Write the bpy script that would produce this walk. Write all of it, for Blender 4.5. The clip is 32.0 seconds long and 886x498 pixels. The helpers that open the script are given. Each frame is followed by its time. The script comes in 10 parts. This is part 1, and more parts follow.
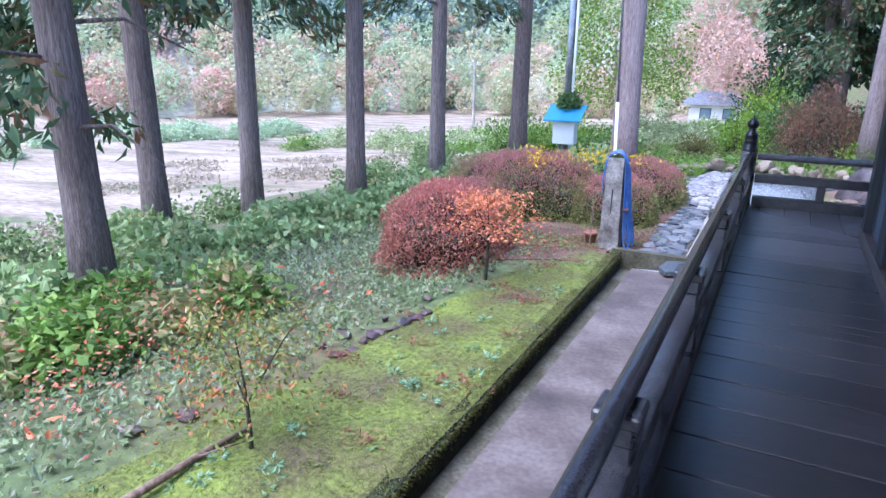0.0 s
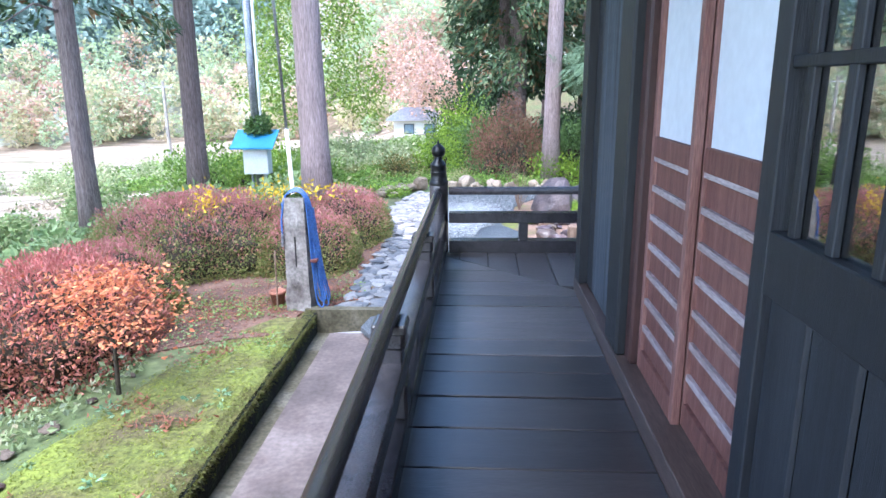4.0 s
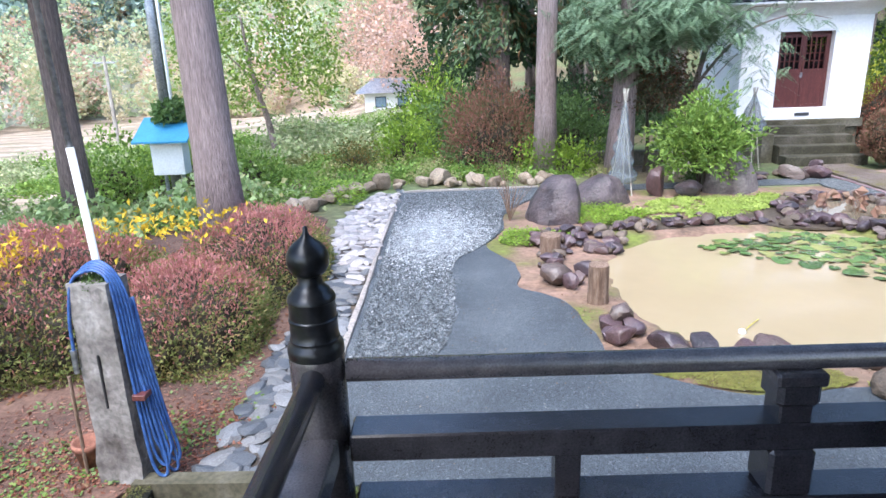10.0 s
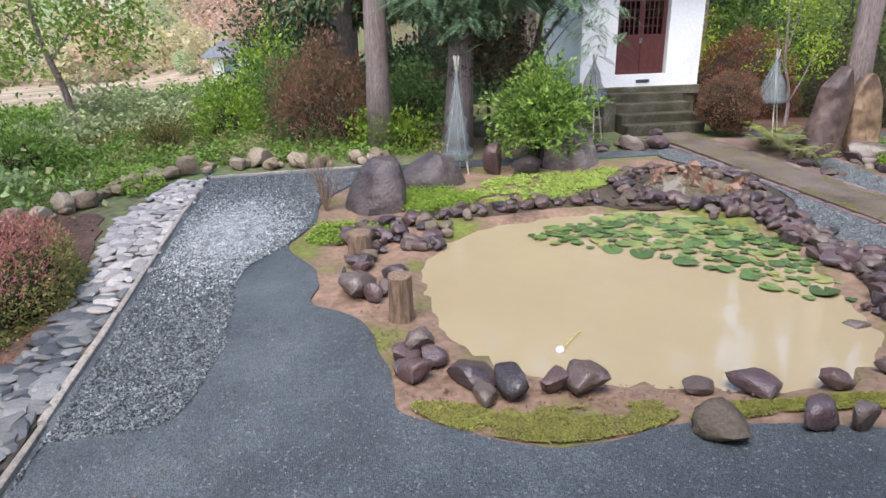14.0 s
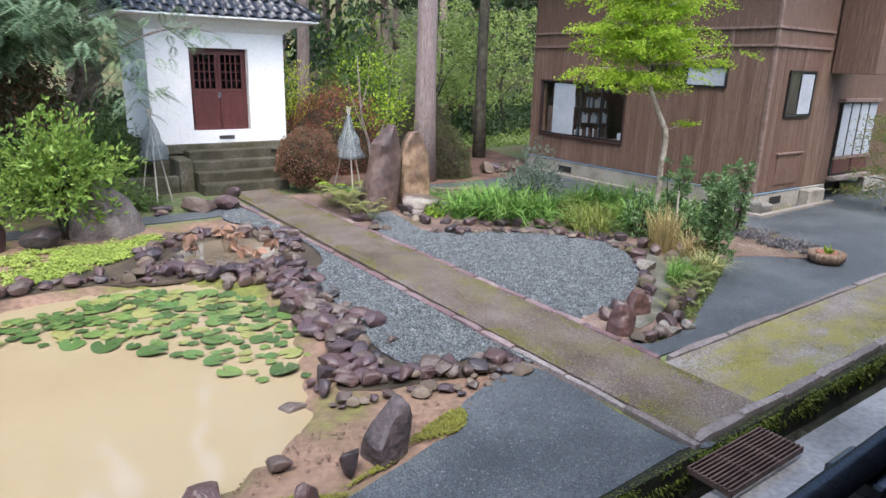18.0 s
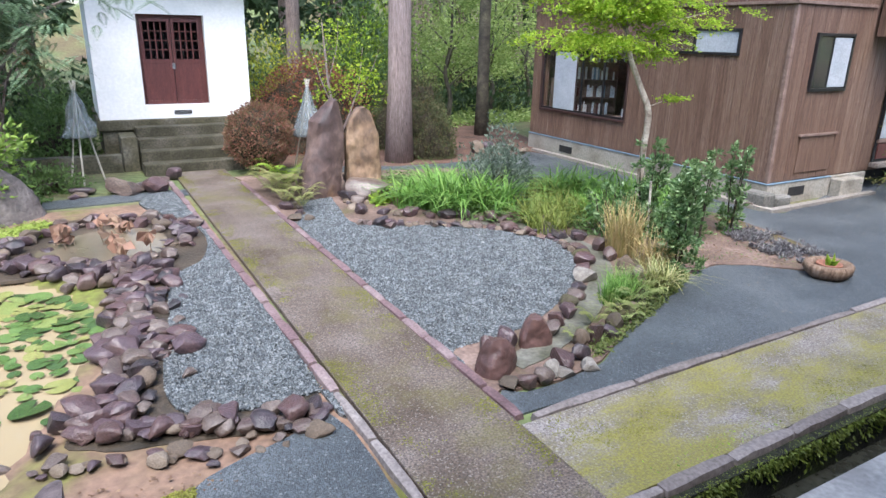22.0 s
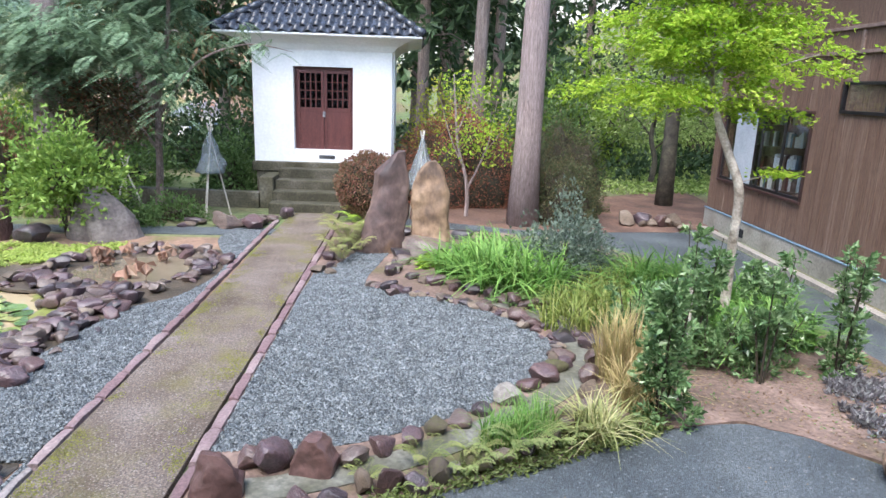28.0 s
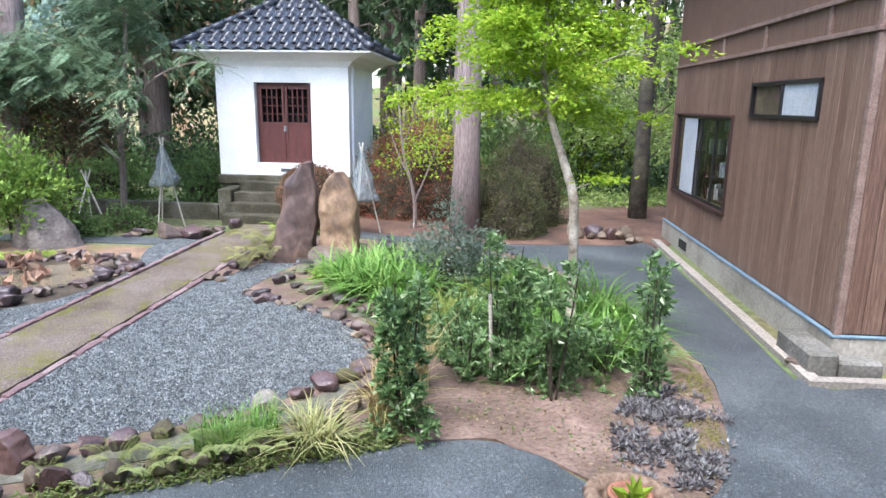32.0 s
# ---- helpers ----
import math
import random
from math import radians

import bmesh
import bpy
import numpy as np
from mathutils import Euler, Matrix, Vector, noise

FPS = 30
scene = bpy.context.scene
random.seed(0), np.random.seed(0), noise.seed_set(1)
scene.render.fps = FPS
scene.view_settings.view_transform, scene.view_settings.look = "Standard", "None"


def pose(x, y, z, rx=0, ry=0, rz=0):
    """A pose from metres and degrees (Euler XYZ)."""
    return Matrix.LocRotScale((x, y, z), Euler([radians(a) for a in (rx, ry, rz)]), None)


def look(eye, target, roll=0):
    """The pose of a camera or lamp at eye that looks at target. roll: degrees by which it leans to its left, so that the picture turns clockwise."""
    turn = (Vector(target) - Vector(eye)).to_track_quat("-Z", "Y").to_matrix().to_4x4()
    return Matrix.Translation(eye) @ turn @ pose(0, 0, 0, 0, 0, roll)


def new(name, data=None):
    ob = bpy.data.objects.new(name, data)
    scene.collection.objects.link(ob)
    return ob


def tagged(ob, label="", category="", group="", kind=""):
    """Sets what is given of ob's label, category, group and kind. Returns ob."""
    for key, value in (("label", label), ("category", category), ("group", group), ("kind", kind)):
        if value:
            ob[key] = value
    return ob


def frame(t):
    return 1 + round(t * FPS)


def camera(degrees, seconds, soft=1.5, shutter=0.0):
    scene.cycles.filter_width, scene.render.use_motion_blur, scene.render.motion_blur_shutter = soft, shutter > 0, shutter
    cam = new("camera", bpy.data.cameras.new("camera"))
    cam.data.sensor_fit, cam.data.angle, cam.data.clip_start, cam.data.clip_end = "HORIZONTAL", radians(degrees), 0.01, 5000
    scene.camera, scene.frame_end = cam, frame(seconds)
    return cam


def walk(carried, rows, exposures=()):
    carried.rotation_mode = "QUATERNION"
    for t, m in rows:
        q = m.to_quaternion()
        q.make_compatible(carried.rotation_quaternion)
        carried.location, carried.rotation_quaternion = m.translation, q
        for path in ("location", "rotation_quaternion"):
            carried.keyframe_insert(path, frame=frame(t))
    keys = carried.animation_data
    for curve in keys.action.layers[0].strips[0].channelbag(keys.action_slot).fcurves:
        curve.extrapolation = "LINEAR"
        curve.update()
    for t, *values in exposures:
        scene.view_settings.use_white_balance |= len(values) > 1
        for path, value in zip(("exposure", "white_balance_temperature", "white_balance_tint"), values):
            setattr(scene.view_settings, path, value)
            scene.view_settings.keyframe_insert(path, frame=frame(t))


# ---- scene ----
cam = camera(68.5, 32.0)
METRES, EYE, TILT, LEAN, TURN = 20.5, 2.77, 0.0, 0.0, 27.2
ROWS = [
    (0.0, 0.0, 0.0, 0.0, 0.28, -15.87, -0.98),
    (0.5, 0.0069, 0.0076, 0.0, -6.2, -14.76, -0.41),
    (1.0, 0.0117, 0.0192, -0.0001, -11.65, -13.97, -0.54),
    (1.5, 0.017, 0.0301, 0.0002, -16.88, -13.68, -0.54),
    (2.0, 0.0259, 0.0433, 0.0, -18.99, -13.54, 0.01),
    (2.5, 0.0322, 0.0541, -0.0, -19.53, -14.04, 0.94),
    (3.0, 0.0383, 0.0695, -0.0002, -22.08, -13.85, 0.66),
    (3.5, 0.0456, 0.0834, -0.0008, -23.48, -13.97, 0.47),
    (5.5, 0.0776, 0.146, -0.0016, -24.63, -14.22, 0.58),
    (6.0, 0.0853, 0.1588, -0.0015, -25.16, -15.15, 0.37),
    (6.5, 0.0932, 0.1751, -0.001, -26.32, -15.07, -0.6),
    (7.0, 0.1022, 0.1884, -0.002, -27.11, -15.43, 0.17),
    (7.5, 0.1103, 0.2015, -0.0012, -23.87, -15.06, -0.05),
    (8.0, 0.1164, 0.2164, -0.0011, -22.62, -15.06, 0.06),
    (8.5, 0.123, 0.2311, -0.0006, -23.79, -15.23, 0.73),
    (9.0, 0.133, 0.2437, -0.0013, -23.73, -15.66, -0.99),
    (9.5, 0.1393, 0.254, -0.0013, -24.32, -16.4, 0.12),
    (10.0, 0.1448, 0.2677, -0.0013, -25.97, -16.74, 1.79),
    (10.5, 0.1506, 0.2781, -0.0014, -27.45, -16.99, 1.36),
    (11.0, 0.1599, 0.2886, -0.0015, -27.05, -16.92, 0.49),
    (11.5, 0.168, 0.2972, -0.0021, -26.14, -17.22, 1.73),
    (12.0, 0.1764, 0.3055, -0.002, -27.42, -18.19, 2.66),
    (12.5, 0.1853, 0.3105, -0.0018, -29.48, -18.69, 2.56),
    (13.0, 0.1977, 0.3112, -0.0022, -31.59, -19.15, 0.97),
    (13.5, 0.2089, 0.3093, -0.0023, -34.03, -19.73, 0.64),
    (15.5, 0.2645, 0.283, -0.0015, -47.44, -19.76, 0.92),
    (16.0, 0.2802, 0.276, -0.0009, -52.38, -18.74, -0.17),
    (16.5, 0.2946, 0.2685, -0.0007, -56.99, -17.97, 0.33),
    (17.0, 0.3095, 0.2596, -0.0004, -58.86, -16.43, -1.89),
    (17.5, 0.3236, 0.2511, -0.0013, -60.5, -15.96, -1.27),
    (18.0, 0.3389, 0.2419, -0.0008, -62.4, -15.77, -1.57),
    (18.5, 0.3536, 0.232, -0.0014, -63.04, -15.75, -2.58),
    (19.0, 0.3669, 0.226, -0.002, -62.62, -15.88, -0.44),
    (19.5, 0.383, 0.22, -0.0015, -62.4, -15.76, -0.1),
    (20.0, 0.3987, 0.212, -0.0026, -61.05, -15.66, -1.17),
    (20.5, 0.4126, 0.2062, -0.0028, -59.39, -16.21, -1.55),
    (21.0, 0.4287, 0.2023, -0.003, -58.59, -16.95, -1.34),
    (21.5, 0.4436, 0.1973, -0.004, -58.41, -17.69, -0.3),
    (22.0, 0.4587, 0.1919, -0.0044, -56.33, -18.15, -1.14),
    (22.5, 0.4747, 0.1871, -0.0053, -54.7, -19.11, -2.4),
    (23.0, 0.4891, 0.1814, -0.0053, -52.76, -19.61, -0.5),
    (23.5, 0.505, 0.1745, -0.0053, -48.87, -19.59, -1.31),
    (24.0, 0.5197, 0.1684, -0.006, -44.87, -19.69, -0.91),
    (24.5, 0.5353, 0.1626, -0.0055, -42.72, -19.89, -1.11),
    (25.0, 0.5489, 0.1553, -0.0057, -38.96, -18.93, -0.59),
    (25.5, 0.563, 0.1473, -0.0049, -35.16, -17.81, 0.31),
    (26.0, 0.5797, 0.1411, -0.0054, -34.82, -16.61, -0.72),
    (26.5, 0.5935, 0.1342, -0.0054, -34.09, -15.7, -0.51),
    (28.5, 0.6566, 0.1045, -0.0078, -27.95, -13.48, -1.3),
    (29.0, 0.6708, 0.0978, -0.0083, -27.53, -13.14, 0.01),
    (29.5, 0.6862, 0.0915, -0.0081, -28.93, -13.36, -2.01),
    (30.0, 0.7017, 0.0839, -0.0086, -27.87, -12.97, -1.43),
    (30.5, 0.7171, 0.0776, -0.0085, -26.36, -12.98, -0.36),
    (31.0, 0.7329, 0.0722, -0.0091, -26.17, -12.7, -2.23),
    (31.5, 0.7478, 0.0646, -0.0091, -25.14, -12.62, -2.16),
    (32.0, 0.7623, 0.0562, -0.0089, -22.54, -12.67, -0.79),
]
EXPOSURES = [(0.0, 2.0, 5150, 18), (2.0, 2.12, 5450, 17), (3.0, 2.5, 5500, 12), (7.0, 2.55, 5700, 12), (8.0, 2.6, 5750, 12), (10.0, 2.2, 6000, 11), (12.0, 1.9, 6350, 10), (13.0, 1.68, 6500, 10), (16.0, 1.6, 6650, 11), (17.0, 1.68, 6600, 10), (20.0, 2.02, 6400, 10), (24.0, 2.08, 6300, 9), (32.0, 2.3, 6300, 9)]
walk(cam, [(t, pose(0, 0, EYE, TILT, LEAN, TURN) @ pose(METRES * x, METRES * y, METRES * z, 90 + pitch, roll, yaw)) for t, x, y, z, yaw, pitch, roll in ROWS], EXPOSURES)

from mathutils import geometry

# ---- world and light ----
world = bpy.data.worlds.new("overcast_sky")
scene.world = world
world.use_nodes = True
wn, wl = world.node_tree.nodes, world.node_tree.links
sky = wn.new("ShaderNodeTexSky")
sky.sky_type, sky.sun_disc = "NISHITA", False
sky.sun_elevation, sky.sun_rotation = radians(48), radians(200)
sky.air_density, sky.dust_density, sky.ozone_density = 1.0, 1.5, 1.0
wl.new(sky.outputs[0], wn["Background"].inputs[0])
wn["Background"].inputs[1].default_value = 0.15
sun_data = bpy.data.lights.new("sun", "SUN")
sun_data.energy, sun_data.angle, sun_data.color = 1.5, radians(40), (1.0, 0.98, 0.95)
sun = new("sun", sun_data)
sun.matrix_world = look((0, 0, 40), (9, 13, 0))

# ---- materials ----


def mat(name, cols, scale=3.0, rough=0.8, bump=0.2, fine=8.0, per="", share=0.5, stretch=(1, 1, 1), metal=0.0,
        space="world", detail=5.0, contrast=0.35, voronoi=0.0, spec=0.5, dist=0.02, through_light=0.0):
    """A procedural surface: a ramp of colours over coarse noise, broken by fine noise, with relief from the fine noise."""
    m = bpy.data.materials.new(name)
    m.use_nodes = True
    nt = m.node_tree
    N, L = nt.nodes, nt.links
    b = N["Principled BSDF"]
    b.inputs["Roughness"].default_value, b.inputs["Metallic"].default_value = rough, metal
    b.inputs["Specular IOR Level"].default_value = spec
    if space == "world":
        co = N.new("ShaderNodeNewGeometry").outputs["Position"]
    else:
        co = N.new("ShaderNodeTexCoord").outputs["Object"]
    mp = N.new("ShaderNodeMapping")
    mp.inputs["Scale"].default_value = stretch
    L.new(co, mp.inputs[0])
    n1 = N.new("ShaderNodeTexNoise")
    n1.inputs["Scale"].default_value, n1.inputs["Detail"].default_value = scale, detail
    L.new(mp.outputs[0], n1.inputs[0])
    fac = n1.outputs[0]
    if per:
        r = N.new("ShaderNodeObjectInfo").outputs["Random"] if per == "object" else N.new("ShaderNodeNewGeometry").outputs["Random Per Island"]
        mx = N.new("ShaderNodeMix")
        mx.inputs[0].default_value = share
        L.new(fac, mx.inputs[2]), L.new(r, mx.inputs[3])
        fac = mx.outputs[0]
        if space == "object":
            add = N.new("ShaderNodeVectorMath")
            add.operation = "MULTIPLY_ADD"
            L.new(r, add.inputs[0])
            add.inputs[1].default_value = (37, 17, 53)
            L.new(co, add.inputs[2])
            L.new(add.outputs[0], mp.inputs[0])
    cr = N.new("ShaderNodeValToRGB")
    el = cr.color_ramp.elements
    lo, hi = (0.3, 0.7) if not per else (0.15, 0.85)
    while len(el) < len(cols):
        el.new(0.5)
    for i, c in enumerate(cols):
        el[i].position = lo + (hi - lo) * i / max(1, len(cols) - 1)
        el[i].color = (*c, 1)
    L.new(fac, cr.inputs[0])
    n2 = N.new("ShaderNodeTexNoise")
    n2.inputs["Scale"].default_value, n2.inputs["Detail"].default_value = scale * fine, 4
    L.new(mp.outputs[0], n2.inputs[0])
    mr = N.new("ShaderNodeMapRange")
    mr.inputs[1].default_value, mr.inputs[2].default_value = 0.3, 0.7
    mr.inputs[3].default_value, mr.inputs[4].default_value = 1 - contrast, 1 + contrast * 0.6
    relief = n2.outputs[0]
    if voronoi:
        v = N.new("ShaderNodeTexVoronoi")
        v.inputs["Scale"].default_value = voronoi
        L.new(mp.outputs[0], v.inputs[0])
        bw = N.new("ShaderNodeRGBToBW")
        L.new(v.outputs["Color"], bw.inputs[0])
        L.new(bw.outputs[0], mr.inputs[0])
        relief = v.outputs["Distance"]
    else:
        L.new(n2.outputs[0], mr.inputs[0])
    mul = N.new("ShaderNodeMix")
    mul.data_type, mul.blend_type = "RGBA", "MULTIPLY"
    mul.inputs[0].default_value = 1.0
    L.new(cr.outputs[0], mul.inputs[6]), L.new(mr.outputs[0], mul.inputs[7])
    L.new(mul.outputs[2], b.inputs["Base Color"])
    if bump:
        bp = N.new("ShaderNodeBump")
        bp.inputs["Strength"].default_value, bp.inputs["Distance"].default_value = bump, dist
        bp.invert = bool(voronoi)
        L.new(relief, bp.inputs["Height"])
        L.new(bp.outputs[0], b.inputs["Normal"])
    if through_light:
        tr = N.new("ShaderNodeBsdfTranslucent")
        L.new(mul.outputs[2], tr.inputs[0])
        ms = N.new("ShaderNodeMixShader")
        ms.inputs[0].default_value = through_light
        L.new(b.outputs[0], ms.inputs[1]), L.new(tr.outputs[0], ms.inputs[2])
        L.new(ms.outputs[0], N["Material Output"].inputs[0])
    return m


def mossed(m, moss, scale=1.2, gate=0.5, soft=0.06, speck=95.0, speck_gate=0.83, pale=(0.42, 0.39, 0.36), dark=(0.06, 0.05, 0.042), stretch=(1, 1, 1)):
    """Blotches of moss with torn edges over a surface, and single pale and dark grains of aggregate."""
    nt = m.node_tree
    N, L = nt.nodes, nt.links
    b = N["Principled BSDF"]
    src = b.inputs["Base Color"].links[0].from_socket
    pos = N.new("ShaderNodeNewGeometry").outputs["Position"]
    v = N.new("ShaderNodeTexVoronoi")
    v.inputs["Scale"].default_value = speck
    L.new(pos, v.inputs[0])
    sp = N.new("ShaderNodeSeparateColor")
    L.new(v.outputs["Color"], sp.inputs[0])

    def over(below, colour, fac):
        mx = N.new("ShaderNodeMix")
        mx.data_type = "RGBA"
        L.new(fac, mx.inputs[0]), L.new(below, mx.inputs[6])
        if isinstance(colour, tuple):
            mx.inputs[7].default_value = (*colour, 1)
        else:
            L.new(colour, mx.inputs[7])
        return mx.outputs[2]

    def ramp(value, a, c, top):
        r = N.new("ShaderNodeMapRange")
        r.inputs[1].default_value, r.inputs[2].default_value, r.inputs[4].default_value = a, c, top
        L.new(value, r.inputs[0])
        return r.outputs[0]
    src = over(src, pale, ramp(sp.outputs[0], speck_gate, speck_gate + 0.04, 0.75))
    src = over(src, dark, ramp(sp.outputs[1], speck_gate - 0.03, speck_gate, 0.6))
    if moss:
        mp = N.new("ShaderNodeMapping")
        mp.inputs["Scale"].default_value = stretch
        L.new(pos, mp.inputs[0])
        big, edge = N.new("ShaderNodeTexNoise"), N.new("ShaderNodeTexNoise")
        big.inputs["Scale"].default_value, big.inputs["Detail"].default_value, big.inputs["Roughness"].default_value = scale, 9, 0.68
        edge.inputs["Scale"].default_value, edge.inputs["Detail"].default_value = 60, 4
        L.new(mp.outputs[0], big.inputs[0]), L.new(pos, edge.inputs[0])
        ad = N.new("ShaderNodeMath")
        ad.operation = "MULTIPLY_ADD"
        ad.inputs[1].default_value = 0.16
        L.new(edge.outputs[0], ad.inputs[0]), L.new(big.outputs[0], ad.inputs[2])
        cr = N.new("ShaderNodeValToRGB")
        cr.color_ramp.elements[0].color, cr.color_ramp.elements[1].color = (*moss[0], 1), (*moss[1], 1)
        cr.color_ramp.elements[0].position, cr.color_ramp.elements[1].position = 0.35, 0.65
        L.new(edge.outputs[0], cr.inputs[0])
        src = over(src, cr.outputs[0], ramp(ad.outputs[0], gate + 0.08 - soft, gate + 0.08 + soft, 0.85))
    L.new(src, b.inputs["Base Color"])
    return m

def leafmat(name, cols, scale=0.7, rough=0.55, share=0.6, glow=0.3):
    return mat(name, cols, scale=scale, rough=rough, bump=0, per="island", share=share, contrast=0.25, fine=6, through_light=glow, spec=0.35)


M_DECK = mat("black_stained_boards", [(0.018, 0.016, 0.017), (0.034, 0.031, 0.032), (0.07, 0.063, 0.062)], 2.5, 0.3, 0.26, 10, "object", 0.35, (1, 9, 1), space="object", dist=0.004, spec=1.0)
# lighter copy of the deck: open sky light at the corner put into the colour
M_DECKLIT = mat("skylit_black_boards", [(0.039, 0.037, 0.04), (0.072, 0.069, 0.075), (0.13, 0.124, 0.131)], 2.5, 0.3, 0.25, 10, "object", 0.35, (1, 9, 1), space="object", dist=0.004, spec=1.0)
M_RAIL = mat("black_lacquered_timber", [(0.012, 0.0115, 0.013), (0.026, 0.024, 0.027)], 3, 0.32, 0.2, 10, "object", 0.3, (5, 5, 5), space="object", dist=0.003, spec=0.4)
# greyer than the other black timber: sky reflection is put into the colour
M_BALUSTRADE = mat("weathered_sky_grey_railing", [(0.018, 0.017, 0.02), (0.036, 0.034, 0.039), (0.07, 0.064, 0.068)], 3, 0.27, 0.25, 10, "object", 0.3, (5, 5, 5), space="object", dist=0.003, spec=0.7)
M_PILLAR = mat("grained_blue_black_pillar", [(0.007, 0.008, 0.01), (0.013, 0.0155, 0.019), (0.027, 0.032, 0.04)], 2.5, 0.58, 0.5, 8, "object", 0.2, (26, 26, 0.6), space="object", dist=0.003)
M_DOORBLACK = mat("slate_black_door_timber", [(0.01, 0.012, 0.015), (0.017, 0.02, 0.026), (0.034, 0.04, 0.05)], 3, 0.55, 0.5, 8, "object", 0.25, (14, 14, 0.7), space="object", dist=0.004)
M_SILL = mat("worn_brown_sill", [(0.035, 0.025, 0.022), (0.07, 0.05, 0.043), (0.14, 0.1, 0.085)], 3, 0.45, 0.3, 8, "object", 0.2, (8, 0.8, 8), space="object", dist=0.004)
# worn streaks, with the blue sky's reflection added to the colours
M_BLACKWALL = mat("sky_blued_weathered_boards", [(0.012, 0.016, 0.022), (0.026, 0.034, 0.046), (0.055, 0.072, 0.096), (0.13, 0.17, 0.22)], 3.0, 0.6, 0.4, 8, "object", 0.25, (40, 40, 0.5), space="object", dist=0.004)
M_REDWOOD = mat("reddish_weathered_wood", [(0.075, 0.03, 0.025), (0.185, 0.08, 0.064), (0.3, 0.165, 0.138)], 3.0, 0.65, 0.4, 8, "object", 0.3, (12, 12, 0.8), space="object", dist=0.004)
M_DARKRED = mat("blackened_red_wood", [(0.018, 0.01, 0.01), (0.045, 0.02, 0.018), (0.09, 0.04, 0.033)], 3.0, 0.55, 0.4, 8, "object", 0.3, (12, 12, 0.8), space="object", dist=0.004)
M_BATTEN = mat("greyed_batten_wood", [(0.22, 0.165, 0.155), (0.36, 0.3, 0.3), (0.48, 0.43, 0.44)], 3.0, 0.7, 0.3, 8, "object", 0.3, (4, 1, 8), space="object", dist=0.003)
M_PAPER = mat("white_shoji_paper", [(0.62, 0.66, 0.7), (0.72, 0.76, 0.8)], 1.5, 0.9, 0.1, 12, contrast=0.06)
M_SCREEN = mat("grey_frosted_screen", [(0.36, 0.39, 0.43), (0.46, 0.49, 0.53)], 3, 0.6, 0.1, 12, contrast=0.2)
M_ASPHALT = mossed(mat("dark_grey_asphalt", [(0.047, 0.056, 0.065), (0.072, 0.084, 0.095), (0.112, 0.126, 0.138)], 1.1, 0.5, 0.9, 60, contrast=0.65, voronoi=150, dist=0.006, detail=9), None, speck=75, speck_gate=0.945, pale=(0.22, 0.23, 0.24), dark=(0.04, 0.045, 0.05))
M_GRAVEL = mat("grey_crushed_gravel", [(0.08, 0.092, 0.102), (0.14, 0.155, 0.165)], 0.8, 0.6, 0.9, 30, contrast=0.85, voronoi=62, dist=0.02)
M_CHIP = mat("gravel_chips", [(0.035, 0.041, 0.047), (0.08, 0.092, 0.102), (0.125, 0.14, 0.151), (0.23, 0.247, 0.255)], 2, 0.6, 0, 4, "island", 0.9)
# wet chips whose pale colour stands for the sky's glare
M_GLARECHIP = mat("glare_pale_wet_chips", [(0.16, 0.175, 0.19), (0.3, 0.32, 0.335), (0.46, 0.48, 0.49)], 2, 0.3, 0, 4, "island", 0.9)
M_SOIL = mat("brown_leaf_littered_soil", [(0.06, 0.036, 0.027), (0.12, 0.065, 0.047), (0.18, 0.105, 0.075)], 1.4, 0.95, 0.7, 14, dist=0.03, detail=8)
M_MUD = mat("dark_wet_mud", [(0.03, 0.025, 0.018), (0.06, 0.045, 0.032), (0.1, 0.075, 0.052)], 2.2, 0.55, 0.7, 12, dist=0.02, detail=8)
M_MOSS = mat("bright_green_moss", [(0.105, 0.075, 0.043), (0.12, 0.115, 0.033), (0.145, 0.17, 0.033), (0.19, 0.23, 0.037)], 1.3, 0.95, 0.9, 16, contrast=0.5, dist=0.03, detail=8)
M_PATH = mossed(mat("mossy_aggregate_concrete", [(0.075, 0.05, 0.034), (0.108, 0.078, 0.06), (0.134, 0.1, 0.081), (0.155, 0.12, 0.103), (0.19, 0.153, 0.138)], 1.5, 0.7, 0.8, 42, contrast=0.75, dist=0.014, detail=10), ((0.09, 0.075, 0.026), (0.14, 0.125, 0.03)), 1.1, 0.61, soft=0.1, speck_gate=0.89, pale=(0.25, 0.22, 0.2))
M_WALK = mossed(mat("mossy_walk_concrete", [(0.14, 0.118, 0.066), (0.172, 0.144, 0.108), (0.203, 0.172, 0.147), (0.238, 0.206, 0.19), (0.28, 0.248, 0.238)], 2.0, 0.62, 0.7, 40, contrast=0.55, dist=0.012, detail=10), ((0.15, 0.125, 0.035), (0.26, 0.24, 0.035)), 1.3, 0.495, soft=0.07, speck_gate=0.88, pale=(0.34, 0.315, 0.3), stretch=(0.6, 1.3, 1))
M_CONCRETE = mat("stained_apron_concrete", [(0.055, 0.043, 0.039), (0.118, 0.091, 0.083), (0.19, 0.156, 0.145)], 1.6, 0.7, 0.3, 14, contrast=0.25, dist=0.006, detail=9)
# wet concrete with its sky sheen lightened into the base grey
M_WETAPRON = mat("wet_sheen_apron_concrete", [(0.15, 0.138, 0.131), (0.275, 0.263, 0.256), (0.375, 0.356, 0.35)], 1.4, 0.32, 0.3, 14, contrast=0.3, dist=0.006, detail=9)
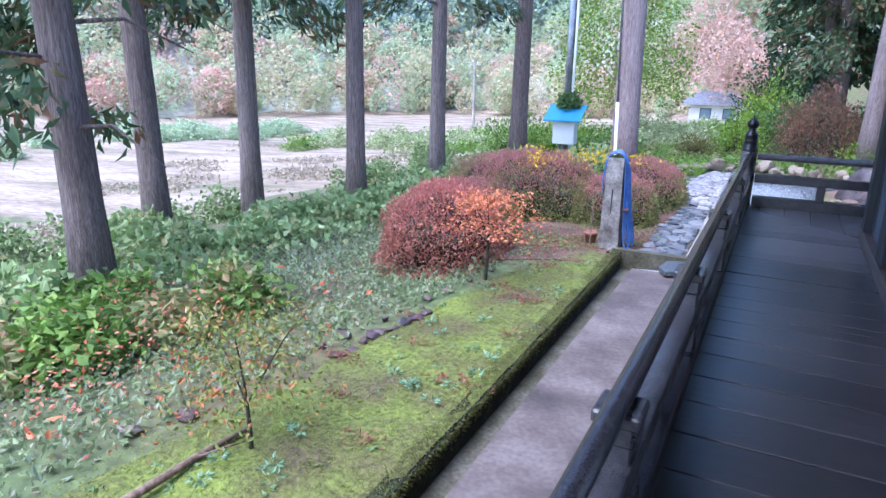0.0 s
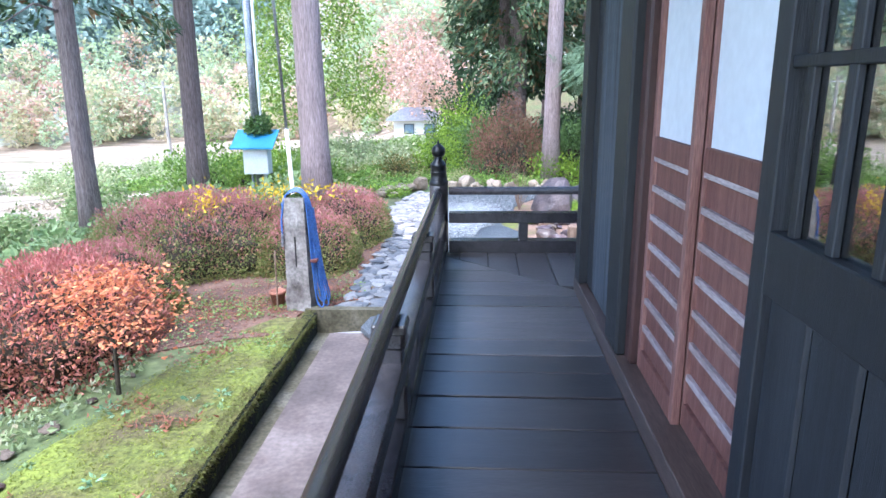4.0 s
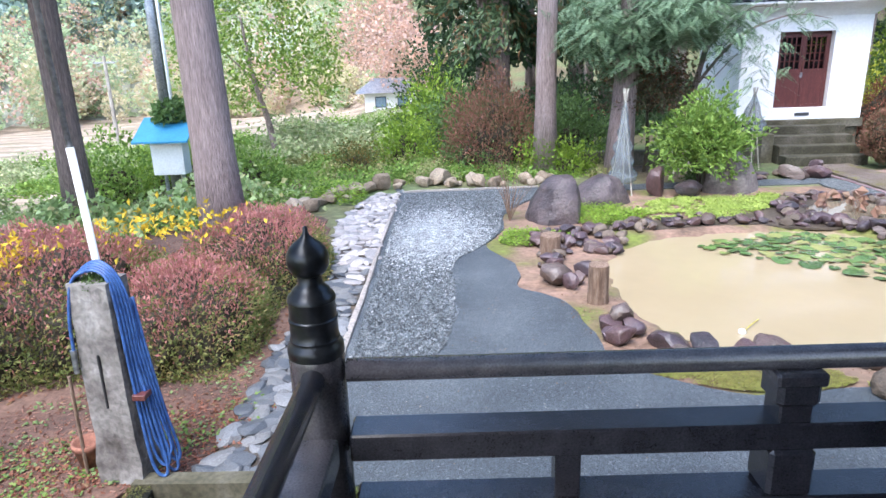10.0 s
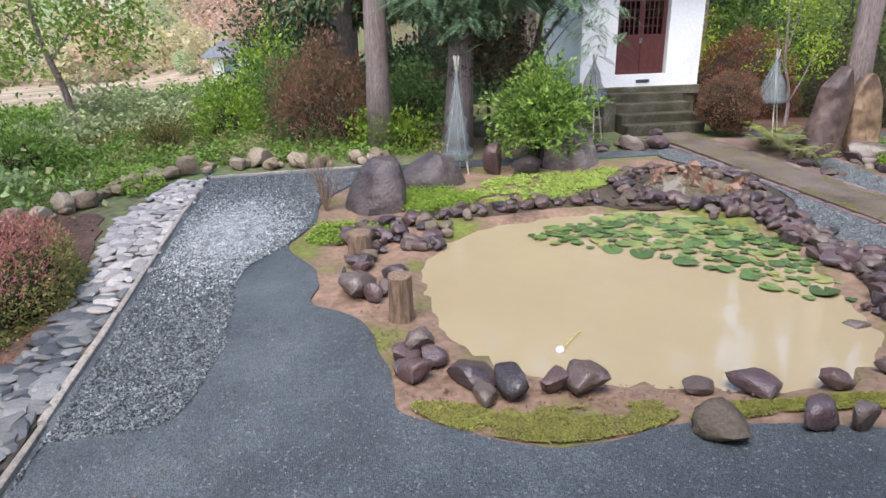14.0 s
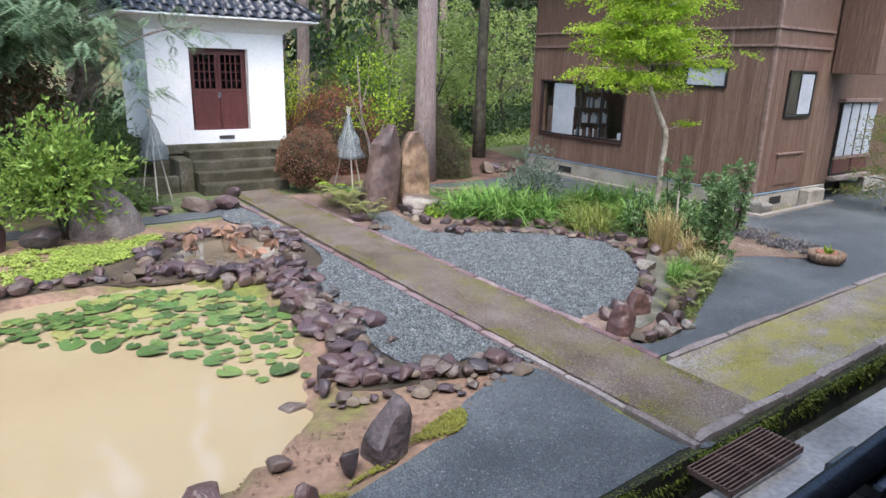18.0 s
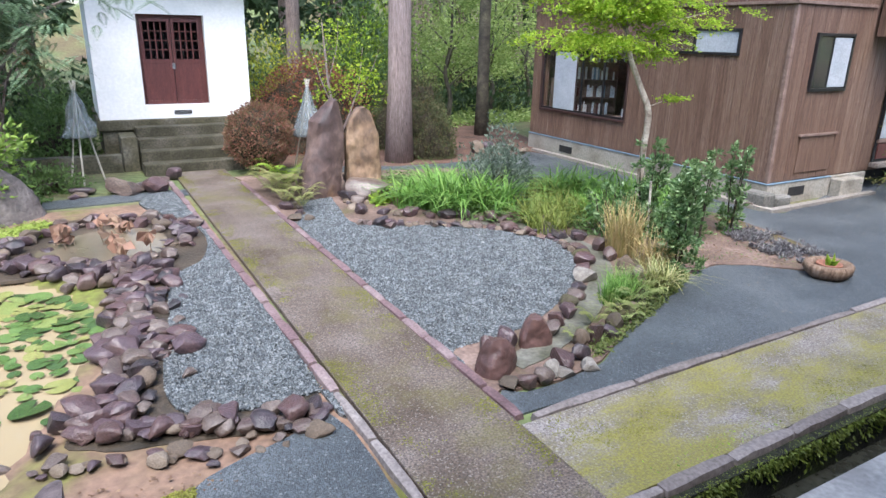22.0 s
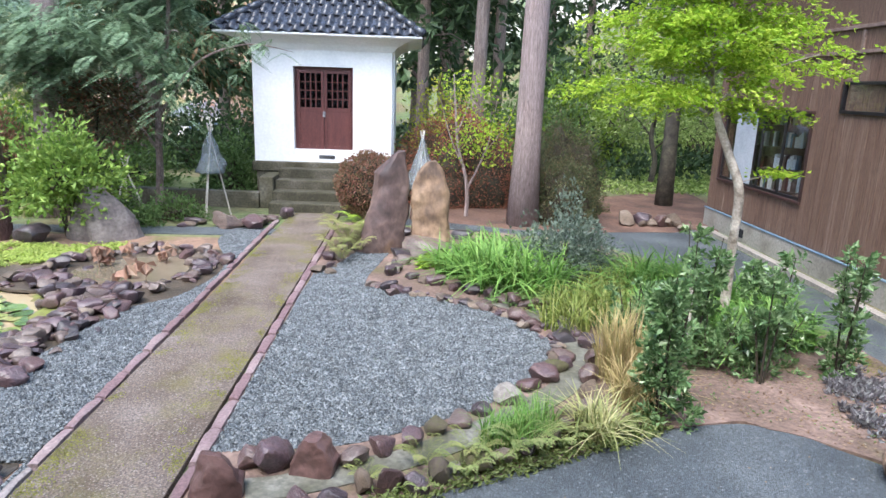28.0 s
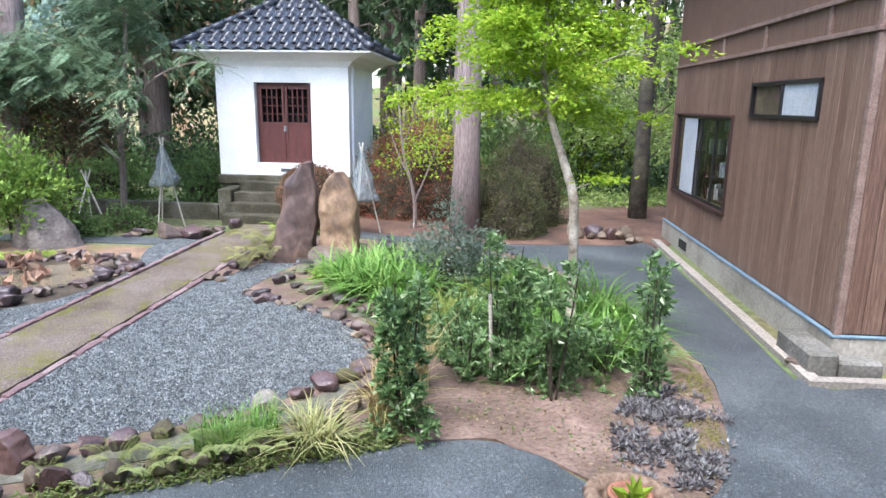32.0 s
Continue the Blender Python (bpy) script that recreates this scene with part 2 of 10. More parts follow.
# mossy concrete, near black: the gutter's shade is put into the colour
M_MOSSWALL = mat("shade_dark_mossy_wall", [(0.006, 0.006, 0.005), (0.016, 0.018, 0.008), (0.04, 0.055, 0.012)], 4.5, 0.95, 0.9, 8, contrast=0.5, dist=0.02)
M_KERB = mat("purplish_kerb_stone", [(0.085, 0.048, 0.052), (0.15, 0.092, 0.098), (0.19, 0.13, 0.135), (0.27, 0.21, 0.205)], 4, 0.8, 0.5, 10, "object", 0.4, space="object", dist=0.01)
M_WALKKERB = mat("worn_pinkish_grey_kerb", [(0.11, 0.088, 0.08), (0.19, 0.16, 0.155), (0.29, 0.255, 0.245)], 3.5, 0.75, 0.5, 10, "object", 0.4, space="object", dist=0.01)
M_PALEKERB = mat("greyed_concrete_kerb", [(0.17, 0.15, 0.13), (0.27, 0.24, 0.215), (0.36, 0.32, 0.29)], 2.5, 0.85, 0.3, 12, "object", 0.4, space="object", dist=0.006)
M_ROCK = mat("purple_brown_garden_rock", [(0.032, 0.028, 0.03), (0.062, 0.045, 0.051), (0.095, 0.064, 0.073), (0.1, 0.058, 0.056), (0.105, 0.077, 0.067), (0.16, 0.125, 0.108)], 2.6, 0.34, 0.45, 6, "object", 0.6, space="object", dist=0.02, contrast=0.4)
M_ROCKTAN = mat("tan_weathered_rock", [(0.065, 0.05, 0.036), (0.13, 0.095, 0.07), (0.25, 0.2, 0.155)], 3.0, 0.75, 0.5, 6, "object", 0.5, space="object", dist=0.02)
M_COBBLE = mat("grey_river_stones", [(0.045, 0.049, 0.057), (0.09, 0.096, 0.106), (0.15, 0.145, 0.14), (0.2, 0.2, 0.205)], 3.0, 0.5, 0.3, 6, "object", 0.75, space="object", dist=0.01)
M_GREYSTONE = mat("old_grey_stone", [(0.06, 0.05, 0.043), (0.15, 0.135, 0.125), (0.21, 0.195, 0.18), (0.31, 0.295, 0.28)], 4.0, 0.9, 0.9, 7, space="object", dist=0.012)
M_PLASTER = mat("white_lime_plaster", [(0.72, 0.73, 0.74), (0.8, 0.8, 0.8), (0.83, 0.82, 0.8)], 1.2, 0.9, 0.12, 14, contrast=0.07, dist=0.004)
M_STEP = mat("mossy_step_concrete", [(0.045, 0.04, 0.02), (0.085, 0.077, 0.048), (0.15, 0.138, 0.108)], 2.2, 0.9, 0.4, 12, contrast=0.4, dist=0.012, detail=8)
M_STEPDARK = mat("dark_mossy_steps", [(0.03, 0.028, 0.014), (0.055, 0.05, 0.03), (0.1, 0.09, 0.068)], 2.6, 0.85, 0.5, 12, contrast=0.5, dist=0.012, detail=8)
M_KDOOR = mat("dark_red_brown_door_paint", [(0.075, 0.02, 0.018), (0.115, 0.032, 0.028)], 2, 0.5, 0.15, 12, stretch=(6, 6, 1), dist=0.003)
M_TILE = mat("glazed_dark_roof_tile", [(0.02, 0.022, 0.03), (0.045, 0.05, 0.065)], 2.5, 0.22, 0.15, 10, "object", 0.5, space="object", dist=0.004)
M_HOUSE = mat("brown_stained_boards", [(0.05, 0.026, 0.018), (0.115, 0.062, 0.042), (0.165, 0.096, 0.067), (0.24, 0.155, 0.115), (0.48, 0.4, 0.34)], 2.0, 0.7, 0.5, 6, "object", 0.14, (34, 34, 0.7), space="object", dist=0.006, contrast=0.6, detail=10)
M_FLASH = mat("faded_blue_flashing", [(0.12, 0.2, 0.28), (0.2, 0.28, 0.35)], 3, 0.5, 0.1, 12)
M_HOUSETRIM = mat("pale_brown_trim", [(0.16, 0.1, 0.08), (0.26, 0.18, 0.15)], 2.2, 0.75, 0.3, 8, stretch=(3, 3, 3), dist=0.004)
M_BASIN = mat("weathered_basin_concrete", [(0.075, 0.072, 0.062), (0.145, 0.138, 0.125), (0.225, 0.215, 0.2)], 2.4, 0.8, 0.4, 12, contrast=0.4, dist=0.01, detail=8)
M_OLDTRIM = mat("greyed_timber_sill", [(0.13, 0.1, 0.085), (0.22, 0.18, 0.155), (0.32, 0.27, 0.24)], 2.2, 0.8, 0.4, 8, stretch=(1, 8, 8), dist=0.004)
M_FOUND = mat("concrete_foundation", [(0.2, 0.18, 0.15), (0.31, 0.285, 0.245), (0.38, 0.36, 0.32)], 1.8, 0.85, 0.25, 14, contrast=0.25, dist=0.006, detail=8)
M_BLUE = mat("blue_painted_metal", [(0.03, 0.2, 0.36), (0.05, 0.27, 0.45)], 2, 0.45, 0.1, 12, contrast=0.15)
M_BLUEHOSE = mat("blue_rubber_hose", [(0.02, 0.06, 0.2), (0.05, 0.12, 0.32)], 6, 0.4, 0, 6)
M_WHITEMETAL = mat("white_painted_metal", [(0.62, 0.62, 0.6), (0.78, 0.78, 0.77)], 2, 0.5, 0.1, 12, contrast=0.1)
M_STEEL = mat("dull_grey_steel", [(0.25, 0.26, 0.28), (0.4, 0.41, 0.43)], 4, 0.4, 0.1, 8, metal=0.8)
M_RUST = mat("rusty_iron_grate", [(0.1, 0.06, 0.05), (0.2, 0.13, 0.11)], 6, 0.6, 0.3, 8, metal=0.3, dist=0.004)
# shade of rooms, gaps, vents and slots put into one near-black colour
M_DARK = mat("shaded_interior_black", [(0.012, 0.012, 0.014), (0.03, 0.028, 0.028)], 2, 0.8, 0, 6)
M_BARK = mat("greyish_cedar_bark", [(0.13, 0.093, 0.08), (0.31, 0.235, 0.21), (0.5, 0.41, 0.385)], 2.4, 0.9, 1.0, 5, "object", 0.2, (11, 11, 0.6), space="object", contrast=0.6, dist=0.06)
M_DARKBARK = mat("dark_mossy_bark", [(0.03, 0.026, 0.022), (0.075, 0.065, 0.05), (0.13, 0.12, 0.08)], 5, 0.9, 0.6, 6, space="object", dist=0.02)
M_GREYBARK = mat("pale_grey_cedar_bark", [(0.17, 0.12, 0.113), (0.37, 0.285, 0.275), (0.53, 0.425, 0.415)], 2.4, 0.9, 1.0, 5, "object", 0.2, (11, 11, 0.6), space="object", contrast=0.55, dist=0.05)
M_PALEBARK = mat("pale_smooth_bark", [(0.13, 0.095, 0.07), (0.38, 0.325, 0.27), (0.58, 0.52, 0.45)], 7, 0.8, 0.4, 6, space="object", dist=0.008)
# dark twig brown, also the painted shade inside the shrubs
M_TWIG = mat("twigs_and_shade_core", [(0.028, 0.022, 0.014), (0.06, 0.048, 0.028)], 9, 0.95, 0.6, 6, dist=0.03)
M_TERRA = mat("terracotta", [(0.22, 0.09, 0.06), (0.32, 0.14, 0.09)], 5, 0.8, 0.2, 8, dist=0.004)
M_POLE = mat("pale_bamboo_pole", [(0.4, 0.36, 0.3), (0.55, 0.52, 0.46)], 6, 0.6, 0.1, 8)

L_AZTOP = leafmat("reddish_azalea_tips", [(0.34, 0.18, 0.125), (0.49, 0.19, 0.175), (0.58, 0.29, 0.265)])
L_AZLOW = leafmat("green_azalea_leaves", [(0.12, 0.15, 0.04), (0.21, 0.24, 0.07), (0.38, 0.28, 0.12)])
L_AZRED = leafmat("red_azalea_leaves", [(0.34, 0.16, 0.11), (0.6, 0.19, 0.165), (0.7, 0.34, 0.29)])
L_BROWNBUSH = leafmat("brown_green_shrub_leaves", [(0.1, 0.11, 0.045), (0.21, 0.115, 0.07), (0.33, 0.14, 0.11)])
L_ORANGE = leafmat("orange_maple_leaves", [(0.5, 0.125, 0.07), (0.64, 0.22, 0.1), (0.7, 0.34, 0.15)])
L_YELLOW = leafmat("yellow_leaves", [(0.62, 0.4, 0.025), (0.78, 0.58, 0.06)])
L_CEDAR = leafmat("cedar_sprays", [(0.035, 0.066, 0.032), (0.075, 0.125, 0.056), (0.12, 0.18, 0.08), (0.2, 0.105, 0.05)], share=0.75)
L_FOREST = leafmat("dark_forest_leaves", [(0.025, 0.048, 0.022), (0.05, 0.09, 0.038), (0.085, 0.14, 0.058)])
L_GREEN = leafmat("mid_green_leaves", [(0.06, 0.105, 0.028), (0.105, 0.18, 0.05), (0.17, 0.26, 0.085)])
L_LIGHT = leafmat("light_green_leaves", [(0.11, 0.19, 0.02), (0.2, 0.31, 0.035), (0.3, 0.42, 0.05)])
L_MAPLE = leafmat("yellow_green_maple_leaves", [(0.18, 0.32, 0.022), (0.34, 0.5, 0.04), (0.54, 0.63, 0.09)], glow=0.55)
L_FEATHER = leafmat("grey_green_feathery_leaves", [(0.075, 0.135, 0.07), (0.16, 0.245, 0.135), (0.29, 0.38, 0.25)])
L_CAMELLIA = leafmat("glossy_camellia_leaves", [(0.06, 0.125, 0.045), (0.15, 0.25, 0.1), (0.3, 0.41, 0.21)], rough=0.1)
L_IRIS = leafmat("iris_blades", [(0.08, 0.18, 0.035), (0.15, 0.3, 0.06), (0.27, 0.42, 0.11)])
L_STRAW = leafmat("straw_coloured_blades", [(0.3, 0.28, 0.1), (0.45, 0.36, 0.16), (0.5, 0.36, 0.2)])
L_GREYSHRUB = leafmat("grey_green_shrub_leaves", [(0.06, 0.085, 0.065), (0.13, 0.175, 0.135), (0.25, 0.3, 0.24)])
# distance haze is mixed into these leaf colours: paler and bluer than the trees
L_HAZECONIFER = leafmat("far_conifers", [(0.28, 0.38, 0.35), (0.41, 0.51, 0.46)], 0.05, glow=0.45)
L_HAZEYELLOW = leafmat("hazed_yellowing_trees", [(0.52, 0.53, 0.3), (0.63, 0.57, 0.37), (0.67, 0.58, 0.44)], 0.05, glow=0.5)
L_HAZERUST = leafmat("far_rusty_trees", [(0.59, 0.37, 0.27), (0.67, 0.47, 0.37), (0.71, 0.55, 0.50)], 0.05, glow=0.5)
L_HAZEGREEN = leafmat("far_green_trees", [(0.39, 0.5, 0.3), (0.53, 0.61, 0.39)], 0.05, glow=0.5)

M_WATER = mat("muddy_tan_pond_water", [(0.315, 0.246, 0.15), (0.36, 0.287, 0.181)], 0.35, 0.05, 0.02, 12, contrast=0.02, dist=0.008, spec=0.75)
M_POOL = mat("brown_pool_water", [(0.12, 0.1, 0.07), (0.19, 0.155, 0.11)], 0.8, 0.06, 0.03, 12, contrast=0.1, dist=0.01)
M_GUTTER = mat("dark_gutter_water", [(0.02, 0.022, 0.018), (0.05, 0.05, 0.04)], 2, 0.1, 0.05, 8, dist=0.01)


def glassmat(name, tint, low, power):
    """Clear pane: see-through face on, mirror-like at a slant."""
    m = bpy.data.materials.new(name)
    m.use_nodes = True
    N, L = m.node_tree.nodes, m.node_tree.links
    g, t = N.new("ShaderNodeBsdfGlossy"), N.new("ShaderNodeBsdfTransparent")
    g.inputs["Roughness"].default_value = 0.02
    t.inputs[0].default_value = (*tint, 1)
    f = N.new("ShaderNodeLayerWeight")
    f.inputs[0].default_value = 0.5
    p, q = N.new("ShaderNodeMath"), N.new("ShaderNodeMath")
    p.operation, q.operation = "POWER", "MULTIPLY_ADD"
    p.inputs[1].default_value = power
    q.inputs[1].default_value, q.inputs[2].default_value = 0.9 - low, low
    x = N.new("ShaderNodeMixShader")
    L.new(f.outputs["Facing"], p.inputs[0]), L.new(p.outputs[0], q.inputs[0]), L.new(q.outputs[0], x.inputs[0])
    L.new(t.outputs[0], x.inputs[1]), L.new(g.outputs[0], x.inputs[2])
    L.new(x.outputs[0], N["Material Output"].inputs[0])
    return m


M_GLASS = glassmat("window_glass", (0.97, 0.98, 0.98), 0.04, 4.0)
M_DOORGLASS = glassmat("old_door_glass", (0.85, 0.9, 0.9), 0.15, 1.6)

# ---- building helpers ----


def fast(name, verts, faces, material, smooth=False):
    """A mesh from arrays of corners and of equal-sided faces."""
    me = bpy.data.meshes.new(name)
    verts, faces = np.asarray(verts, np.float32), np.asarray(faces, np.int32)
    k = faces.shape[1]
    me.vertices.add(len(verts))
    me.vertices.foreach_set("co", verts.ravel())
    me.loops.add(faces.size)
    me.loops.foreach_set("vertex_index", faces.ravel())
    me.polygons.add(len(faces))
    me.polygons.foreach_set("loop_start", np.arange(0, faces.size, k, dtype=np.int32))
    me.polygons.foreach_set("use_smooth", np.full(len(faces), smooth))
    me.update(calc_edges=True)
    me.validate()
    me.materials.append(material)
    return me


def put(name, me, parent=None, m=None, label="", category="", group="", kind=""):
    ob = new(name, me)
    if parent is not None:
        ob.parent = parent
    if m is not None:
        ob.matrix_basis = m
    return tagged(ob, label, category, group, kind)


def thing(name, m, label, category, group="", kind=""):
    return put(name, None, None, m, label, category, group, kind)


def part(name, bm, material, parent=None, label="", smooth=False, m=None):
    me = bpy.data.meshes.new(name)
    bmesh.ops.recalc_face_normals(bm, faces=bm.faces)
    bm.to_mesh(me)
    bm.free()
    if smooth:
        me.polygons.foreach_set("use_smooth", np.full(len(me.polygons), True))
    me.materials.append(material)
    return put(name, me, parent, m, label)


def box(bm, lo, hi, bevel=0.0, m=None):
    c = [(a + b) / 2 for a, b in zip(lo, hi)]
    s = [abs(b - a) for a, b in zip(lo, hi)]
    mt = Matrix.Translation(c) @ Matrix.Diagonal((*s, 1))
    r = bmesh.ops.create_cube(bm, size=1.0, matrix=(m @ mt) if m is not None else mt)
    if bevel:
        es = list({e for v in r["verts"] for e in v.link_edges})
        bmesh.ops.bevel(bm, geom=es, offset=bevel, segments=1, affect="EDGES")
    return bm


def boxpart(name, lo, hi, material, parent=None, bevel=0.006, label="", m=None):
    return part(name, box(bmesh.new(), lo, hi, bevel), material, parent, label, m=m)


def tube(bm, pts, radii, n=8, caps=True):
    """A round bar along points with a radius at each."""
    pts = [Vector(p) for p in pts]
    if isinstance(radii, (int, float)):
        radii = [radii] * len(pts)
    radii = [float(v) for v in radii]
    rings = []
    side = None
    for i, p in enumerate(pts):
        d = (pts[min(i + 1, len(pts) - 1)] - pts[max(i - 1, 0)]).normalized()
        if side is None:
            side = d.orthogonal().normalized()
        side = (side - d * side.dot(d)).normalized()
        up = d.cross(side)
        rings.append([bm.verts.new(p + radii[i] * (math.cos(a) * side + math.sin(a) * up)) for a in (2 * math.pi * k / n for k in range(n))])
    for a, b in zip(rings, rings[1:]):
        for k in range(n):
            bm.faces.new((a[k], a[(k + 1) % n], b[(k + 1) % n], b[k]))
    if caps:
        bm.faces.new(rings[0][::-1]), bm.faces.new(rings[-1])
    return bm


def lathe(bm, prof, n=20, m=None):
    """A turned shape from rows of (radius, height)."""
    rings = []
    for r, z in prof:
        ring = [Vector((r * math.cos(2 * math.pi * k / n), r * math.sin(2 * math.pi * k / n), z)) for k in range(n)]
        rings.append([bm.verts.new(m @ v if m is not None else v) for v in ring])
    for a, b in zip(rings, rings[1:]):
        for k in range(n):
            bm.faces.new((a[k], a[(k + 1) % n], b[(k + 1) % n], b[k]))
    bm.faces.new(rings[0][::-1]), bm.faces.new(rings[-1])
    return bm


def smooth_loop(pts, steps=8, closed=True):
    """A rounded line through the corner points."""
    p = np.array(pts, float)
    n = len(p)
    out = []
    for i in range(n if closed else n - 1):
        a, b, c, d = (p[(i + k) % n] if closed else p[min(max(i + k, 0), n - 1)] for k in (-1, 0, 1, 2))
        for s in np.arange(steps) / steps:
            out.append(0.5 * (2 * b + (c - a) * s + (2 * a - 5 * b + 4 * c - d) * s * s + (3 * b - a - 3 * c + d) * s ** 3))
    if not closed:
        out.append(p[-1])
    return np.array(out)


def inside(loop, x, y):
    """Which of the points lie within the closed loop."""
    x, y = np.asarray(x, float), np.asarray(y, float)
    r = np.zeros(x.shape, bool)
    xa, ya = loop[-1][:2]
    for xb, yb in loop[:, :2]:
        cross = ((yb > y) != (ya > y)) & (x < (xa - xb) * (y - yb) / (ya - yb + 1e-12) + xb)
        r ^= cross
        xa, ya = xb, yb
    return r


def sheet(name, loop, z, material, thick=0.05, label="", category="ground", kind="structure", jag=0.0):
    """A flat bed with a vertical rim that follows the loop."""
    pts = []
    for p in loop:
        j = jag * noise.noise(Vector((p[0] * 3, p[1] * 3, 1.7))) if jag else 0
        pts.append(Vector((p[0] + j, p[1] + j)))
    vs, _, fs, *_ = geometry.delaunay_2d_cdt(pts, [], [list(range(len(pts)))], 1, 1e-5)
    bm = bmesh.new()
    bv = [bm.verts.new((v.x, v.y, z)) for v in vs]
    for f in fs:
        bm.faces.new([bv[i] for i in f])
    r = bmesh.ops.extrude_edge_only(bm, edges=[e for e in bm.edges if e.is_boundary])
    for v in r["geom"]:
        if isinstance(v, bmesh.types.BMVert):
            v.co.z -= thick
    ob = part(name, bm, material)
    return tagged(ob, label, category, kind=kind)


rng = np.random.default_rng(5)


def leaves(pts, size, out=None, ratio=0.55, spread=1.0, vary=0.35, fold=0.15, lay=0.0):
    """Corners and faces of one folded, pointed leaf at each point; out gives the ways in which they tend to point."""
    pts = np.asarray(pts, float)
    n = len(pts)
    d = rng.normal(size=(n, 3)) * spread
    if out is not None:
        d = d + out
    d /= np.linalg.norm(d, axis=1, keepdims=True) + 1e-9
    d[:, 2] *= 1 - 0.8 * lay
    s = np.cross(d, rng.normal(size=(n, 3)) * (1 - 0.6 * lay) + [0, 0, 3 * lay])
    s /= np.linalg.norm(s, axis=1, keepdims=True) + 1e-9
    u = np.cross(d, s)
    L = (size * (1 + vary * rng.uniform(-1, 1, n)))[:, None]
    mid = pts + d * L * 0.45
    v = np.stack([pts, mid + s * L * ratio / 2 + u * L * fold, pts + d * L, mid - s * L * ratio / 2 + u * L * fold], 1).reshape(-1, 3)
    return v, np.arange(4 * n).reshape(-1, 4)


def blades(base, height, width, lean=0.6, segs=3, bow=1.0):
    """Arching blades of grass: corners and faces."""
    n = len(base)
    a = rng.uniform(0, 2 * math.pi, n)
    way = np.stack([np.cos(a), np.sin(a), np.zeros(n)], 1)
    side = np.stack([-np.sin(a), np.cos(a), np.zeros(n)], 1)
    h = height * rng.uniform(0.6, 1.15, n)
    ln = lean * rng.uniform(0.2, 1.2, n)
    rows = []
    for k in range(segs + 1):
        s = k / segs
        c = base + way * (h * ln * s ** 2)[:, None] + np.stack([0 * h, 0 * h, h * (s - 0.45 * bow * ln * s ** 2.5)], 1)
        w = width * (1 - s) ** 0.6 * (0.7 + 0.6 * s * (1 - s)) / 2 + 0.0008
        rows += [c - side * w, c + side * w]
    v = np.stack(rows, 1)
    k = 2 * (segs + 1)
    f = np.concatenate([np.array([[2 * i, 2 * i + 1, 2 * i + 3, 2 * i + 2]]) for i in range(segs)])
    return v.reshape(-1, 3), (np.arange(n)[:, None, None] * k + f[None]).reshape(-1, 4)


def merge(*meshes):
    vs, fs, o = [], [], 0
    for v, f in meshes:
        vs.append(v), fs.append(f + o)
        o += len(v)
    return np.concatenate(vs), np.concatenate(fs)


def rockmesh(name, seed, material, flat=0.7, sharp=0.25, sub=2):
    """A worn block of stone about one metre wide: a lump cut by a few planes, its edges dulled."""
    bm = bmesh.new()
    bmesh.ops.create_icosphere(bm, subdivisions=sub, radius=0.5)
    r = random.Random(seed)
    wide = r.uniform(0.72, 1.0)
    cuts = [(Vector((r.gauss(0, 1), r.gauss(0, 1), r.gauss(0, 0.7))).normalized(), r.uniform(0.22, 0.38) + (0.02 if sharp < 0.1 else 0)) for _ in range(9)]
    for v in bm.verts:
        p = v.co * (1 + 0.3 * noise.noise(v.co * 1.9 + Vector((seed * 3.7, 0, 0))))
        for d, h in cuts:
            over = p.dot(d) - h
            if over > 0:
                p -= d * over * (0.95 if sharp > 0.2 else 0.86)
        p *= 1 + 0.11 * noise.noise(p * 4.5 + Vector((seed * 7.1, 0, 0))) + (0.05 * noise.noise(p * 11 + Vector((0, seed * 5.3, 0))) if sub > 2 else 0)
        v.co = Vector((p.x, p.y * wide, p.z * flat))
    lo = min(v.co.z for v in bm.verts)
    w = max(v.co.x for v in bm.verts) - min(v.co.x for v in bm.verts)
    for v in bm.verts:
        v.co.z -= lo + 0.08 * flat
        v.co *= 0.9 / w
    me = bpy.data.meshes.new(name)
    bm.to_mesh(me)
    bm.free()
    me.polygons.foreach_set("use_smooth", np.full(len(me.polygons), True))
    me.set_sharp_from_angle(angle=radians(32 if sharp > 0.2 else 44))
    me.materials.append(material)
    return me

# ---- ground, pond, beds ----
M_ISLAND = mat("brown_island_soil", [(0.1, 0.085, 0.036), (0.125, 0.083, 0.065), (0.18, 0.12, 0.097), (0.24, 0.168, 0.14)], 1.6, 0.95, 0.7, 14, dist=0.025, detail=8)
# hillside ground with the haze of distance put into its colour
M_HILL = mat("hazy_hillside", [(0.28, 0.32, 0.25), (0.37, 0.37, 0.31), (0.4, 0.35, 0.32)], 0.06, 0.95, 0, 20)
POND = smooth_loop([(2.08, 14.18), (2.24, 14.8), (2.75, 15.5), (3.5, 15.85), (4.74, 16.05), (5.84, 15.85), (6.5, 14.4), (5.98, 12.7), (5.6, 11.9), (4.64, 11.5), (3.83, 11.68), (3.1, 11.9), (2.43, 12.3), (2.08, 13.1)], 6)
POOL = smooth_loop([(5.9, 16.9), (6.4, 17.6), (7.1, 17.7), (7.45, 17.0), (7.2, 16.3), (6.5, 16.2)], 6)


def loop_distance(loop, x, y):
    """Distance to the loop, negative within it."""
    best = np.full(np.shape(x), 1e9)
    for a in loop[::2]:
        best = np.minimum(best, (x - a[0]) ** 2 + (y - a[1]) ** 2)
    return np.where(inside(loop, x, y), -1, 1) * np.sqrt(best)


def kerb_y(x):
    """The garden side of the gutter along the hall's front."""
    return 9.9 + 0.012 * x


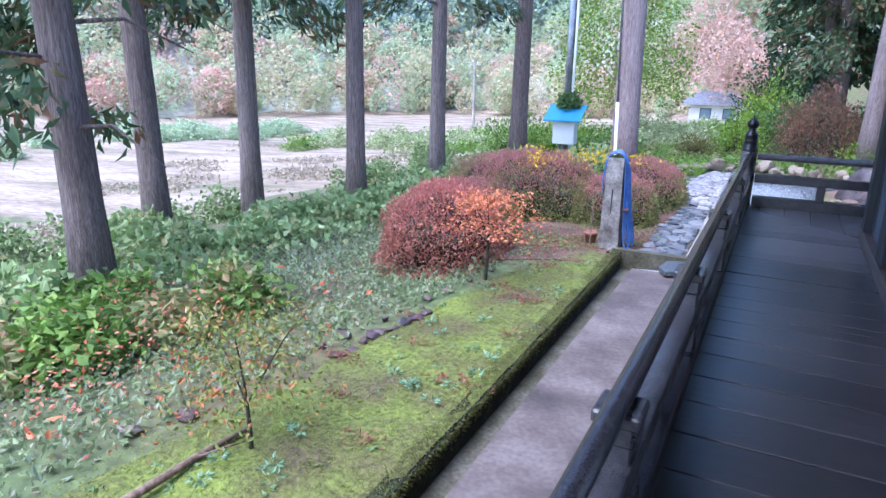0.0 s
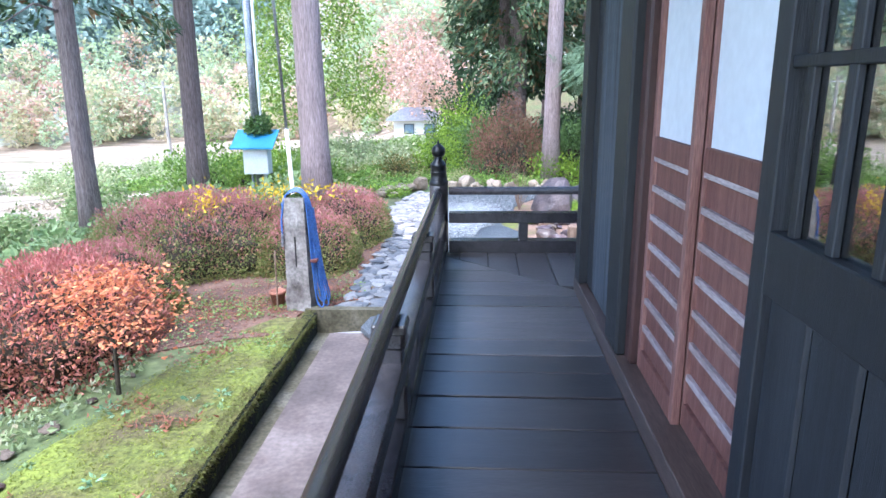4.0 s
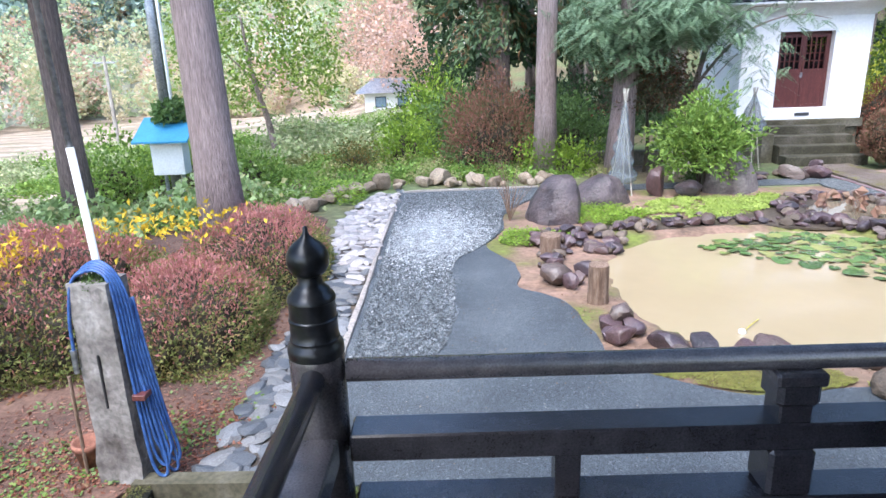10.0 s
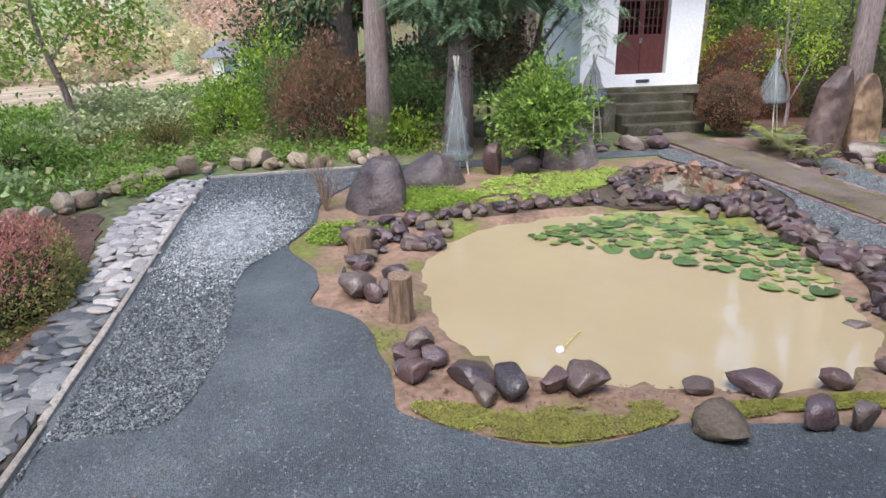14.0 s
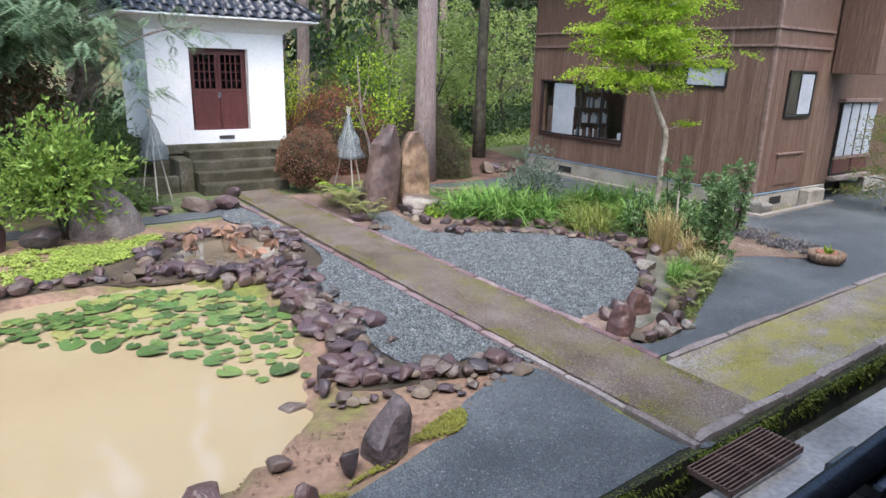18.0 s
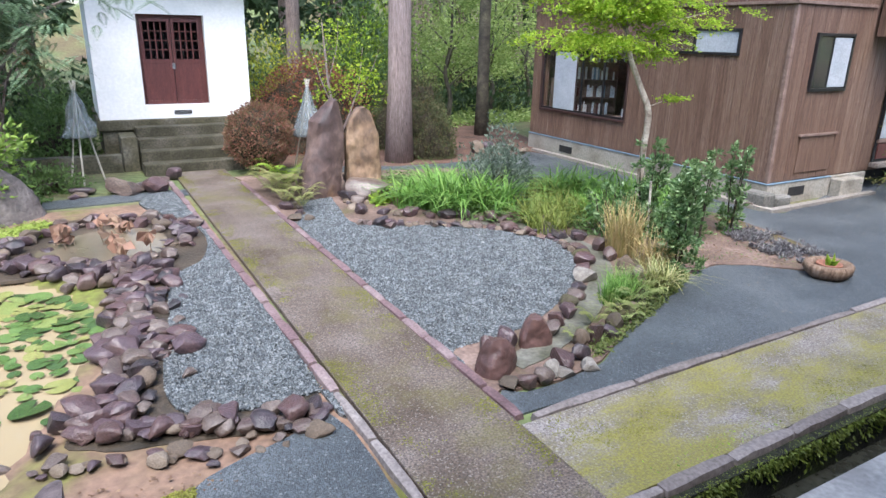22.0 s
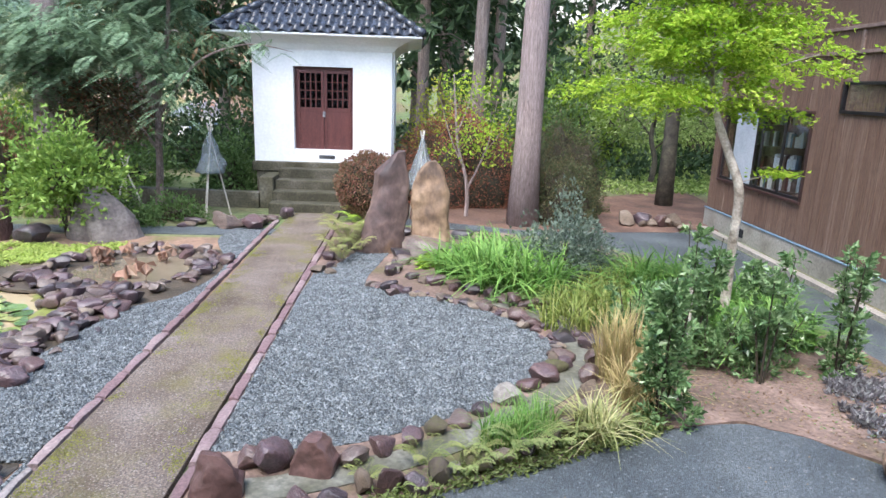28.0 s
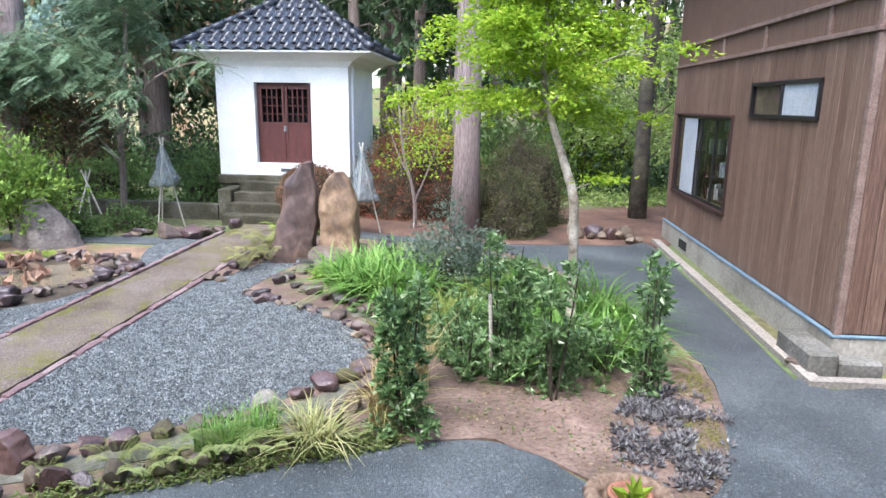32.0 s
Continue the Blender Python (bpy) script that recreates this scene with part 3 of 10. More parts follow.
def step01(v, a, b):
    s = np.clip((v - a) / (b - a), 0, 1)
    return s * s * (3 - 2 * s)


def height(x, y):
    """The lie of the land: level garden, a fall towards the fields, wooded hills round it."""
    x, y = np.asarray(x, float), np.asarray(y, float)
    left = np.maximum(0, -x - 4.5)
    h = -2.3 * (1 - np.exp(-left * 0.055)) * step01(left, 0, 2)
    far = np.hypot(x - 2, y - 8)
    h = h - 1.2 * step01(y, 24, 40) * (1 - step01(x, -2, 6))
    bearing = np.arctan2(-(x - 2), y - 8)
    near = 46 + 26 * step01(bearing, 0.05, 0.5) - 10 * step01(-bearing, 0.1, 0.6)
    h = h + 0.42 * np.maximum(0, far - near) * step01(far, near, near + 25) * (1 - step01(far, 170, 420) * 0.55) * step01(y, -60, -10)
    for lp, deep in ((POND, 0.4), (POOL, 0.2)):
        d = loop_distance(lp, np.clip(x, -2, 12), np.clip(y, 8, 22))
        h = h - deep * step01(-d, -0.3, 0.6) - 0.0 * d
    hall = (x > -2.14) & (y < kerb_y(x) + 0.17) & (y > -30) & (x < 60)
    return np.where(hall, -0.36, h)


xs = np.concatenate([np.linspace(-420, -60, 25), np.linspace(-55, -12, 30), np.linspace(-11.5, -2.2, 22), np.arange(-2.0, 9.6, 0.16), np.linspace(10, 26, 26), np.linspace(29, 70, 18), np.linspace(80, 420, 20)])
ys = np.concatenate([np.linspace(-300, -40, 10), np.linspace(-30, 9.4, 26), np.arange(9.7, 19.3, 0.16), np.linspace(19.6, 34, 28), np.linspace(36, 80, 26), np.linspace(88, 460, 28)])
gx, gy = np.meshgrid(xs, ys)
rough_land = np.array([noise.noise(Vector((a * 0.35, b * 0.35, 0))) for a, b in zip(gx.ravel(), gy.ravel())]).reshape(gx.shape)
flat_zone = step01(np.maximum(np.maximum(-gx - 3.5, gx - 18), gy - 21), 0, 6)
gz = height(gx, gy) - 0.02 + rough_land * 0.12 * flat_zone
nx, ny = len(xs), len(ys)
q = (np.arange(ny - 1)[:, None] * nx + np.arange(nx - 1)[None]).ravel()
M_LAND = mat("meadow_and_forest_floor", [(0.1, 0.07, 0.045), (0.14, 0.12, 0.06), (0.12, 0.15, 0.06), (0.1, 0.14, 0.05)], 0.35, 0.95, 0.7, 20, contrast=0.4, dist=0.05)
M_BANK = mat("sandy_pond_bank_with_moss", [(0.1, 0.066, 0.045), (0.185, 0.115, 0.08), (0.24, 0.15, 0.108), (0.185, 0.122, 0.08), (0.13, 0.13, 0.035), (0.15, 0.18, 0.03)], 0.9, 0.95, 0.6, 16, contrast=0.3, dist=0.02)
M_FIELD = mat("pale_harvested_field", [(0.13, 0.14, 0.065), (0.25, 0.19, 0.13), (0.34, 0.265, 0.2), (0.44, 0.355, 0.29)], 0.3, 0.95, 0.9, 14, contrast=0.5, stretch=(0.5, 3, 1), dist=0.05)
land = fast("ground", np.stack([gx, gy, gz], -1).reshape(-1, 3), np.stack([q, q + 1, q + nx + 1, q + nx], 1), M_LAND, True)
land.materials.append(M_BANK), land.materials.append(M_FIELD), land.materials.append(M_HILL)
cx = (gx[:-1, :-1] + gx[1:, 1:]).ravel() / 2
cy = (gy[:-1, :-1] + gy[1:, 1:]).ravel() / 2
bank = (cx > -1.0) & (cx < 8.0) & (cy > 9.8) & (cy < 19.2)
field = (cx < -12 + 0.12 * (cy - 15)) & (np.hypot(cx - 2, cy - 8) < 78) & (cy > 8) | (cy > 30) & (cy < 52) & (cx < 1) & (cx > -40)
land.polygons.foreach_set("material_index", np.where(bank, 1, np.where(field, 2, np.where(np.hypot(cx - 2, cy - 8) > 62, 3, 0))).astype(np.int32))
put("ground", land, kind="structure", label="level garden ground falling to fields and rising to hills", category="ground")


def pondsheet(name, loop, z, grow, label, material):
    c = loop.mean(0)
    pts = c + (loop - c) * grow
    vs, _, fs, *_ = geometry.delaunay_2d_cdt([Vector((p[0], p[1])) for p in pts], [], [list(range(len(pts)))], 1, 1e-5)
    bm = bmesh.new()
    bv = [bm.verts.new((v.x, v.y, z)) for v in vs]
    for f in fs:
        bm.faces.new([bv[i] for i in f])
    return tagged(part(name, bm, material), label, "water", kind="structure")


pondsheet("water", POND, -0.07, 1.05, "muddy tan still water of the garden pond", M_WATER)
pondsheet("water", POOL, -0.004, 1.0, "small shallow muddy pool beside the pond", M_POOL)

sheet("asphalt_west", smooth_loop([(-1.0, 9.93), (-1.05, 9.93), (3, 9.95), (7.9, 10.02), (7.98, 10.1), (7.97, 11.8), (7.7, 11.75), (6.98, 11.5), (6.75, 11.2), (6.3, 11.1), (5.55, 10.9), (4.97, 10.79), (3.9, 11.02), (3.3, 11.1), (2.5, 11.03), (1.73, 11.42), (1.46, 11.7), (1.45, 12.3), (1.29, 13.2), (0.83, 13.7), (0.88, 14.4), (0.49, 15.5), (0.8, 16.4), (0.95, 17.6), (1.7, 18.75), (3, 19.2), (7.9, 19.4), (7.9, 19.9), (1.69, 19.65), (-1.0, 19.45), (-1.12, 19.4)], 5), 0.0, M_ASPHALT, 0.06, "dark grey asphalt yard beside the pond", "asphalt", jag=0.05)
sheet("asphalt_east", smooth_loop([(9.2, 11.2), (9.3, 11.2), (26, 11.4), (26, 15.3), (21, 15.2), (17.0, 14.2), (16.4, 14.4), (16.35, 14.6), (16.35, 20.3), (15.7, 20.4), (13.1, 20.25), (10.4, 21.1), (10.3, 20.6), (12.6, 19.9), (13.8, 19.3), (15.1, 16.9), (15.5, 15.1), (15.48, 13.9), (14.95, 12.3), (14.3, 12.15), (13.95, 12.42), (13.72, 12.72), (13.5, 12.83), (13.1, 12.81), (12.64, 12.73), (12.3, 12.56), (11.97, 12.38), (11.58, 12.19), (11.0, 11.93), (10.6, 11.71), (10.22, 11.5), (9.98, 11.46), (9.47, 11.42), (9.25, 11.55)], 5), 0.0, M_ASPHALT, 0.06, "dark grey asphalt drive round the planted island", "asphalt", jag=0.05)
GRAVEL_A = smooth_loop([(-0.95, 11.8), (-0.9, 11.78), (-0.12, 11.9), (0.03, 13.2), (0.03, 14.7), (0.45, 15.5), (0.75, 16.4), (0.9, 17.6), (1.5, 18.7), (1.2, 19.4), (-0.95, 19.3), (-1.02, 19.2)], 5)
GRAVEL_B = smooth_loop([(6.9, 12.6), (7.3, 12.2), (7.99, 12.2), (7.99, 12.3), (7.96, 19.2), (7.3, 19.1), (7.9, 17.2), (7.75, 15.9), (7.3, 15.3), (7.1, 14.1)], 5)
GRAVEL_C = smooth_loop([(9.2, 12.35), (9.28, 12.33), (10.3, 12.5), (11.4, 13.2), (12.0, 14.0), (12.15, 14.5), (11.55, 15.5), (10.7, 16.1), (10.0, 16.5), (10.1, 17.5), (10.3, 18.8), (9.9, 18.9), (9.5, 17.5), (9.25, 16.9), (9.22, 16.8)], 5)
sheet("gravel_west", GRAVEL_A, 0.006, M_GRAVEL, 0.05, "loose pale grey crushed gravel on the yard", "gravel", jag=0.12)
sheet("gravel_middle", GRAVEL_B, 0.012, M_GRAVEL, 0.05, "grey crushed gravel between pond and path", "gravel", jag=0.04)
sheet("gravel_east", GRAVEL_C, 0.012, M_GRAVEL, 0.05, "grey crushed gravel bed shaped like a leaf", "gravel", jag=0.04)

SOILBED = smooth_loop([(-2.15, 9.3), (-2.15, 9.95), (-1.9, 10.2), (-1.65, 10.6), (-1.62, 12.4), (-1.62, 14.2), (-1.95, 16.0), (-2.4, 17.5), (-3.6, 17.5), (-6.5, 15.5), (-6.2, 10.5), (-4.2, 8.6), (-2.8, 9.0)], 5)
sheet("soil_bed", SOILBED, 0.0, M_SOIL, 0.35, "bare brown soil with fallen leaves under the azaleas", "soil", jag=0.1)
sheet("earth_yard", smooth_loop([(10.3, 21.2), (13.1, 20.3), (15.7, 20.45), (16.5, 20.4), (17.5, 22.2), (18.0, 26), (14, 27), (10.6, 25.5), (10.3, 22.8)], 5), -0.006, M_SOIL, 0.06, "bare brown earth with fallen leaves under the cedars", "soil", jag=0.1)
sheet("wet_mud", smooth_loop([(5.6, 16.0), (6.3, 16.05), (6.75, 15.6), (6.62, 14.6), (6.75, 13.6), (6.45, 12.7), (6.2, 12.3), (6.6, 12.1), (7.6, 11.85), (7.9, 11.9), (7.85, 12.3), (7.1, 12.5), (7.25, 14.0), (7.4, 15.2), (7.85, 16.0), (7.9, 17.2), (7.6, 18.2), (6.6, 18.5), (5.8, 18.2), (5.3, 17.3), (4.2, 16.9), (3.0, 16.7), (2.3, 16.4), (3.2, 16.2), (4.6, 16.4)], 5), -0.012, M_MUD, 0.03, "dark wet mud under the heaped rocks", "mud", jag=0.08)
ISLAND = smooth_loop([(9.3, 11.6), (9.98, 11.5), (10.6, 11.74), (11.0, 11.96), (11.58, 12.22), (11.97, 12.41), (12.3, 12.59), (12.64, 12.76), (13.1, 12.84), (13.5, 12.86), (13.95, 12.46), (14.3, 12.2), (14.95, 12.35), (15.43, 13.9), (15.45, 15.1), (15.05, 16.9), (13.75, 19.25), (12.6, 19.8), (10.6, 20.2), (9.3, 20.5), (9.2, 19.6), (9.22, 12.2)], 5)
sheet("island_soil", ISLAND.mean(0) + (ISLAND - ISLAND.mean(0)) * 1.012, 0.006, M_ISLAND, 0.06, "bare reddish soil of the planted island", "soil", jag=0.06)


def mossbed():
    """A cushion of moss, raised in the middle and uneven."""
    n = 26
    vs, fs = [], []
    xa = np.linspace(0, 1, n)
    yy = np.linspace(-3, 9.6, 90)
    left = np.interp(yy, [-3, 2, 4, 6, 8.2, 9.3, 9.6], [-4.4, -4.1, -3.9, -3.6, -3.25, -2.8, -2.5])
    for y, lft in zip(yy, left):
        lft += 0.12 * noise.noise(Vector((0, y * 1.3, 0)))
        for s in xa:
            x = lft + (-2.0 - lft) * s
            e = min(1, 6 * s)
            vs.append((x, y, -0.1 + 0.12 * e + 0.05 * noise.noise(Vector((x * 1.6, y * 1.6, 3))) + 0.018 * noise.noise(Vector((x * 9, y * 9, 5)))))
    for j in range(len(yy) - 1):
        for i in range(n - 1):
            fs.append((j * n + i, j * n + i + 1, (j + 1) * n + i + 1, (j + 1) * n + i))
    return put("moss_bed", fast("moss_bed", vs, fs, M_MOSS, True), label="bright green uneven moss bed beside the gutter wall", category="moss", kind="structure")


mossbed()

# ---- paved path, kerbs, gutter, apron ----
boxpart("paved_path", (8.12, 10.06, -0.2), (9.08, 21.3, 0.035), M_PATH, bevel=0.004)
tagged(bpy.data.objects["paved_path"], "mossy aggregate concrete garden path to the storehouse", "path", kind="structure")
bm = bmesh.new()
vs = [bm.verts.new(v) for v in ((9.084, kerb_y(9) + 0.1, 0.03), (26, kerb_y(26) + 0.08, 0.03), (26, 11.3, 0.03), (9.084, 11.04, 0.03))]
bm.faces.new(vs)
r = bmesh.ops.extrude_face_region(bm, geom=list(bm.faces))
for v in r["geom"]:
    if isinstance(v, bmesh.types.BMVert):
        v.co.z -= 0.2
tagged(part("front_walk", bm, M_WALK), "mossy concrete walk along the gutter", "path", kind="structure")


def kerbstones(name, a, b, width, z0, z1, length, material, label, wob=0.012):
    """A row of separate kerb stones from a to b."""
    root = thing(name, None, label, "kerb", kind="structure")
    a, b = Vector((*a, 0)), Vector((*b, 0))
    n = max(1, round((b - a).length / length))
    ang = math.degrees(math.atan2(b.y - a.y, b.x - a.x))
    step = (b - a).length / n
    kinds = []
    for q_ in range(3):
        bm = bmesh.new()
        bmesh.ops.create_cube(bm, size=1)
        bmesh.ops.subdivide_edges(bm, edges=bm.edges[:], cuts=3, use_grid_fill=True)
        for v in bm.verts:
            v.co = Vector((v.co.x * step, v.co.y * width, z0 + (v.co.z + 0.5) * (z1 - z0)))
            p_ = v.co * 9 + Vector((q_ * 7.3, step * 11, width * 50))
            edge = (abs(v.co.y) > width * 0.45) + (v.co.z > z1 - 0.01) + (abs(v.co.x) > step * 0.45)
            v.co += Vector((0.5, 0.7, 1)) * 0.014 * noise.noise(p_) - Vector((math.copysign(0.006, v.co.x), math.copysign(0.006, v.co.y), 0.007)) * max(0, edge - 1)
        ob = part("kerb_stone", bm, material, root, smooth=True)
        ob.data.set_sharp_from_angle(angle=radians(40))
        kinds.append(ob.data)
        if q_ < 2 or n < 3:
            bpy.data.objects.remove(ob)
        else:
            first = ob
    for i in range(n):
        s = step * random.uniform(0.975, 1.0) if n > 1 else step
        p = a + (b - a) * ((i + 0.5) / n)
        o = first if i == 0 and n >= 3 else put("kerb_stone", random.choice(kinds), root)
        o.matrix_basis = pose(p.x, p.y, random.uniform(-wob, wob) / 2, random.uniform(-1.5, 1.5), random.uniform(-0.4, 0.4), ang + random.uniform(-0.8, 0.8)) @ Matrix.Diagonal((s / step, random.uniform(0.85, 1.1), 1, 1))
    return root


kerbstones("path_kerb_west", (8.06, 12.1), (7.95, 20.6), 0.1, -0.15, 0.038, 0.5, M_KERB, "row of purplish kerb stones edging the path")
kerbstones("path_kerb_south", (8.08, 9.98), (8.06, 12.08), 0.09, -0.15, 0.04, 0.7, M_WALKKERB, "worn pinkish kerb stones beside the asphalt")
kerbstones("path_kerb_east", (9.15, 11.15), (9.13, 20.0), 0.1, -0.15, 0.038, 0.5, M_KERB, "row of purplish kerb stones edging the path")
kerbstones("walk_kerb_garden", (9.22, 11.1), (26, 11.36), 0.09, -0.15, 0.045, 1.05, M_WALKKERB, "row of pale stained kerb stones along the walk")
kerbstones("walk_kerb_gutter", (8.12, kerb_y(8) + 0.06), (26, kerb_y(26) + 0.04), 0.1, -0.12, 0.045, 0.66, M_WALKKERB, "row of worn kerb stones above the gutter")
kerbstones("yard_kerb", (-1.02, 10.1), (-1.14, 19.4), 0.075, -0.12, 0.04, 1.9, M_PALEKERB, "straight pale concrete kerb beside the river stones")
kerbstones("yard_kerb_far", (-1.1, 19.5), (1.75, 19.72), 0.07, -0.12, 0.04, 1.4, M_PALEKERB, "low pale kerb at the end of the yard")


def slab(name, corners, z0, z1, material, label, category):
    bm = bmesh.new()
    lo = [bm.verts.new((x, y, z0)) for x, y in corners]
    hi = [bm.verts.new((x, y, z1)) for x, y in corners]
    bm.faces.new(lo[::-1]), bm.faces.new(hi)
    for i in range(len(lo)):
        j = (i + 1) % len(lo)
        bm.faces.new((lo[i], lo[j], hi[j], hi[i]))
    return tagged(part(name, bm, material), label, category, kind="structure")


slab("gutter_wall_backing", [(-2.34, -4), (-2.122, -4), (-2.122, 9.9), (-2.34, 9.9)], -0.5, -0.03, M_SOIL, "soil behind the gutter wall", "soil")
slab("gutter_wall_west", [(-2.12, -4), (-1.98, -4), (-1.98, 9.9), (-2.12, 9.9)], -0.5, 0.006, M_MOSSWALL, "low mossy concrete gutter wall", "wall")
slab("gutter_wall_end", [(-2.12, 9.9), (-1.02, 9.9), (-1.02, 10.03), (-2.12, 10.03)], -0.5, 0.05, M_STEP, "low stained concrete wall at the gutter's corner", "wall")
slab("gutter_wall_fill", [(-2.12, 10.033), (-1.03, 10.033), (-1.03, 10.34), (-2.12, 10.34)], -0.5, -0.008, M_SOIL, "dark soil behind the gutter wall", "soil")
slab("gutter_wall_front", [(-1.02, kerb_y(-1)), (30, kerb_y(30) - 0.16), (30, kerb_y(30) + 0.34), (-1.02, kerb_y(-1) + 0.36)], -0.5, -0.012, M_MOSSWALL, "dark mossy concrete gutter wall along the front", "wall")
slab("apron_west", [(-1.72, -4), (-0.1, -4), (-0.1, 9.5), (-1.72, 9.5)], -0.5, -0.1, M_CONCRETE, "stained pale concrete apron under the veranda", "apron")
slab("apron_front", [(-1.72, 9.5), (-0.1, 7.0), (30, 7.9), (30, 9.78), (-1.0, 9.66)], -0.5, -0.102, M_WETAPRON, "wet concrete apron under the front veranda, sheen in its grey", "apron")
# dry concrete bed here; only the front gutter holds water
slab("gutter_bed_west", [(-2.0, -4), (-1.7, -4), (-1.7, 9.95), (-2.0, 9.95)], -0.5, -0.26, M_STEP, "stained concrete bed of the dry gutter", "gutter")
slab("gutter_water_front", [(-1.7, 9.5), (30, 9.7), (30, 10.3), (-1.7, 9.95)], -0.5, -0.335, M_GUTTER, "shallow dark water in the front gutter", "water")

# ---- veranda and hall ----
Z = 1.30
SLOPE = 0.022


def front_y(x, off):
    return off + SLOPE * (x + 0.3)


slab("veranda_frame_west", [(-0.4, -4), (0.75, -4), (0.75, 8.0), (-0.4, 8.0)], Z - 0.3, Z - 0.035, M_RAIL, "dark timber framing under the veranda", "framing")
slab("veranda_frame_front", [(0.75, front_y(0.75, 6.9)), (24, front_y(24, 6.9)), (24, front_y(24, 8.06)), (0.75, front_y(0.75, 8.06))], Z - 0.3, Z - 0.035, M_RAIL, "dark timber framing under the front veranda", "framing")
deck_w = thing("veranda_floor_west", None, "worn black-stained veranda floorboards", "floor", kind="structure")


def board(corners, parent):
    bm = bmesh.new()
    dz = random.uniform(-0.0025, 0.0025)
    lo = [bm.verts.new((x, y, Z - 0.032)) for x, y in corners]
    hi = [bm.verts.new((x, y, Z + dz)) for x, y in corners]
    bm.faces.new(lo[::-1]), bm.faces.new(hi)
    for i in range(len(lo)):
        j = (i + 1) % len(lo)
        bm.faces.new((lo[i], lo[j], hi[j], hi[i]))
    bmesh.ops.bevel(bm, geom=[e for e in bm.edges if min(v.co.z for v in e.verts) > Z - 0.01], offset=0.004, segments=1, affect="EDGES")
    c = Vector((sum(p[0] for p in corners) / len(corners), sum(p[1] for p in corners) / len(corners), 0))
    for v in bm.verts:
        v.co -= c
    # boards by the open corner take the copy with painted sky light
    return part("floorboard", bm, M_DECKLIT if c.y > 5.6 and parent is deck_w or c.x < 1.2 and parent is not deck_w else M_DECK, parent, m=pose(c.x, c.y, 0))


y0 = -4.0
g = 0.004
while y0 < 7.9:
    w = random.uniform(0.22, 0.34)
    y1 = min(y0 + w, 7.97)
    if y1 <= 6.86:
        board([(-0.4, y0 + g), (0.74, y0 + g), (0.74, y1 - g), (-0.4, y1 - g)], deck_w)
    else:
        edge = lambda y: min(0.74, 0.74 - (y - 6.86) * 1.03)
        a, b = edge(y0 + g), edge(y1 - g)
        if y0 < 6.85:
            board([(-0.4, y0 + g), (0.74, y0 + g), (0.74, 6.86), (b, y1 - g), (-0.4, y1 - g)], deck_w)
        elif b > -0.38:
            board([(-0.4, y0 + g), (a, y0 + g), (b, y1 - g), (-0.4, y1 - g)], deck_w)
    y0 = y1
deck_f = thing("veranda_floor_front", None, "worn black-stained floorboards of the front veranda", "floor", kind="structure")
x0 = -0.35
while x0 < 24:
    x1 = x0 + random.uniform(0.2, 0.3)
    low = lambda x: max(front_y(x, 6.88), 6.86 + (0.74 - x) / 1.03 + 0.006)
    if front_y(x0, 8.05) - low(x0 + g) > 0.02:
        board([(x0 + g, low(x0 + g)), (x1 - g, low(x1 - g)), (x1 - g, front_y(x1, 8.05)), (x0 + g, front_y(x0, 8.05))], deck_f)
    x0 = x1

boxpart("worn_joint", (0.2, 4.213, Z - 0.002), (0.62, 4.217, Z + 0.004), M_SILL, deck_w, 0.001, "pale worn joint between boards")
NEWEL = (-0.31, 8.0)


def newel(p):
    t = thing("corner_newel_post", pose(p[0], p[1], 0), "black corner newel post with an onion-shaped metal finial", "post")
    sh = part("shaft", lathe(bmesh.new(), [(0.001, Z - 0.28), (0.078, Z - 0.28), (0.08, Z - 0.27), (0.082, Z + 0.4), (0.083, Z + 0.59), (0.08, Z + 0.6), (0.001, Z + 0.602)], 40), M_BALUSTRADE, t, smooth=True)
    prof = [(0.083, 0.0), (0.084, 0.018), (0.082, 0.034), (0.074, 0.042), (0.073, 0.05), (0.074, 0.054), (0.071, 0.058), (0.07, 0.105), (0.0725, 0.109), (0.0725, 0.116), (0.069, 0.12), (0.068, 0.168), (0.071, 0.172), (0.07, 0.18), (0.066, 0.188), (0.056, 0.196), (0.054, 0.204), (0.044, 0.212), (0.036, 0.222), (0.035, 0.246)]
    co = part("collar", lathe(bmesh.new(), [(a, Z + 0.6 + b) for a, b in prof], 40), M_CAP, t, "dark metal collar with raised rings", smooth=True)
    for ob in (sh, co):
        ob.data.set_sharp_from_angle(angle=math.radians(38))
    ball = [(0.03, 0.244), (0.044, 0.251), (0.054, 0.263), (0.06, 0.28), (0.0615, 0.295), (0.059, 0.312), (0.051, 0.328), (0.038, 0.341), (0.022, 0.353), (0.012, 0.363), (0.0075, 0.374), (0.0065, 0.388), (0.001, 0.391)]
    part("finial", lathe(bmesh.new(), [(a, Z + 0.6 + b) for a, b in ball], 40), M_CAP, t, "glossy dark onion finial", smooth=True)
    return t


M_CAP = mat("dark_bronze_cap", [(0.012, 0.014, 0.017), (0.03, 0.033, 0.038)], 4, 0.3, 0.1, 8, metal=0.6, dist=0.002)
newel(NEWEL)


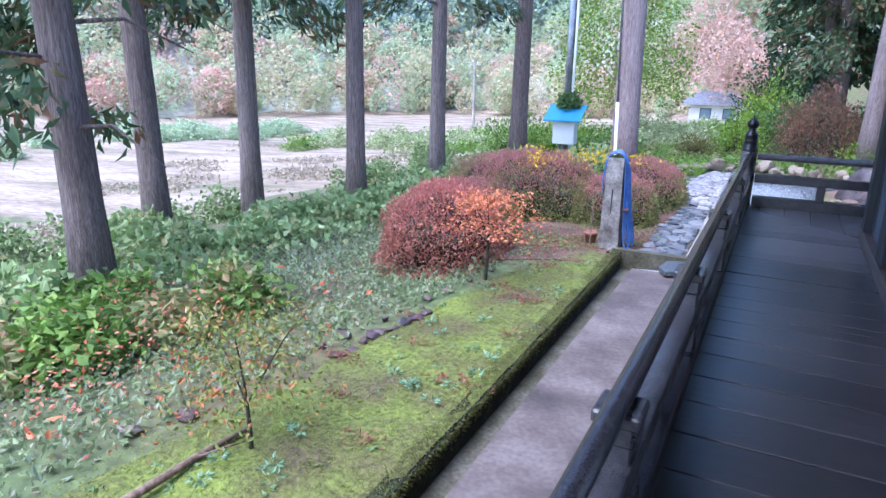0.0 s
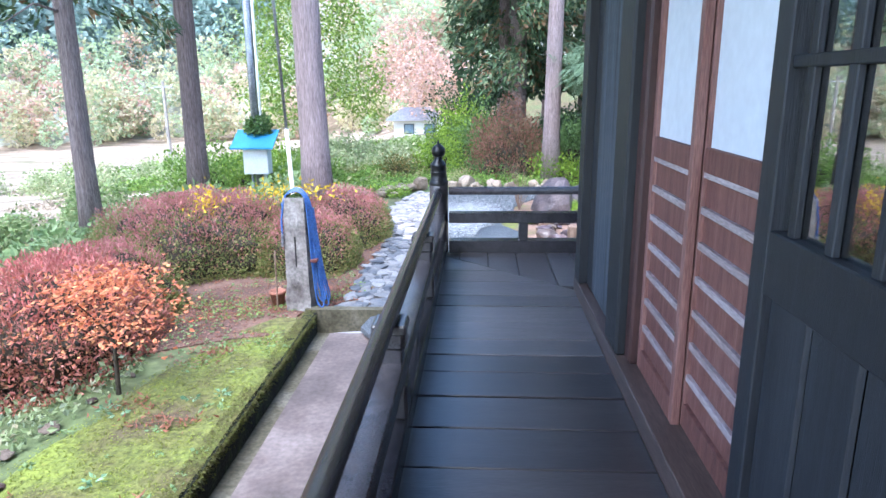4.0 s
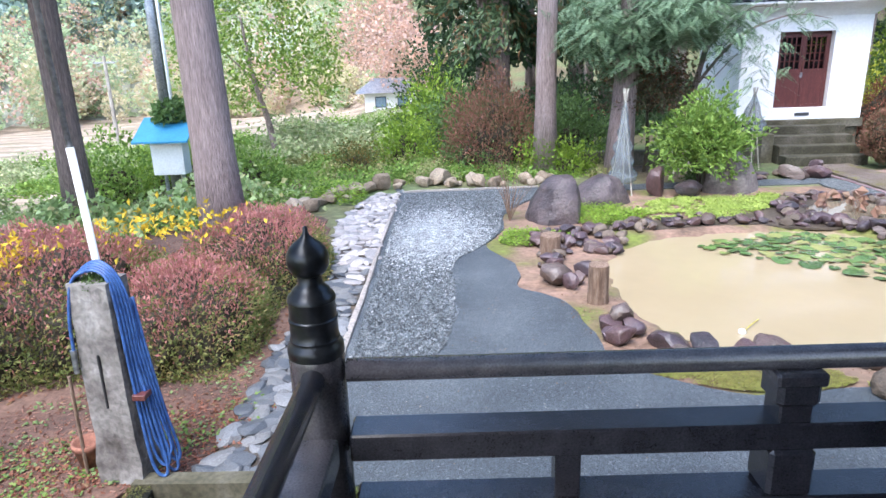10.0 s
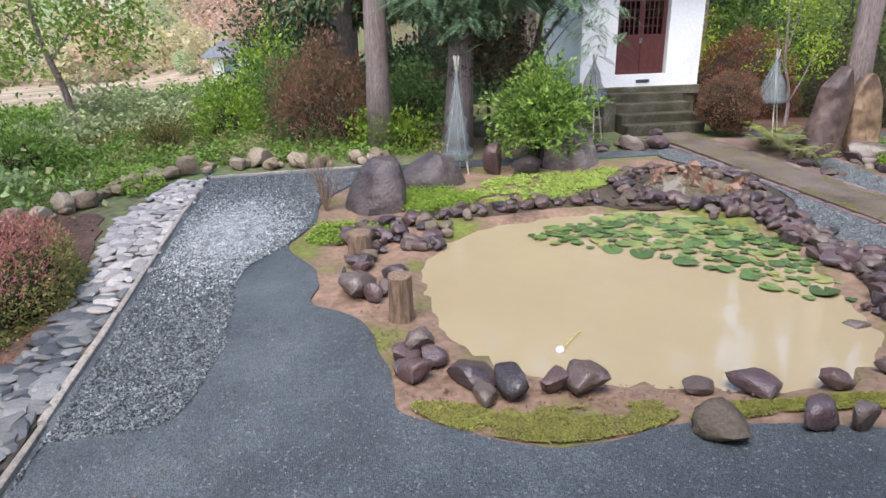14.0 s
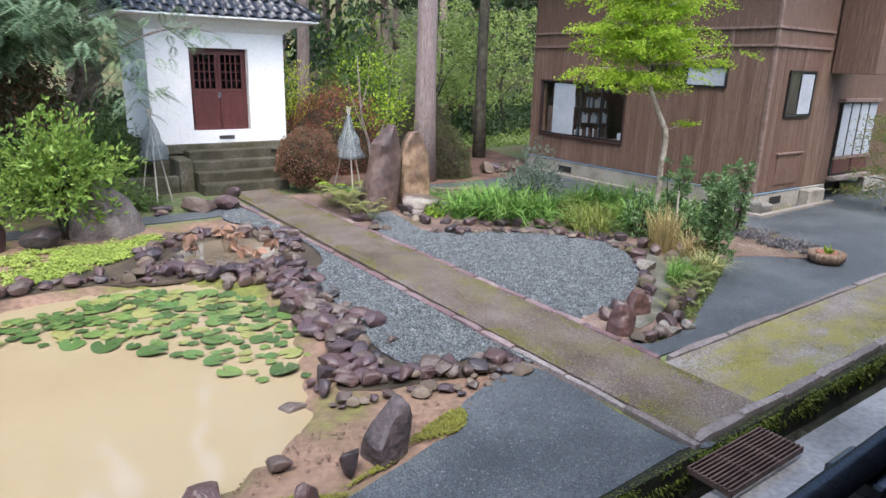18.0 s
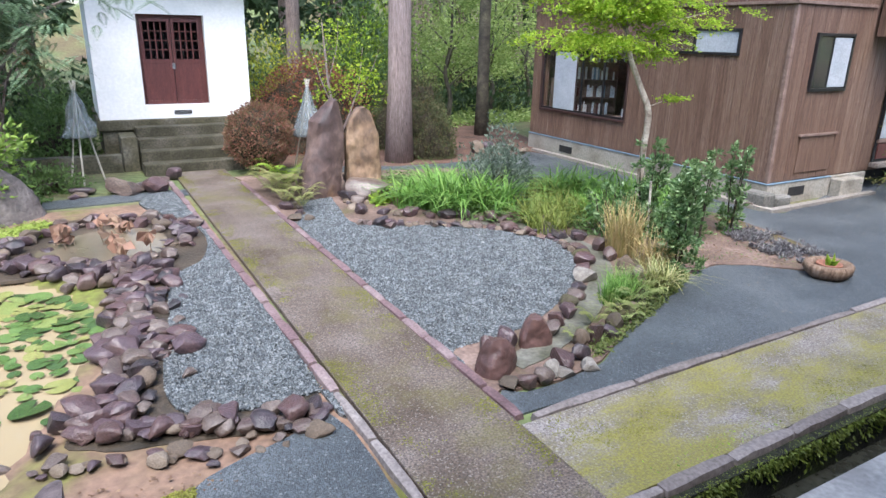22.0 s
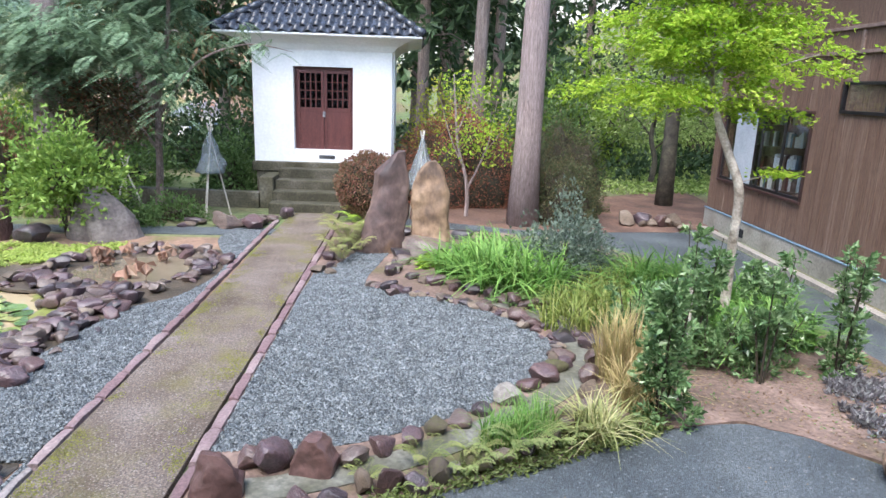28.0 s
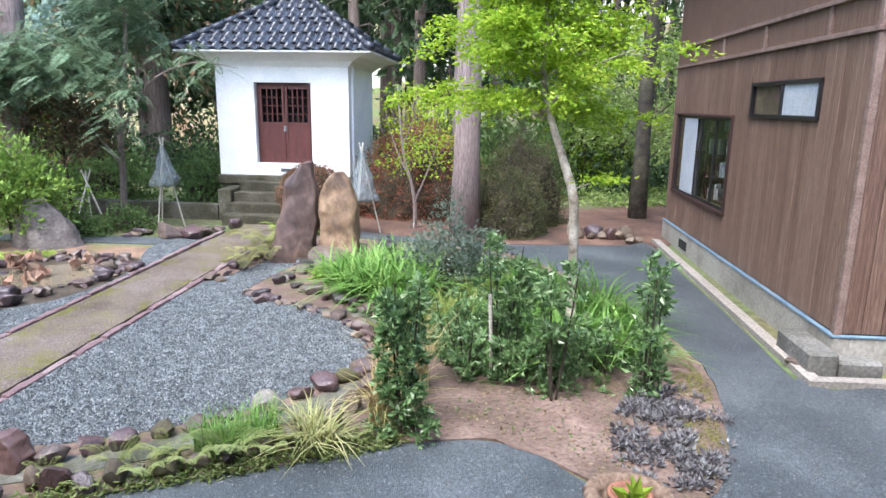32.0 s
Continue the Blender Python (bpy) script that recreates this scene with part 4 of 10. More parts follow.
def rail_post(t, s):
    """One standing support: block under, shaft, bearing block that holds the round rail."""
    p = boxpart("post", (s - 0.05, -0.05, Z + 0.1), (s + 0.05, 0.05, Z + 0.45), M_BALUSTRADE, t, 0.006)
    boxpart("lower_block", (s - 0.07, -0.07, Z + 0.11), (s + 0.07, 0.07, Z + 0.27), M_BALUSTRADE, p, 0.012)
    boxpart("bearing_block", (s - 0.065, -0.064, Z + 0.41), (s + 0.065, 0.064, Z + 0.515), M_BALUSTRADE, p, 0.016)
    boxpart("cap", (s - 0.075, -0.07, Z + 0.48), (s + 0.075, 0.07, Z + 0.525), M_BALUSTRADE, p, 0.008)


def railing(name, a, b, posts, struts, label):
    a, b = Vector((*a, 0)), Vector((*b, 0))
    d = (b - a).normalized()
    ang = math.degrees(math.atan2(d.y, d.x))
    n = (b - a).length
    t = thing(name, pose(a.x, a.y, 0, 0, 0, ang), label, "railing")
    part("top_rail", tube(bmesh.new(), [(0, 0, Z + 0.548), (n, 0, Z + 0.548)], 0.036, 14), M_BALUSTRADE, t, "round black handrail", smooth=True)
    boxpart("middle_rail", (0, -0.06, Z + 0.268), (n, 0.06, Z + 0.358), M_BALUSTRADE, t, 0.006)
    boxpart("bottom_beam", (0, -0.07, Z - 0.02), (n, 0.07, Z + 0.11), M_BALUSTRADE, t, 0.008)
    for s in struts:
        boxpart("strut", (s - 0.04, -0.035, Z + 0.105), (s + 0.04, 0.035, Z + 0.272), M_BALUSTRADE, t, 0.004)
    for s in posts:
        rail_post(t, s)
    return t


railing("veranda_balustrade", (-0.31, -4.0), (-0.31, 7.92), [4.25, 5.76, 7.26, 8.78, 10.37], [5.0, 6.5, 8.0, 9.55, 11.2], "black timber railing along the west veranda")
xe = 23.0
railing("veranda_balustrade", (-0.22, front_y(-0.22, 7.985)), (xe, front_y(xe, 7.985)), [1.33 + 1.5 * i for i in range(14)], [0.66] + [2.08 + 1.5 * i for i in range(13)], "black timber railing along the front veranda")

# hall walls: outer skin towards the veranda


def wallbox(name, lo, hi, material, label, category="wall", bevel=0.004):
    return tagged(boxpart(name, lo, hi, material, bevel=bevel), label, category, kind="structure")


wallbox("sill_west", (0.74, -4, Z - 0.05), (0.92, 6.9, Z + 0.1), M_SILL, "worn dark timber ground sill of the hall", "sill")
wallbox("corner_pillar", (0.745, 6.7, Z + 0.1), (0.9, 6.895, 5.2), M_PILLAR, "black corner pillar of the hall", "pillar")
wall_b = thing("wall_boards_west", None, "weathered black vertical wall boards, blued by painted sky reflection", "wall", kind="structure")
yb = 5.74
boxpart("wall_board", (0.8, 6.5, Z + 0.1), (0.83, 6.695, 5.2), M_PILLAR, wall_b, 0.005)
while yb < 6.49:
    boxpart("reed", (0.8, yb, Z + 0.1), (0.83, yb + 0.027, 5.2), M_BLACKWALL, wall_b, 0.008)
    yb += 0.029
wallbox("pillar_west_1", (0.745, 5.44, Z + 0.1), (0.93, 5.73, 5.2), M_PILLAR, "smooth black hall pillar", "pillar", 0.012)
wallbox("door_post_west", (0.79, 5.33, Z + 0.1), (0.93, 5.44, 5.2), M_DARKRED, "split reddish timber door post", "post", 0.012)
wallbox("wall_upper", (0.8, -4, 2.62), (0.95, 2.5, 3.28), M_RAIL, "dark boards above the white wall", "wall")
wallbox("pillar_west_2", (0.735, 2.5, Z + 0.1), (0.95, 2.79, 5.2), M_PILLAR, "smooth black hall pillar", "pillar", 0.012)
wallbox("lintel_west", (0.78, -4, 3.28), (0.95, 5.42, 5.2), M_RAIL, "dark timber lintel above the doors", "lintel")
wallbox("wall_white", (0.755, -4, Z + 0.1), (0.95, 2.5, 2.62), M_PLASTER, "white plastered hall wall", "wall")


def panel_door(y0, y1, x):
    t = thing("sliding_door", None, "reddish sliding door with white paper above and battened boards below", "door", "sliding doors", kind="structure")
    w = 0.045
    boxpart("stile", (x, y0, Z + 0.1), (x + 0.035, y0 + w, 3.28), M_REDWOOD, t, 0.003)
    boxpart("stile", (x, y1 - w, Z + 0.1), (x + 0.035, y1, 3.28), M_REDWOOD, t, 0.003)
    boxpart("middle_rail", (x, y0 + w, 2.43), (x + 0.034, y1 - w, 2.52), M_REDWOOD, t, 0.003)
    boxpart("bottom_rail", (x, y0 + w, Z + 0.1), (x + 0.034, y1 - w, Z + 0.2), M_REDWOOD, t, 0.003)
    boxpart("panel", (x + 0.018, y0 + w, Z + 0.2), (x + 0.03, y1 - w, 2.43), M_REDWOOD, t, 0)
    for k in range(7):
        z = Z + 0.3 + 0.135 * k
        boxpart("batten", (x + 0.002, y0 + w, z), (x + 0.02, y1 - w, z + 0.028), M_BATTEN, t, 0.002)
    boxpart("paper", (x + 0.02, y0 + w, 2.52), (x + 0.024, y1 - w, 3.28), M_PAPER, t, 0, "white paper pane")
    return t


panel_door(4.74, 5.33, 0.83)
panel_door(4.04, 4.78, 0.87)


def lattice_door(y0, y1, x):
    t = thing("lattice_door", None, "black glazed lattice door with boarded lower half", "door", kind="structure")
    w = 0.09
    zb, zt = 2.26, 3.28
    for a in (y0, y1 - w):
        boxpart("stile", (x, a, Z + 0.1), (x + 0.05, a + w, zt), M_DOORBLACK, t, 0.004)
    boxpart("middle_rail", (x, y0 + w, zb - 0.05), (x + 0.049, y1 - w, zb + 0.12), M_DOORBLACK, t, 0.004)
    boxpart("bottom_rail", (x, y0 + w, Z + 0.1), (x + 0.049, y1 - w, Z + 0.28), M_DOORBLACK, t, 0.004)
    n = 5
    for k in range(n):
        a = y0 + w + (y1 - y0 - 2 * w) * k / n
        boxpart("board", (x + 0.02, a + 0.006, Z + 0.28), (x + 0.04, a + (y1 - y0 - 2 * w) / n - 0.006, zb - 0.05), M_DOORBLACK, t, 0.01)
    for k in range(6):
        a = y0 + w + (y1 - y0 - 2 * w) * (k + 0.6) / 6.2
        boxpart("bar", (x + 0.012, a, zb + 0.12), (x + 0.03, a + 0.034, zt), M_DOORBLACK, t, 0.003)
    boxpart("cross_bar", (x + 0.01, y0 + w, 2.78), (x + 0.028, y1 - w, 2.81), M_DOORBLACK, t, 0.003)
    boxpart("pane", (x + 0.03, y0 + w, zb + 0.12), (x + 0.034, y1 - w, zt), M_DOORGLASS, t, 0, "glass pane")
    return t


lattice_door(2.79, 4.06, 0.79)
wallbox("hall_back", (1.9, -4, 0), (2.0, 6.3, 5.2), M_DARK, "inner wall of the hall, room shade in its colour", "wall", 0)
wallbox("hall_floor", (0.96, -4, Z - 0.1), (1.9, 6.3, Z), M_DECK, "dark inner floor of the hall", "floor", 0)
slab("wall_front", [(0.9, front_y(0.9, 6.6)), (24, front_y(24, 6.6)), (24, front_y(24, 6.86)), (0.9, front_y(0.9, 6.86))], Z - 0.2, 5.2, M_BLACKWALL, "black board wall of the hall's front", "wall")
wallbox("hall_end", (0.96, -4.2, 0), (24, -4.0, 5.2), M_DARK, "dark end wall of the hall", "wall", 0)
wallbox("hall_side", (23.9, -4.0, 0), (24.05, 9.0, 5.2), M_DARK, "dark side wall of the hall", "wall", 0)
# eaves out of view, added and sized to keep sky light off the deck
slab("veranda_eave_west", [(-0.95, -4.5), (0.73, -4.5), (0.73, 8.2), (-0.95, 8.2)], 4.3, 4.45, M_RAIL, "unseen eaves slab added to shade the west veranda", "ceiling")
slab("veranda_eave_front", [(0.735, front_y(0.7, 6.9)), (24, front_y(24, 6.9)), (24, front_y(24, 8.2)), (0.735, front_y(0.7, 8.2))], 4.3, 4.45, M_RAIL, "unseen eaves slab added to shade the front veranda", "ceiling")
slab("hall_roof", [(0.735, -4.5), (24, -4.5), (24, front_y(24, 6.9)), (0.735, front_y(0.7, 6.9))], 5.21, 5.4, M_RAIL, "dark timber roof deck of the hall", "ceiling")

# ---- storehouse ----
KX0, KX1, KY0, KY1 = 7.02, 10.06, 22.85, 25.7


def storehouse():
    t = thing("storehouse", None, "small white plastered storehouse with dark tiled hip roof and red-brown doors", "building")
    dx0, dx1, dz0, dz1 = 7.9, 9.2, 1.18, 2.98
    for lo, hi in (((KX0, KY0, 0.9), (dx0, KY0 + 0.25, 3.5)), ((dx1, KY0, 0.9), (KX1, KY0 + 0.25, 3.5)), ((dx0, KY0, dz1), (dx1, KY0 + 0.25, 3.5)), ((dx0, KY0, 0.9), (dx1, KY0 + 0.25, dz0))):
        boxpart("front_wall", lo, hi, M_PLASTER, t, 0)
    boxpart("side_wall", (KX0, KY0 + 0.253, 0.9), (KX0 + 0.25, KY1, 3.5), M_PLASTER, t, 0)
    boxpart("side_wall", (KX1 - 0.25, KY0 + 0.253, 0.9), (KX1, KY1, 3.5), M_PLASTER, t, 0)
    boxpart("back_wall", (KX0 + 0.253, KY1 - 0.25, 0.9), (KX1 - 0.253, KY1, 3.5), M_PLASTER, t, 0)
    boxpart("corner_trim", (KX1 - 0.03, KY0 + 0.3, 0.92), (KX1 + 0.05, KY0 + 0.42, 3.46), M_PLASTER, t, 0.01)
    boxpart("plinth", (KX0 - 0.06, KY0 - 0.06, 0.68), (KX1 + 0.06, KY1 + 0.06, 0.9), M_STEP, t, 0.02, "mossy concrete plinth cap")
    boxpart("base", (KX0 + 0.02, KY0 + 0.02, -0.2), (KX1 - 0.02, KY1, 0.68), M_STEP, t, 0)
    bm = bmesh.new()
    rings = [[bm.verts.new(v + (z,)) for v in ((KX0 - o, KY0 - o), (KX1 + o, KY0 - o), (KX1 + o, KY1 + o), (KX0 - o, KY1 + o))] for o, z in ((0.004, 3.32), (0.05, 3.36), (0.13, 3.44), (0.32, 3.53), (0.56, 3.585), (0.56, 3.63))]
    for p, q in zip(rings, rings[1:]):
        for k in range(4):
            bm.faces.new((p[k], p[(k + 1) % 4], q[(k + 1) % 4], q[k]))
    bm.faces.new(rings[0][::-1]), bm.faces.new(rings[-1])
    part("cornice", bm, M_PLASTER, t, "coved white plaster cornice")
    # doors
    boxpart("door_case", (dx0, KY0 + 0.16, dz0), (dx0 + 0.06, KY0 + 0.22, dz1), M_KDOOR, t)
    boxpart("door_case", (dx1 - 0.06, KY0 + 0.16, dz0), (dx1, KY0 + 0.22, dz1), M_KDOOR, t)
    boxpart("door_case", (dx0 + 0.06, KY0 + 0.16, dz1 - 0.07), (dx1 - 0.06, KY0 + 0.22, dz1), M_KDOOR, t)
    mid = (dx0 + dx1) / 2
    for a, b in ((dx0 + 0.06, mid - 0.005), (mid + 0.005, dx1 - 0.06)):
        d = boxpart("door_leaf", (a, KY0 + 0.14, dz0), (b, KY0 + 0.17, dz0 + 0.84), M_KDOOR, t, 0.004, "dark red-brown door leaf")
        yb = KY0 + 0.13
        for lo, hi in (((a, dz0), (a + 0.06, dz1 - 0.07)), ((b - 0.06, dz0), (b, dz1 - 0.07)), ((a + 0.06, dz0 + 0.84), (b - 0.06, dz0 + 0.92)), ((a + 0.06, dz1 - 0.14), (b - 0.06, dz1 - 0.07)), ((a + 0.06, dz0), (b - 0.06, dz0 + 0.08))):
            boxpart("rail", (lo[0], yb, lo[1]), (hi[0], yb + 0.05, hi[1]), M_KDOOR, d, 0.003)
        for k in (1, 2, 3):
            xk = a + 0.06 + (b - a - 0.12) * k / 4
            boxpart("glazing_bar", (xk - 0.012, yb + 0.01, dz0 + 0.92), (xk + 0.012, yb + 0.04, dz1 - 0.14), M_KDOOR, d, 0.002)
        for k in (1, 2, 3):
            zk = dz0 + 0.92 + (dz1 - 0.14 - dz0 - 0.92) * k / 4
            boxpart("glazing_bar", (a + 0.06, yb + 0.012, zk - 0.012), (b - 0.06, yb + 0.038, zk + 0.012), M_KDOOR, d, 0.002)
        boxpart("pane", (a + 0.06, yb + 0.026, dz0 + 0.92), (b - 0.06, yb + 0.03, dz1 - 0.14), M_GLASS, d, 0, "dark glass")
    boxpart("lock", (mid - 0.03, KY0 + 0.105, dz0 + 0.72), (mid + 0.03, KY0 + 0.13, dz0 + 0.84), M_STEEL, t, 0.004, "small metal lock")
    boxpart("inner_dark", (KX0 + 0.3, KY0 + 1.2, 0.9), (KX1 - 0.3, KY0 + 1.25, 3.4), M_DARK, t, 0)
    v = boxpart("vent", (8.45, KY0 - 0.012, 0.98), (8.8, KY0 + 0.02, 1.06), M_DARK, t, 0.003, "dark wall vent")
    for k in range(4):
        boxpart("slat", (8.46, KY0 - 0.016, 0.985 + 0.019 * k), (8.79, KY0 - 0.008, 0.993 + 0.019 * k), M_STEEL, v, 0)
    # hip roof
    o, ze, rise = 0.66, 3.64, 1.32
    x0, x1, y0, y1 = KX0 - o, KX1 + o, KY0 - o, KY1 + o
    cx, cy = (x0 + x1) / 2, (y0 + y1) / 2
    r = bmesh.new()
    corners = [r.verts.new(c) for c in ((x0, y0, ze), (x1, y0, ze), (x1, y1, ze), (x0, y1, ze))]
    half = (y1 - y0) / 2
    ends = [r.verts.new((cx - 0.25, cy, ze + rise)), r.verts.new((cx + 0.25, cy, ze + rise))]
    r.faces.new((corners[0], corners[1], ends[1], ends[0])), r.faces.new((corners[1], corners[2], ends[1]))
    r.faces.new((corners[2], corners[3], ends[0], ends[1])), r.faces.new((corners[3], corners[0], ends[0]))
    r.faces.new(corners[::-1])
    roof = part("roof", r, M_TILE, t, "roof of dark glazed tiles")
    boxpart("eave_board", (x0 + 0.02, y0 + 0.02, ze - 0.05), (x1 - 0.02, y1 - 0.02, ze - 0.004), M_PLASTER, t, 0.01)
    # pan tiles: each a curved barrel laid up the slope
    tl = bmesh.new()
    n, prof = 8, []
    for k in range(n + 1):
        s = k / n
        prof.append((-0.135 + 0.27 * s, 0.035 * math.sin(s * 2 * math.pi) + 0.02))
    a = [tl.verts.new((p, 0, q)) for p, q in prof]
    b = [tl.verts.new((p, 0.3, q - 0.012)) for p, q in prof]
    c = [tl.verts.new((p, 0, q - 0.028)) for p, q in prof]
    for k in range(n):
        tl.faces.new((a[k], a[k + 1], b[k + 1], b[k]))
        tl.faces.new((c[k + 1], c[k], a[k], a[k + 1]))
    tile = bpy.data.meshes.new("roof_tile")
    bmesh.ops.recalc_face_normals(tl, faces=tl.faces)
    tl.to_mesh(tile), tl.free()
    tile.polygons.foreach_set("use_smooth", np.full(len(tile.polygons), True))
    tile.materials.append(M_TILE)
    run = math.hypot(half, rise)
    pitch = math.degrees(math.atan2(rise, half))
    rows = int(run / 0.235)
    for i in range(rows):
        s = (i + 0.02) * 0.235 / run
        w = (x1 - x0) / 2 * (1 - s) + 0.25 * s
        m = int(2 * w / 0.265)
        for j in range(m):
            xx = cx - (m - 1) * 0.1325 + j * 0.265
            put("roof_tile", tile, roof, pose(xx, y0 + half * s, ze + rise * s + 0.012, pitch, 0, random.uniform(-0.8, 0.8)))
    half2 = (x1 - x0) / 2 - 0.25
    run2 = math.hypot(half2, rise)
    pitch2 = math.degrees(math.atan2(rise, half2))
    for i in range(int(run2 / 0.235)):
        s = i * 0.235 / run2
        w = (y1 - y0) / 2 * (1 - s)
        m = int(2 * w / 0.265)
        for j in range(m):
            yy = cy - (m - 1) * 0.1325 + j * 0.265
            put("roof_tile", tile, roof, pose(0, 0, 0) @ pose(x1 - half2 * s, yy, ze + rise * s + 0.012, 0, 0, 90) @ pose(0, 0, 0, pitch2))
    for p, q_ in ((0, 0), (1, 1), (2, 1), (3, 0)):
        cc = ((x0, y0), (x1, y0), (x1, y1), (x0, y1))[p]
        e = (cx + (0.25 if q_ else -0.25), cy)
        seg = 9
        for k in range(seg):
            s0, s1 = k / seg, (k + 1) / seg
            pa = [cc[0] + (e[0] - cc[0]) * s0, cc[1] + (e[1] - cc[1]) * s0, ze + rise * s0 + 0.06]
            pb = [cc[0] + (e[0] - cc[0]) * s1, cc[1] + (e[1] - cc[1]) * s1, ze + rise * s1 + 0.045]
            part("hip_tile", tube(bmesh.new(), [pa, pb], [0.085, 0.075], 10), M_TILE, roof, smooth=True)
    part("ridge_tile", tube(bmesh.new(), [(cx - 0.4, cy, ze + rise + 0.07), (cx + 0.4, cy, ze + rise + 0.07)], 0.11, 12), M_TILE, roof, smooth=True)
    # steps
    for k in range(4):
        boxpart("step", (7.62 - 0.0 * k, KY0 - 0.08 - 0.36 * (k + 1), -0.1), (9.5, KY0 - 0.084 - 0.36 * k, 0.78 - 0.19 * k), M_STEPDARK, t, 0.015, "mossy concrete step")
    boxpart("step_cheek", (7.3, KY0 - 0.9, -0.1), (7.6, KY0 - 0.07, 0.66), M_STEP, t, 0.02)
    return t


storehouse()
slab("terrace_wall", [(3.0, 22.2), (7.28, 21.95), (7.28, 22.2), (3.0, 22.5)], -0.2, 0.32, M_STEP, "low mossy retaining wall beside the storehouse", "wall")

# ---- brown boarded house ----
HX, HY = 16.85, 14.68


def boards(parent, along, fixed, a0, a1, z0, z1, holes=()):
    """Upright boards that cover a wall; along is the axis that they march on. Holes are left open."""
    a = a0
    while a < a1 - 0.01:
        b = min(a + 0.185, a1)
        spans = [(z0, z1)]
        for h0, h1, k0, k1 in holes:
            if b > h0 + 0.01 and a < h1 - 0.01:
                spans = [s for lo, hi in spans for s in ((lo, min(hi, k0)), (max(lo, k1), hi)) if s[1] - s[0] > 0.01]
        for lo, hi in spans:
            d = random.uniform(0, 0.006)
            if along == "y":
                boxpart("wall_board", (fixed - 0.02 - d, a + 0.003, lo), (fixed, b - 0.003, hi), M_HOUSE, parent, 0.004)
            else:
                boxpart("wall_board", (a + 0.003, fixed - 0.02 - d, lo), (b - 0.003, fixed, hi), M_HOUSE, parent, 0.004)
        a = b


M_ROOM = mat("dim_room_plaster", [(0.2, 0.17, 0.13), (0.3, 0.26, 0.2)], 1.5, 0.9, 0, 8)


def house():
    t = thing("boarded_house", None, "two-storey house clad in brown weathered boards on a concrete footing", "house")
    y1 = 21.5
    win = (18.22, 21.08, 1.03, 2.42)
    small = (15.65, 17.5, 2.5, 2.86)
    s = bmesh.new()
    for lo, hi in (((HX, HY, 0.36), (HX + 0.15, win[0], 5.6)), ((HX, win[1], 0.36), (HX + 0.15, y1, 5.6)), ((HX, win[0], 0.36), (HX + 0.15, win[1], win[2])), ((HX, win[0], win[3]), (HX + 0.15, win[1], 5.6))):
        box(s, lo, hi)
    part("west_wall", s, M_HOUSE, t)
    boards(t, "y", HX, HY, y1, 0.38, 3.3, (win, small))
    boxpart("upper_wall", (HX - 0.02, HY, 3.3), (HX - 0.002, y1, 5.6), M_HOUSE, t, 0)
    for z in (3.28, 3.62):
        boxpart("belt_trim", (HX - 0.07, HY - 0.06, z), (HX - 0.02, y1, z + 0.05), M_HOUSETRIM, t, 0.006)
    for y in (HY + 0.9, HY + 2.6, HY + 4.2):
        boxpart("belt_joint", (HX - 0.05, y, 3.33), (HX - 0.02, y + 0.05, 3.62), M_HOUSETRIM, t, 0.004)
    boxpart("corner_board", (HX - 0.04, HY - 0.04, 0.36), (HX + 0.035, HY + 0.035, 5.6), M_HOUSETRIM, t, 0.008, "pale weathered corner board")
    boxpart("footing", (HX - 0.06, HY - 0.06, -0.1), (HX + 0.1, y1, 0.36), M_FOUND, t, 0.01, "pale concrete footing")
    boxpart("flashing", (HX - 0.075, HY - 0.07, 0.35), (HX - 0.02, y1, 0.37), M_FLASH, t, 0.003, "thin blue flashing strip")
    boxpart("footing_vent", (HX - 0.068, 19.75, 0.06), (HX - 0.05, 20.22, 0.22), M_DARK, t, 0.003)
    # large window
    y0, yb, z0, z1 = win
    fr = boxpart("window", (HX - 0.07, y0 - 0.05, z0 - 0.05), (HX + 0.05, yb + 0.05, z0), M_DARKRED, t, 0.006, "dark timber window with sliding panes")
    boxpart("frame_head", (HX - 0.08, y0 - 0.06, z1), (HX + 0.05, yb + 0.06, z1 + 0.045), M_DARKRED, fr, 0.006)
    for y in (y0 - 0.05, yb):
        boxpart("frame_jamb", (HX - 0.06, y, z0), (HX + 0.05, y + 0.05, z1), M_DARKRED, fr, 0.006)
    for k in range(5):
        y = y0 + (yb - y0) * k / 4 - 0.02
        boxpart("sash_stile", (HX - 0.03, max(y, y0), z0), (HX + 0.005, min(y + 0.045, yb), z1), M_RAIL, fr, 0.003)
    boxpart("sash_rail", (HX - 0.03, y0, z0), (HX + 0.005, yb, z0 + 0.05), M_RAIL, fr, 0.003)
    boxpart("sash_rail", (HX - 0.03, y0, z1 - 0.05), (HX + 0.005, yb, z1), M_RAIL, fr, 0.003)
    pn = boxpart("pane", (HX - 0.015, y0, z0 + 0.05), (HX - 0.011, yb, z1 - 0.05), M_GLASS, fr, 0, "window glass")
    pn.visible_shadow = False
    boxpart("screen", (HX - 0.04, 19.85, z0 + 0.04), (HX - 0.032, 20.62, z1 - 0.04), M_SCREEN, fr, 0.002, "pale grey sliding screen")
    # room behind it
    bx = bmesh.new()
    for lo, hi in (((HX + 2.2, HY + 0.2, 0.3), (HX + 2.25, y1, 3.3)), ((HX + 0.15, HY + 0.2, 0.3), (HX + 2.2, HY + 0.25, 3.3)), ((HX + 0.15, y1 - 0.05, 0.3), (HX + 2.2, y1, 3.3)), ((HX + 0.15, HY + 0.2, 0.25), (HX + 2.2, y1, 0.3)), ((HX + 0.15, HY + 0.2, 3.25), (HX + 2.2, y1, 3.3))):
        box(bx, lo, hi)
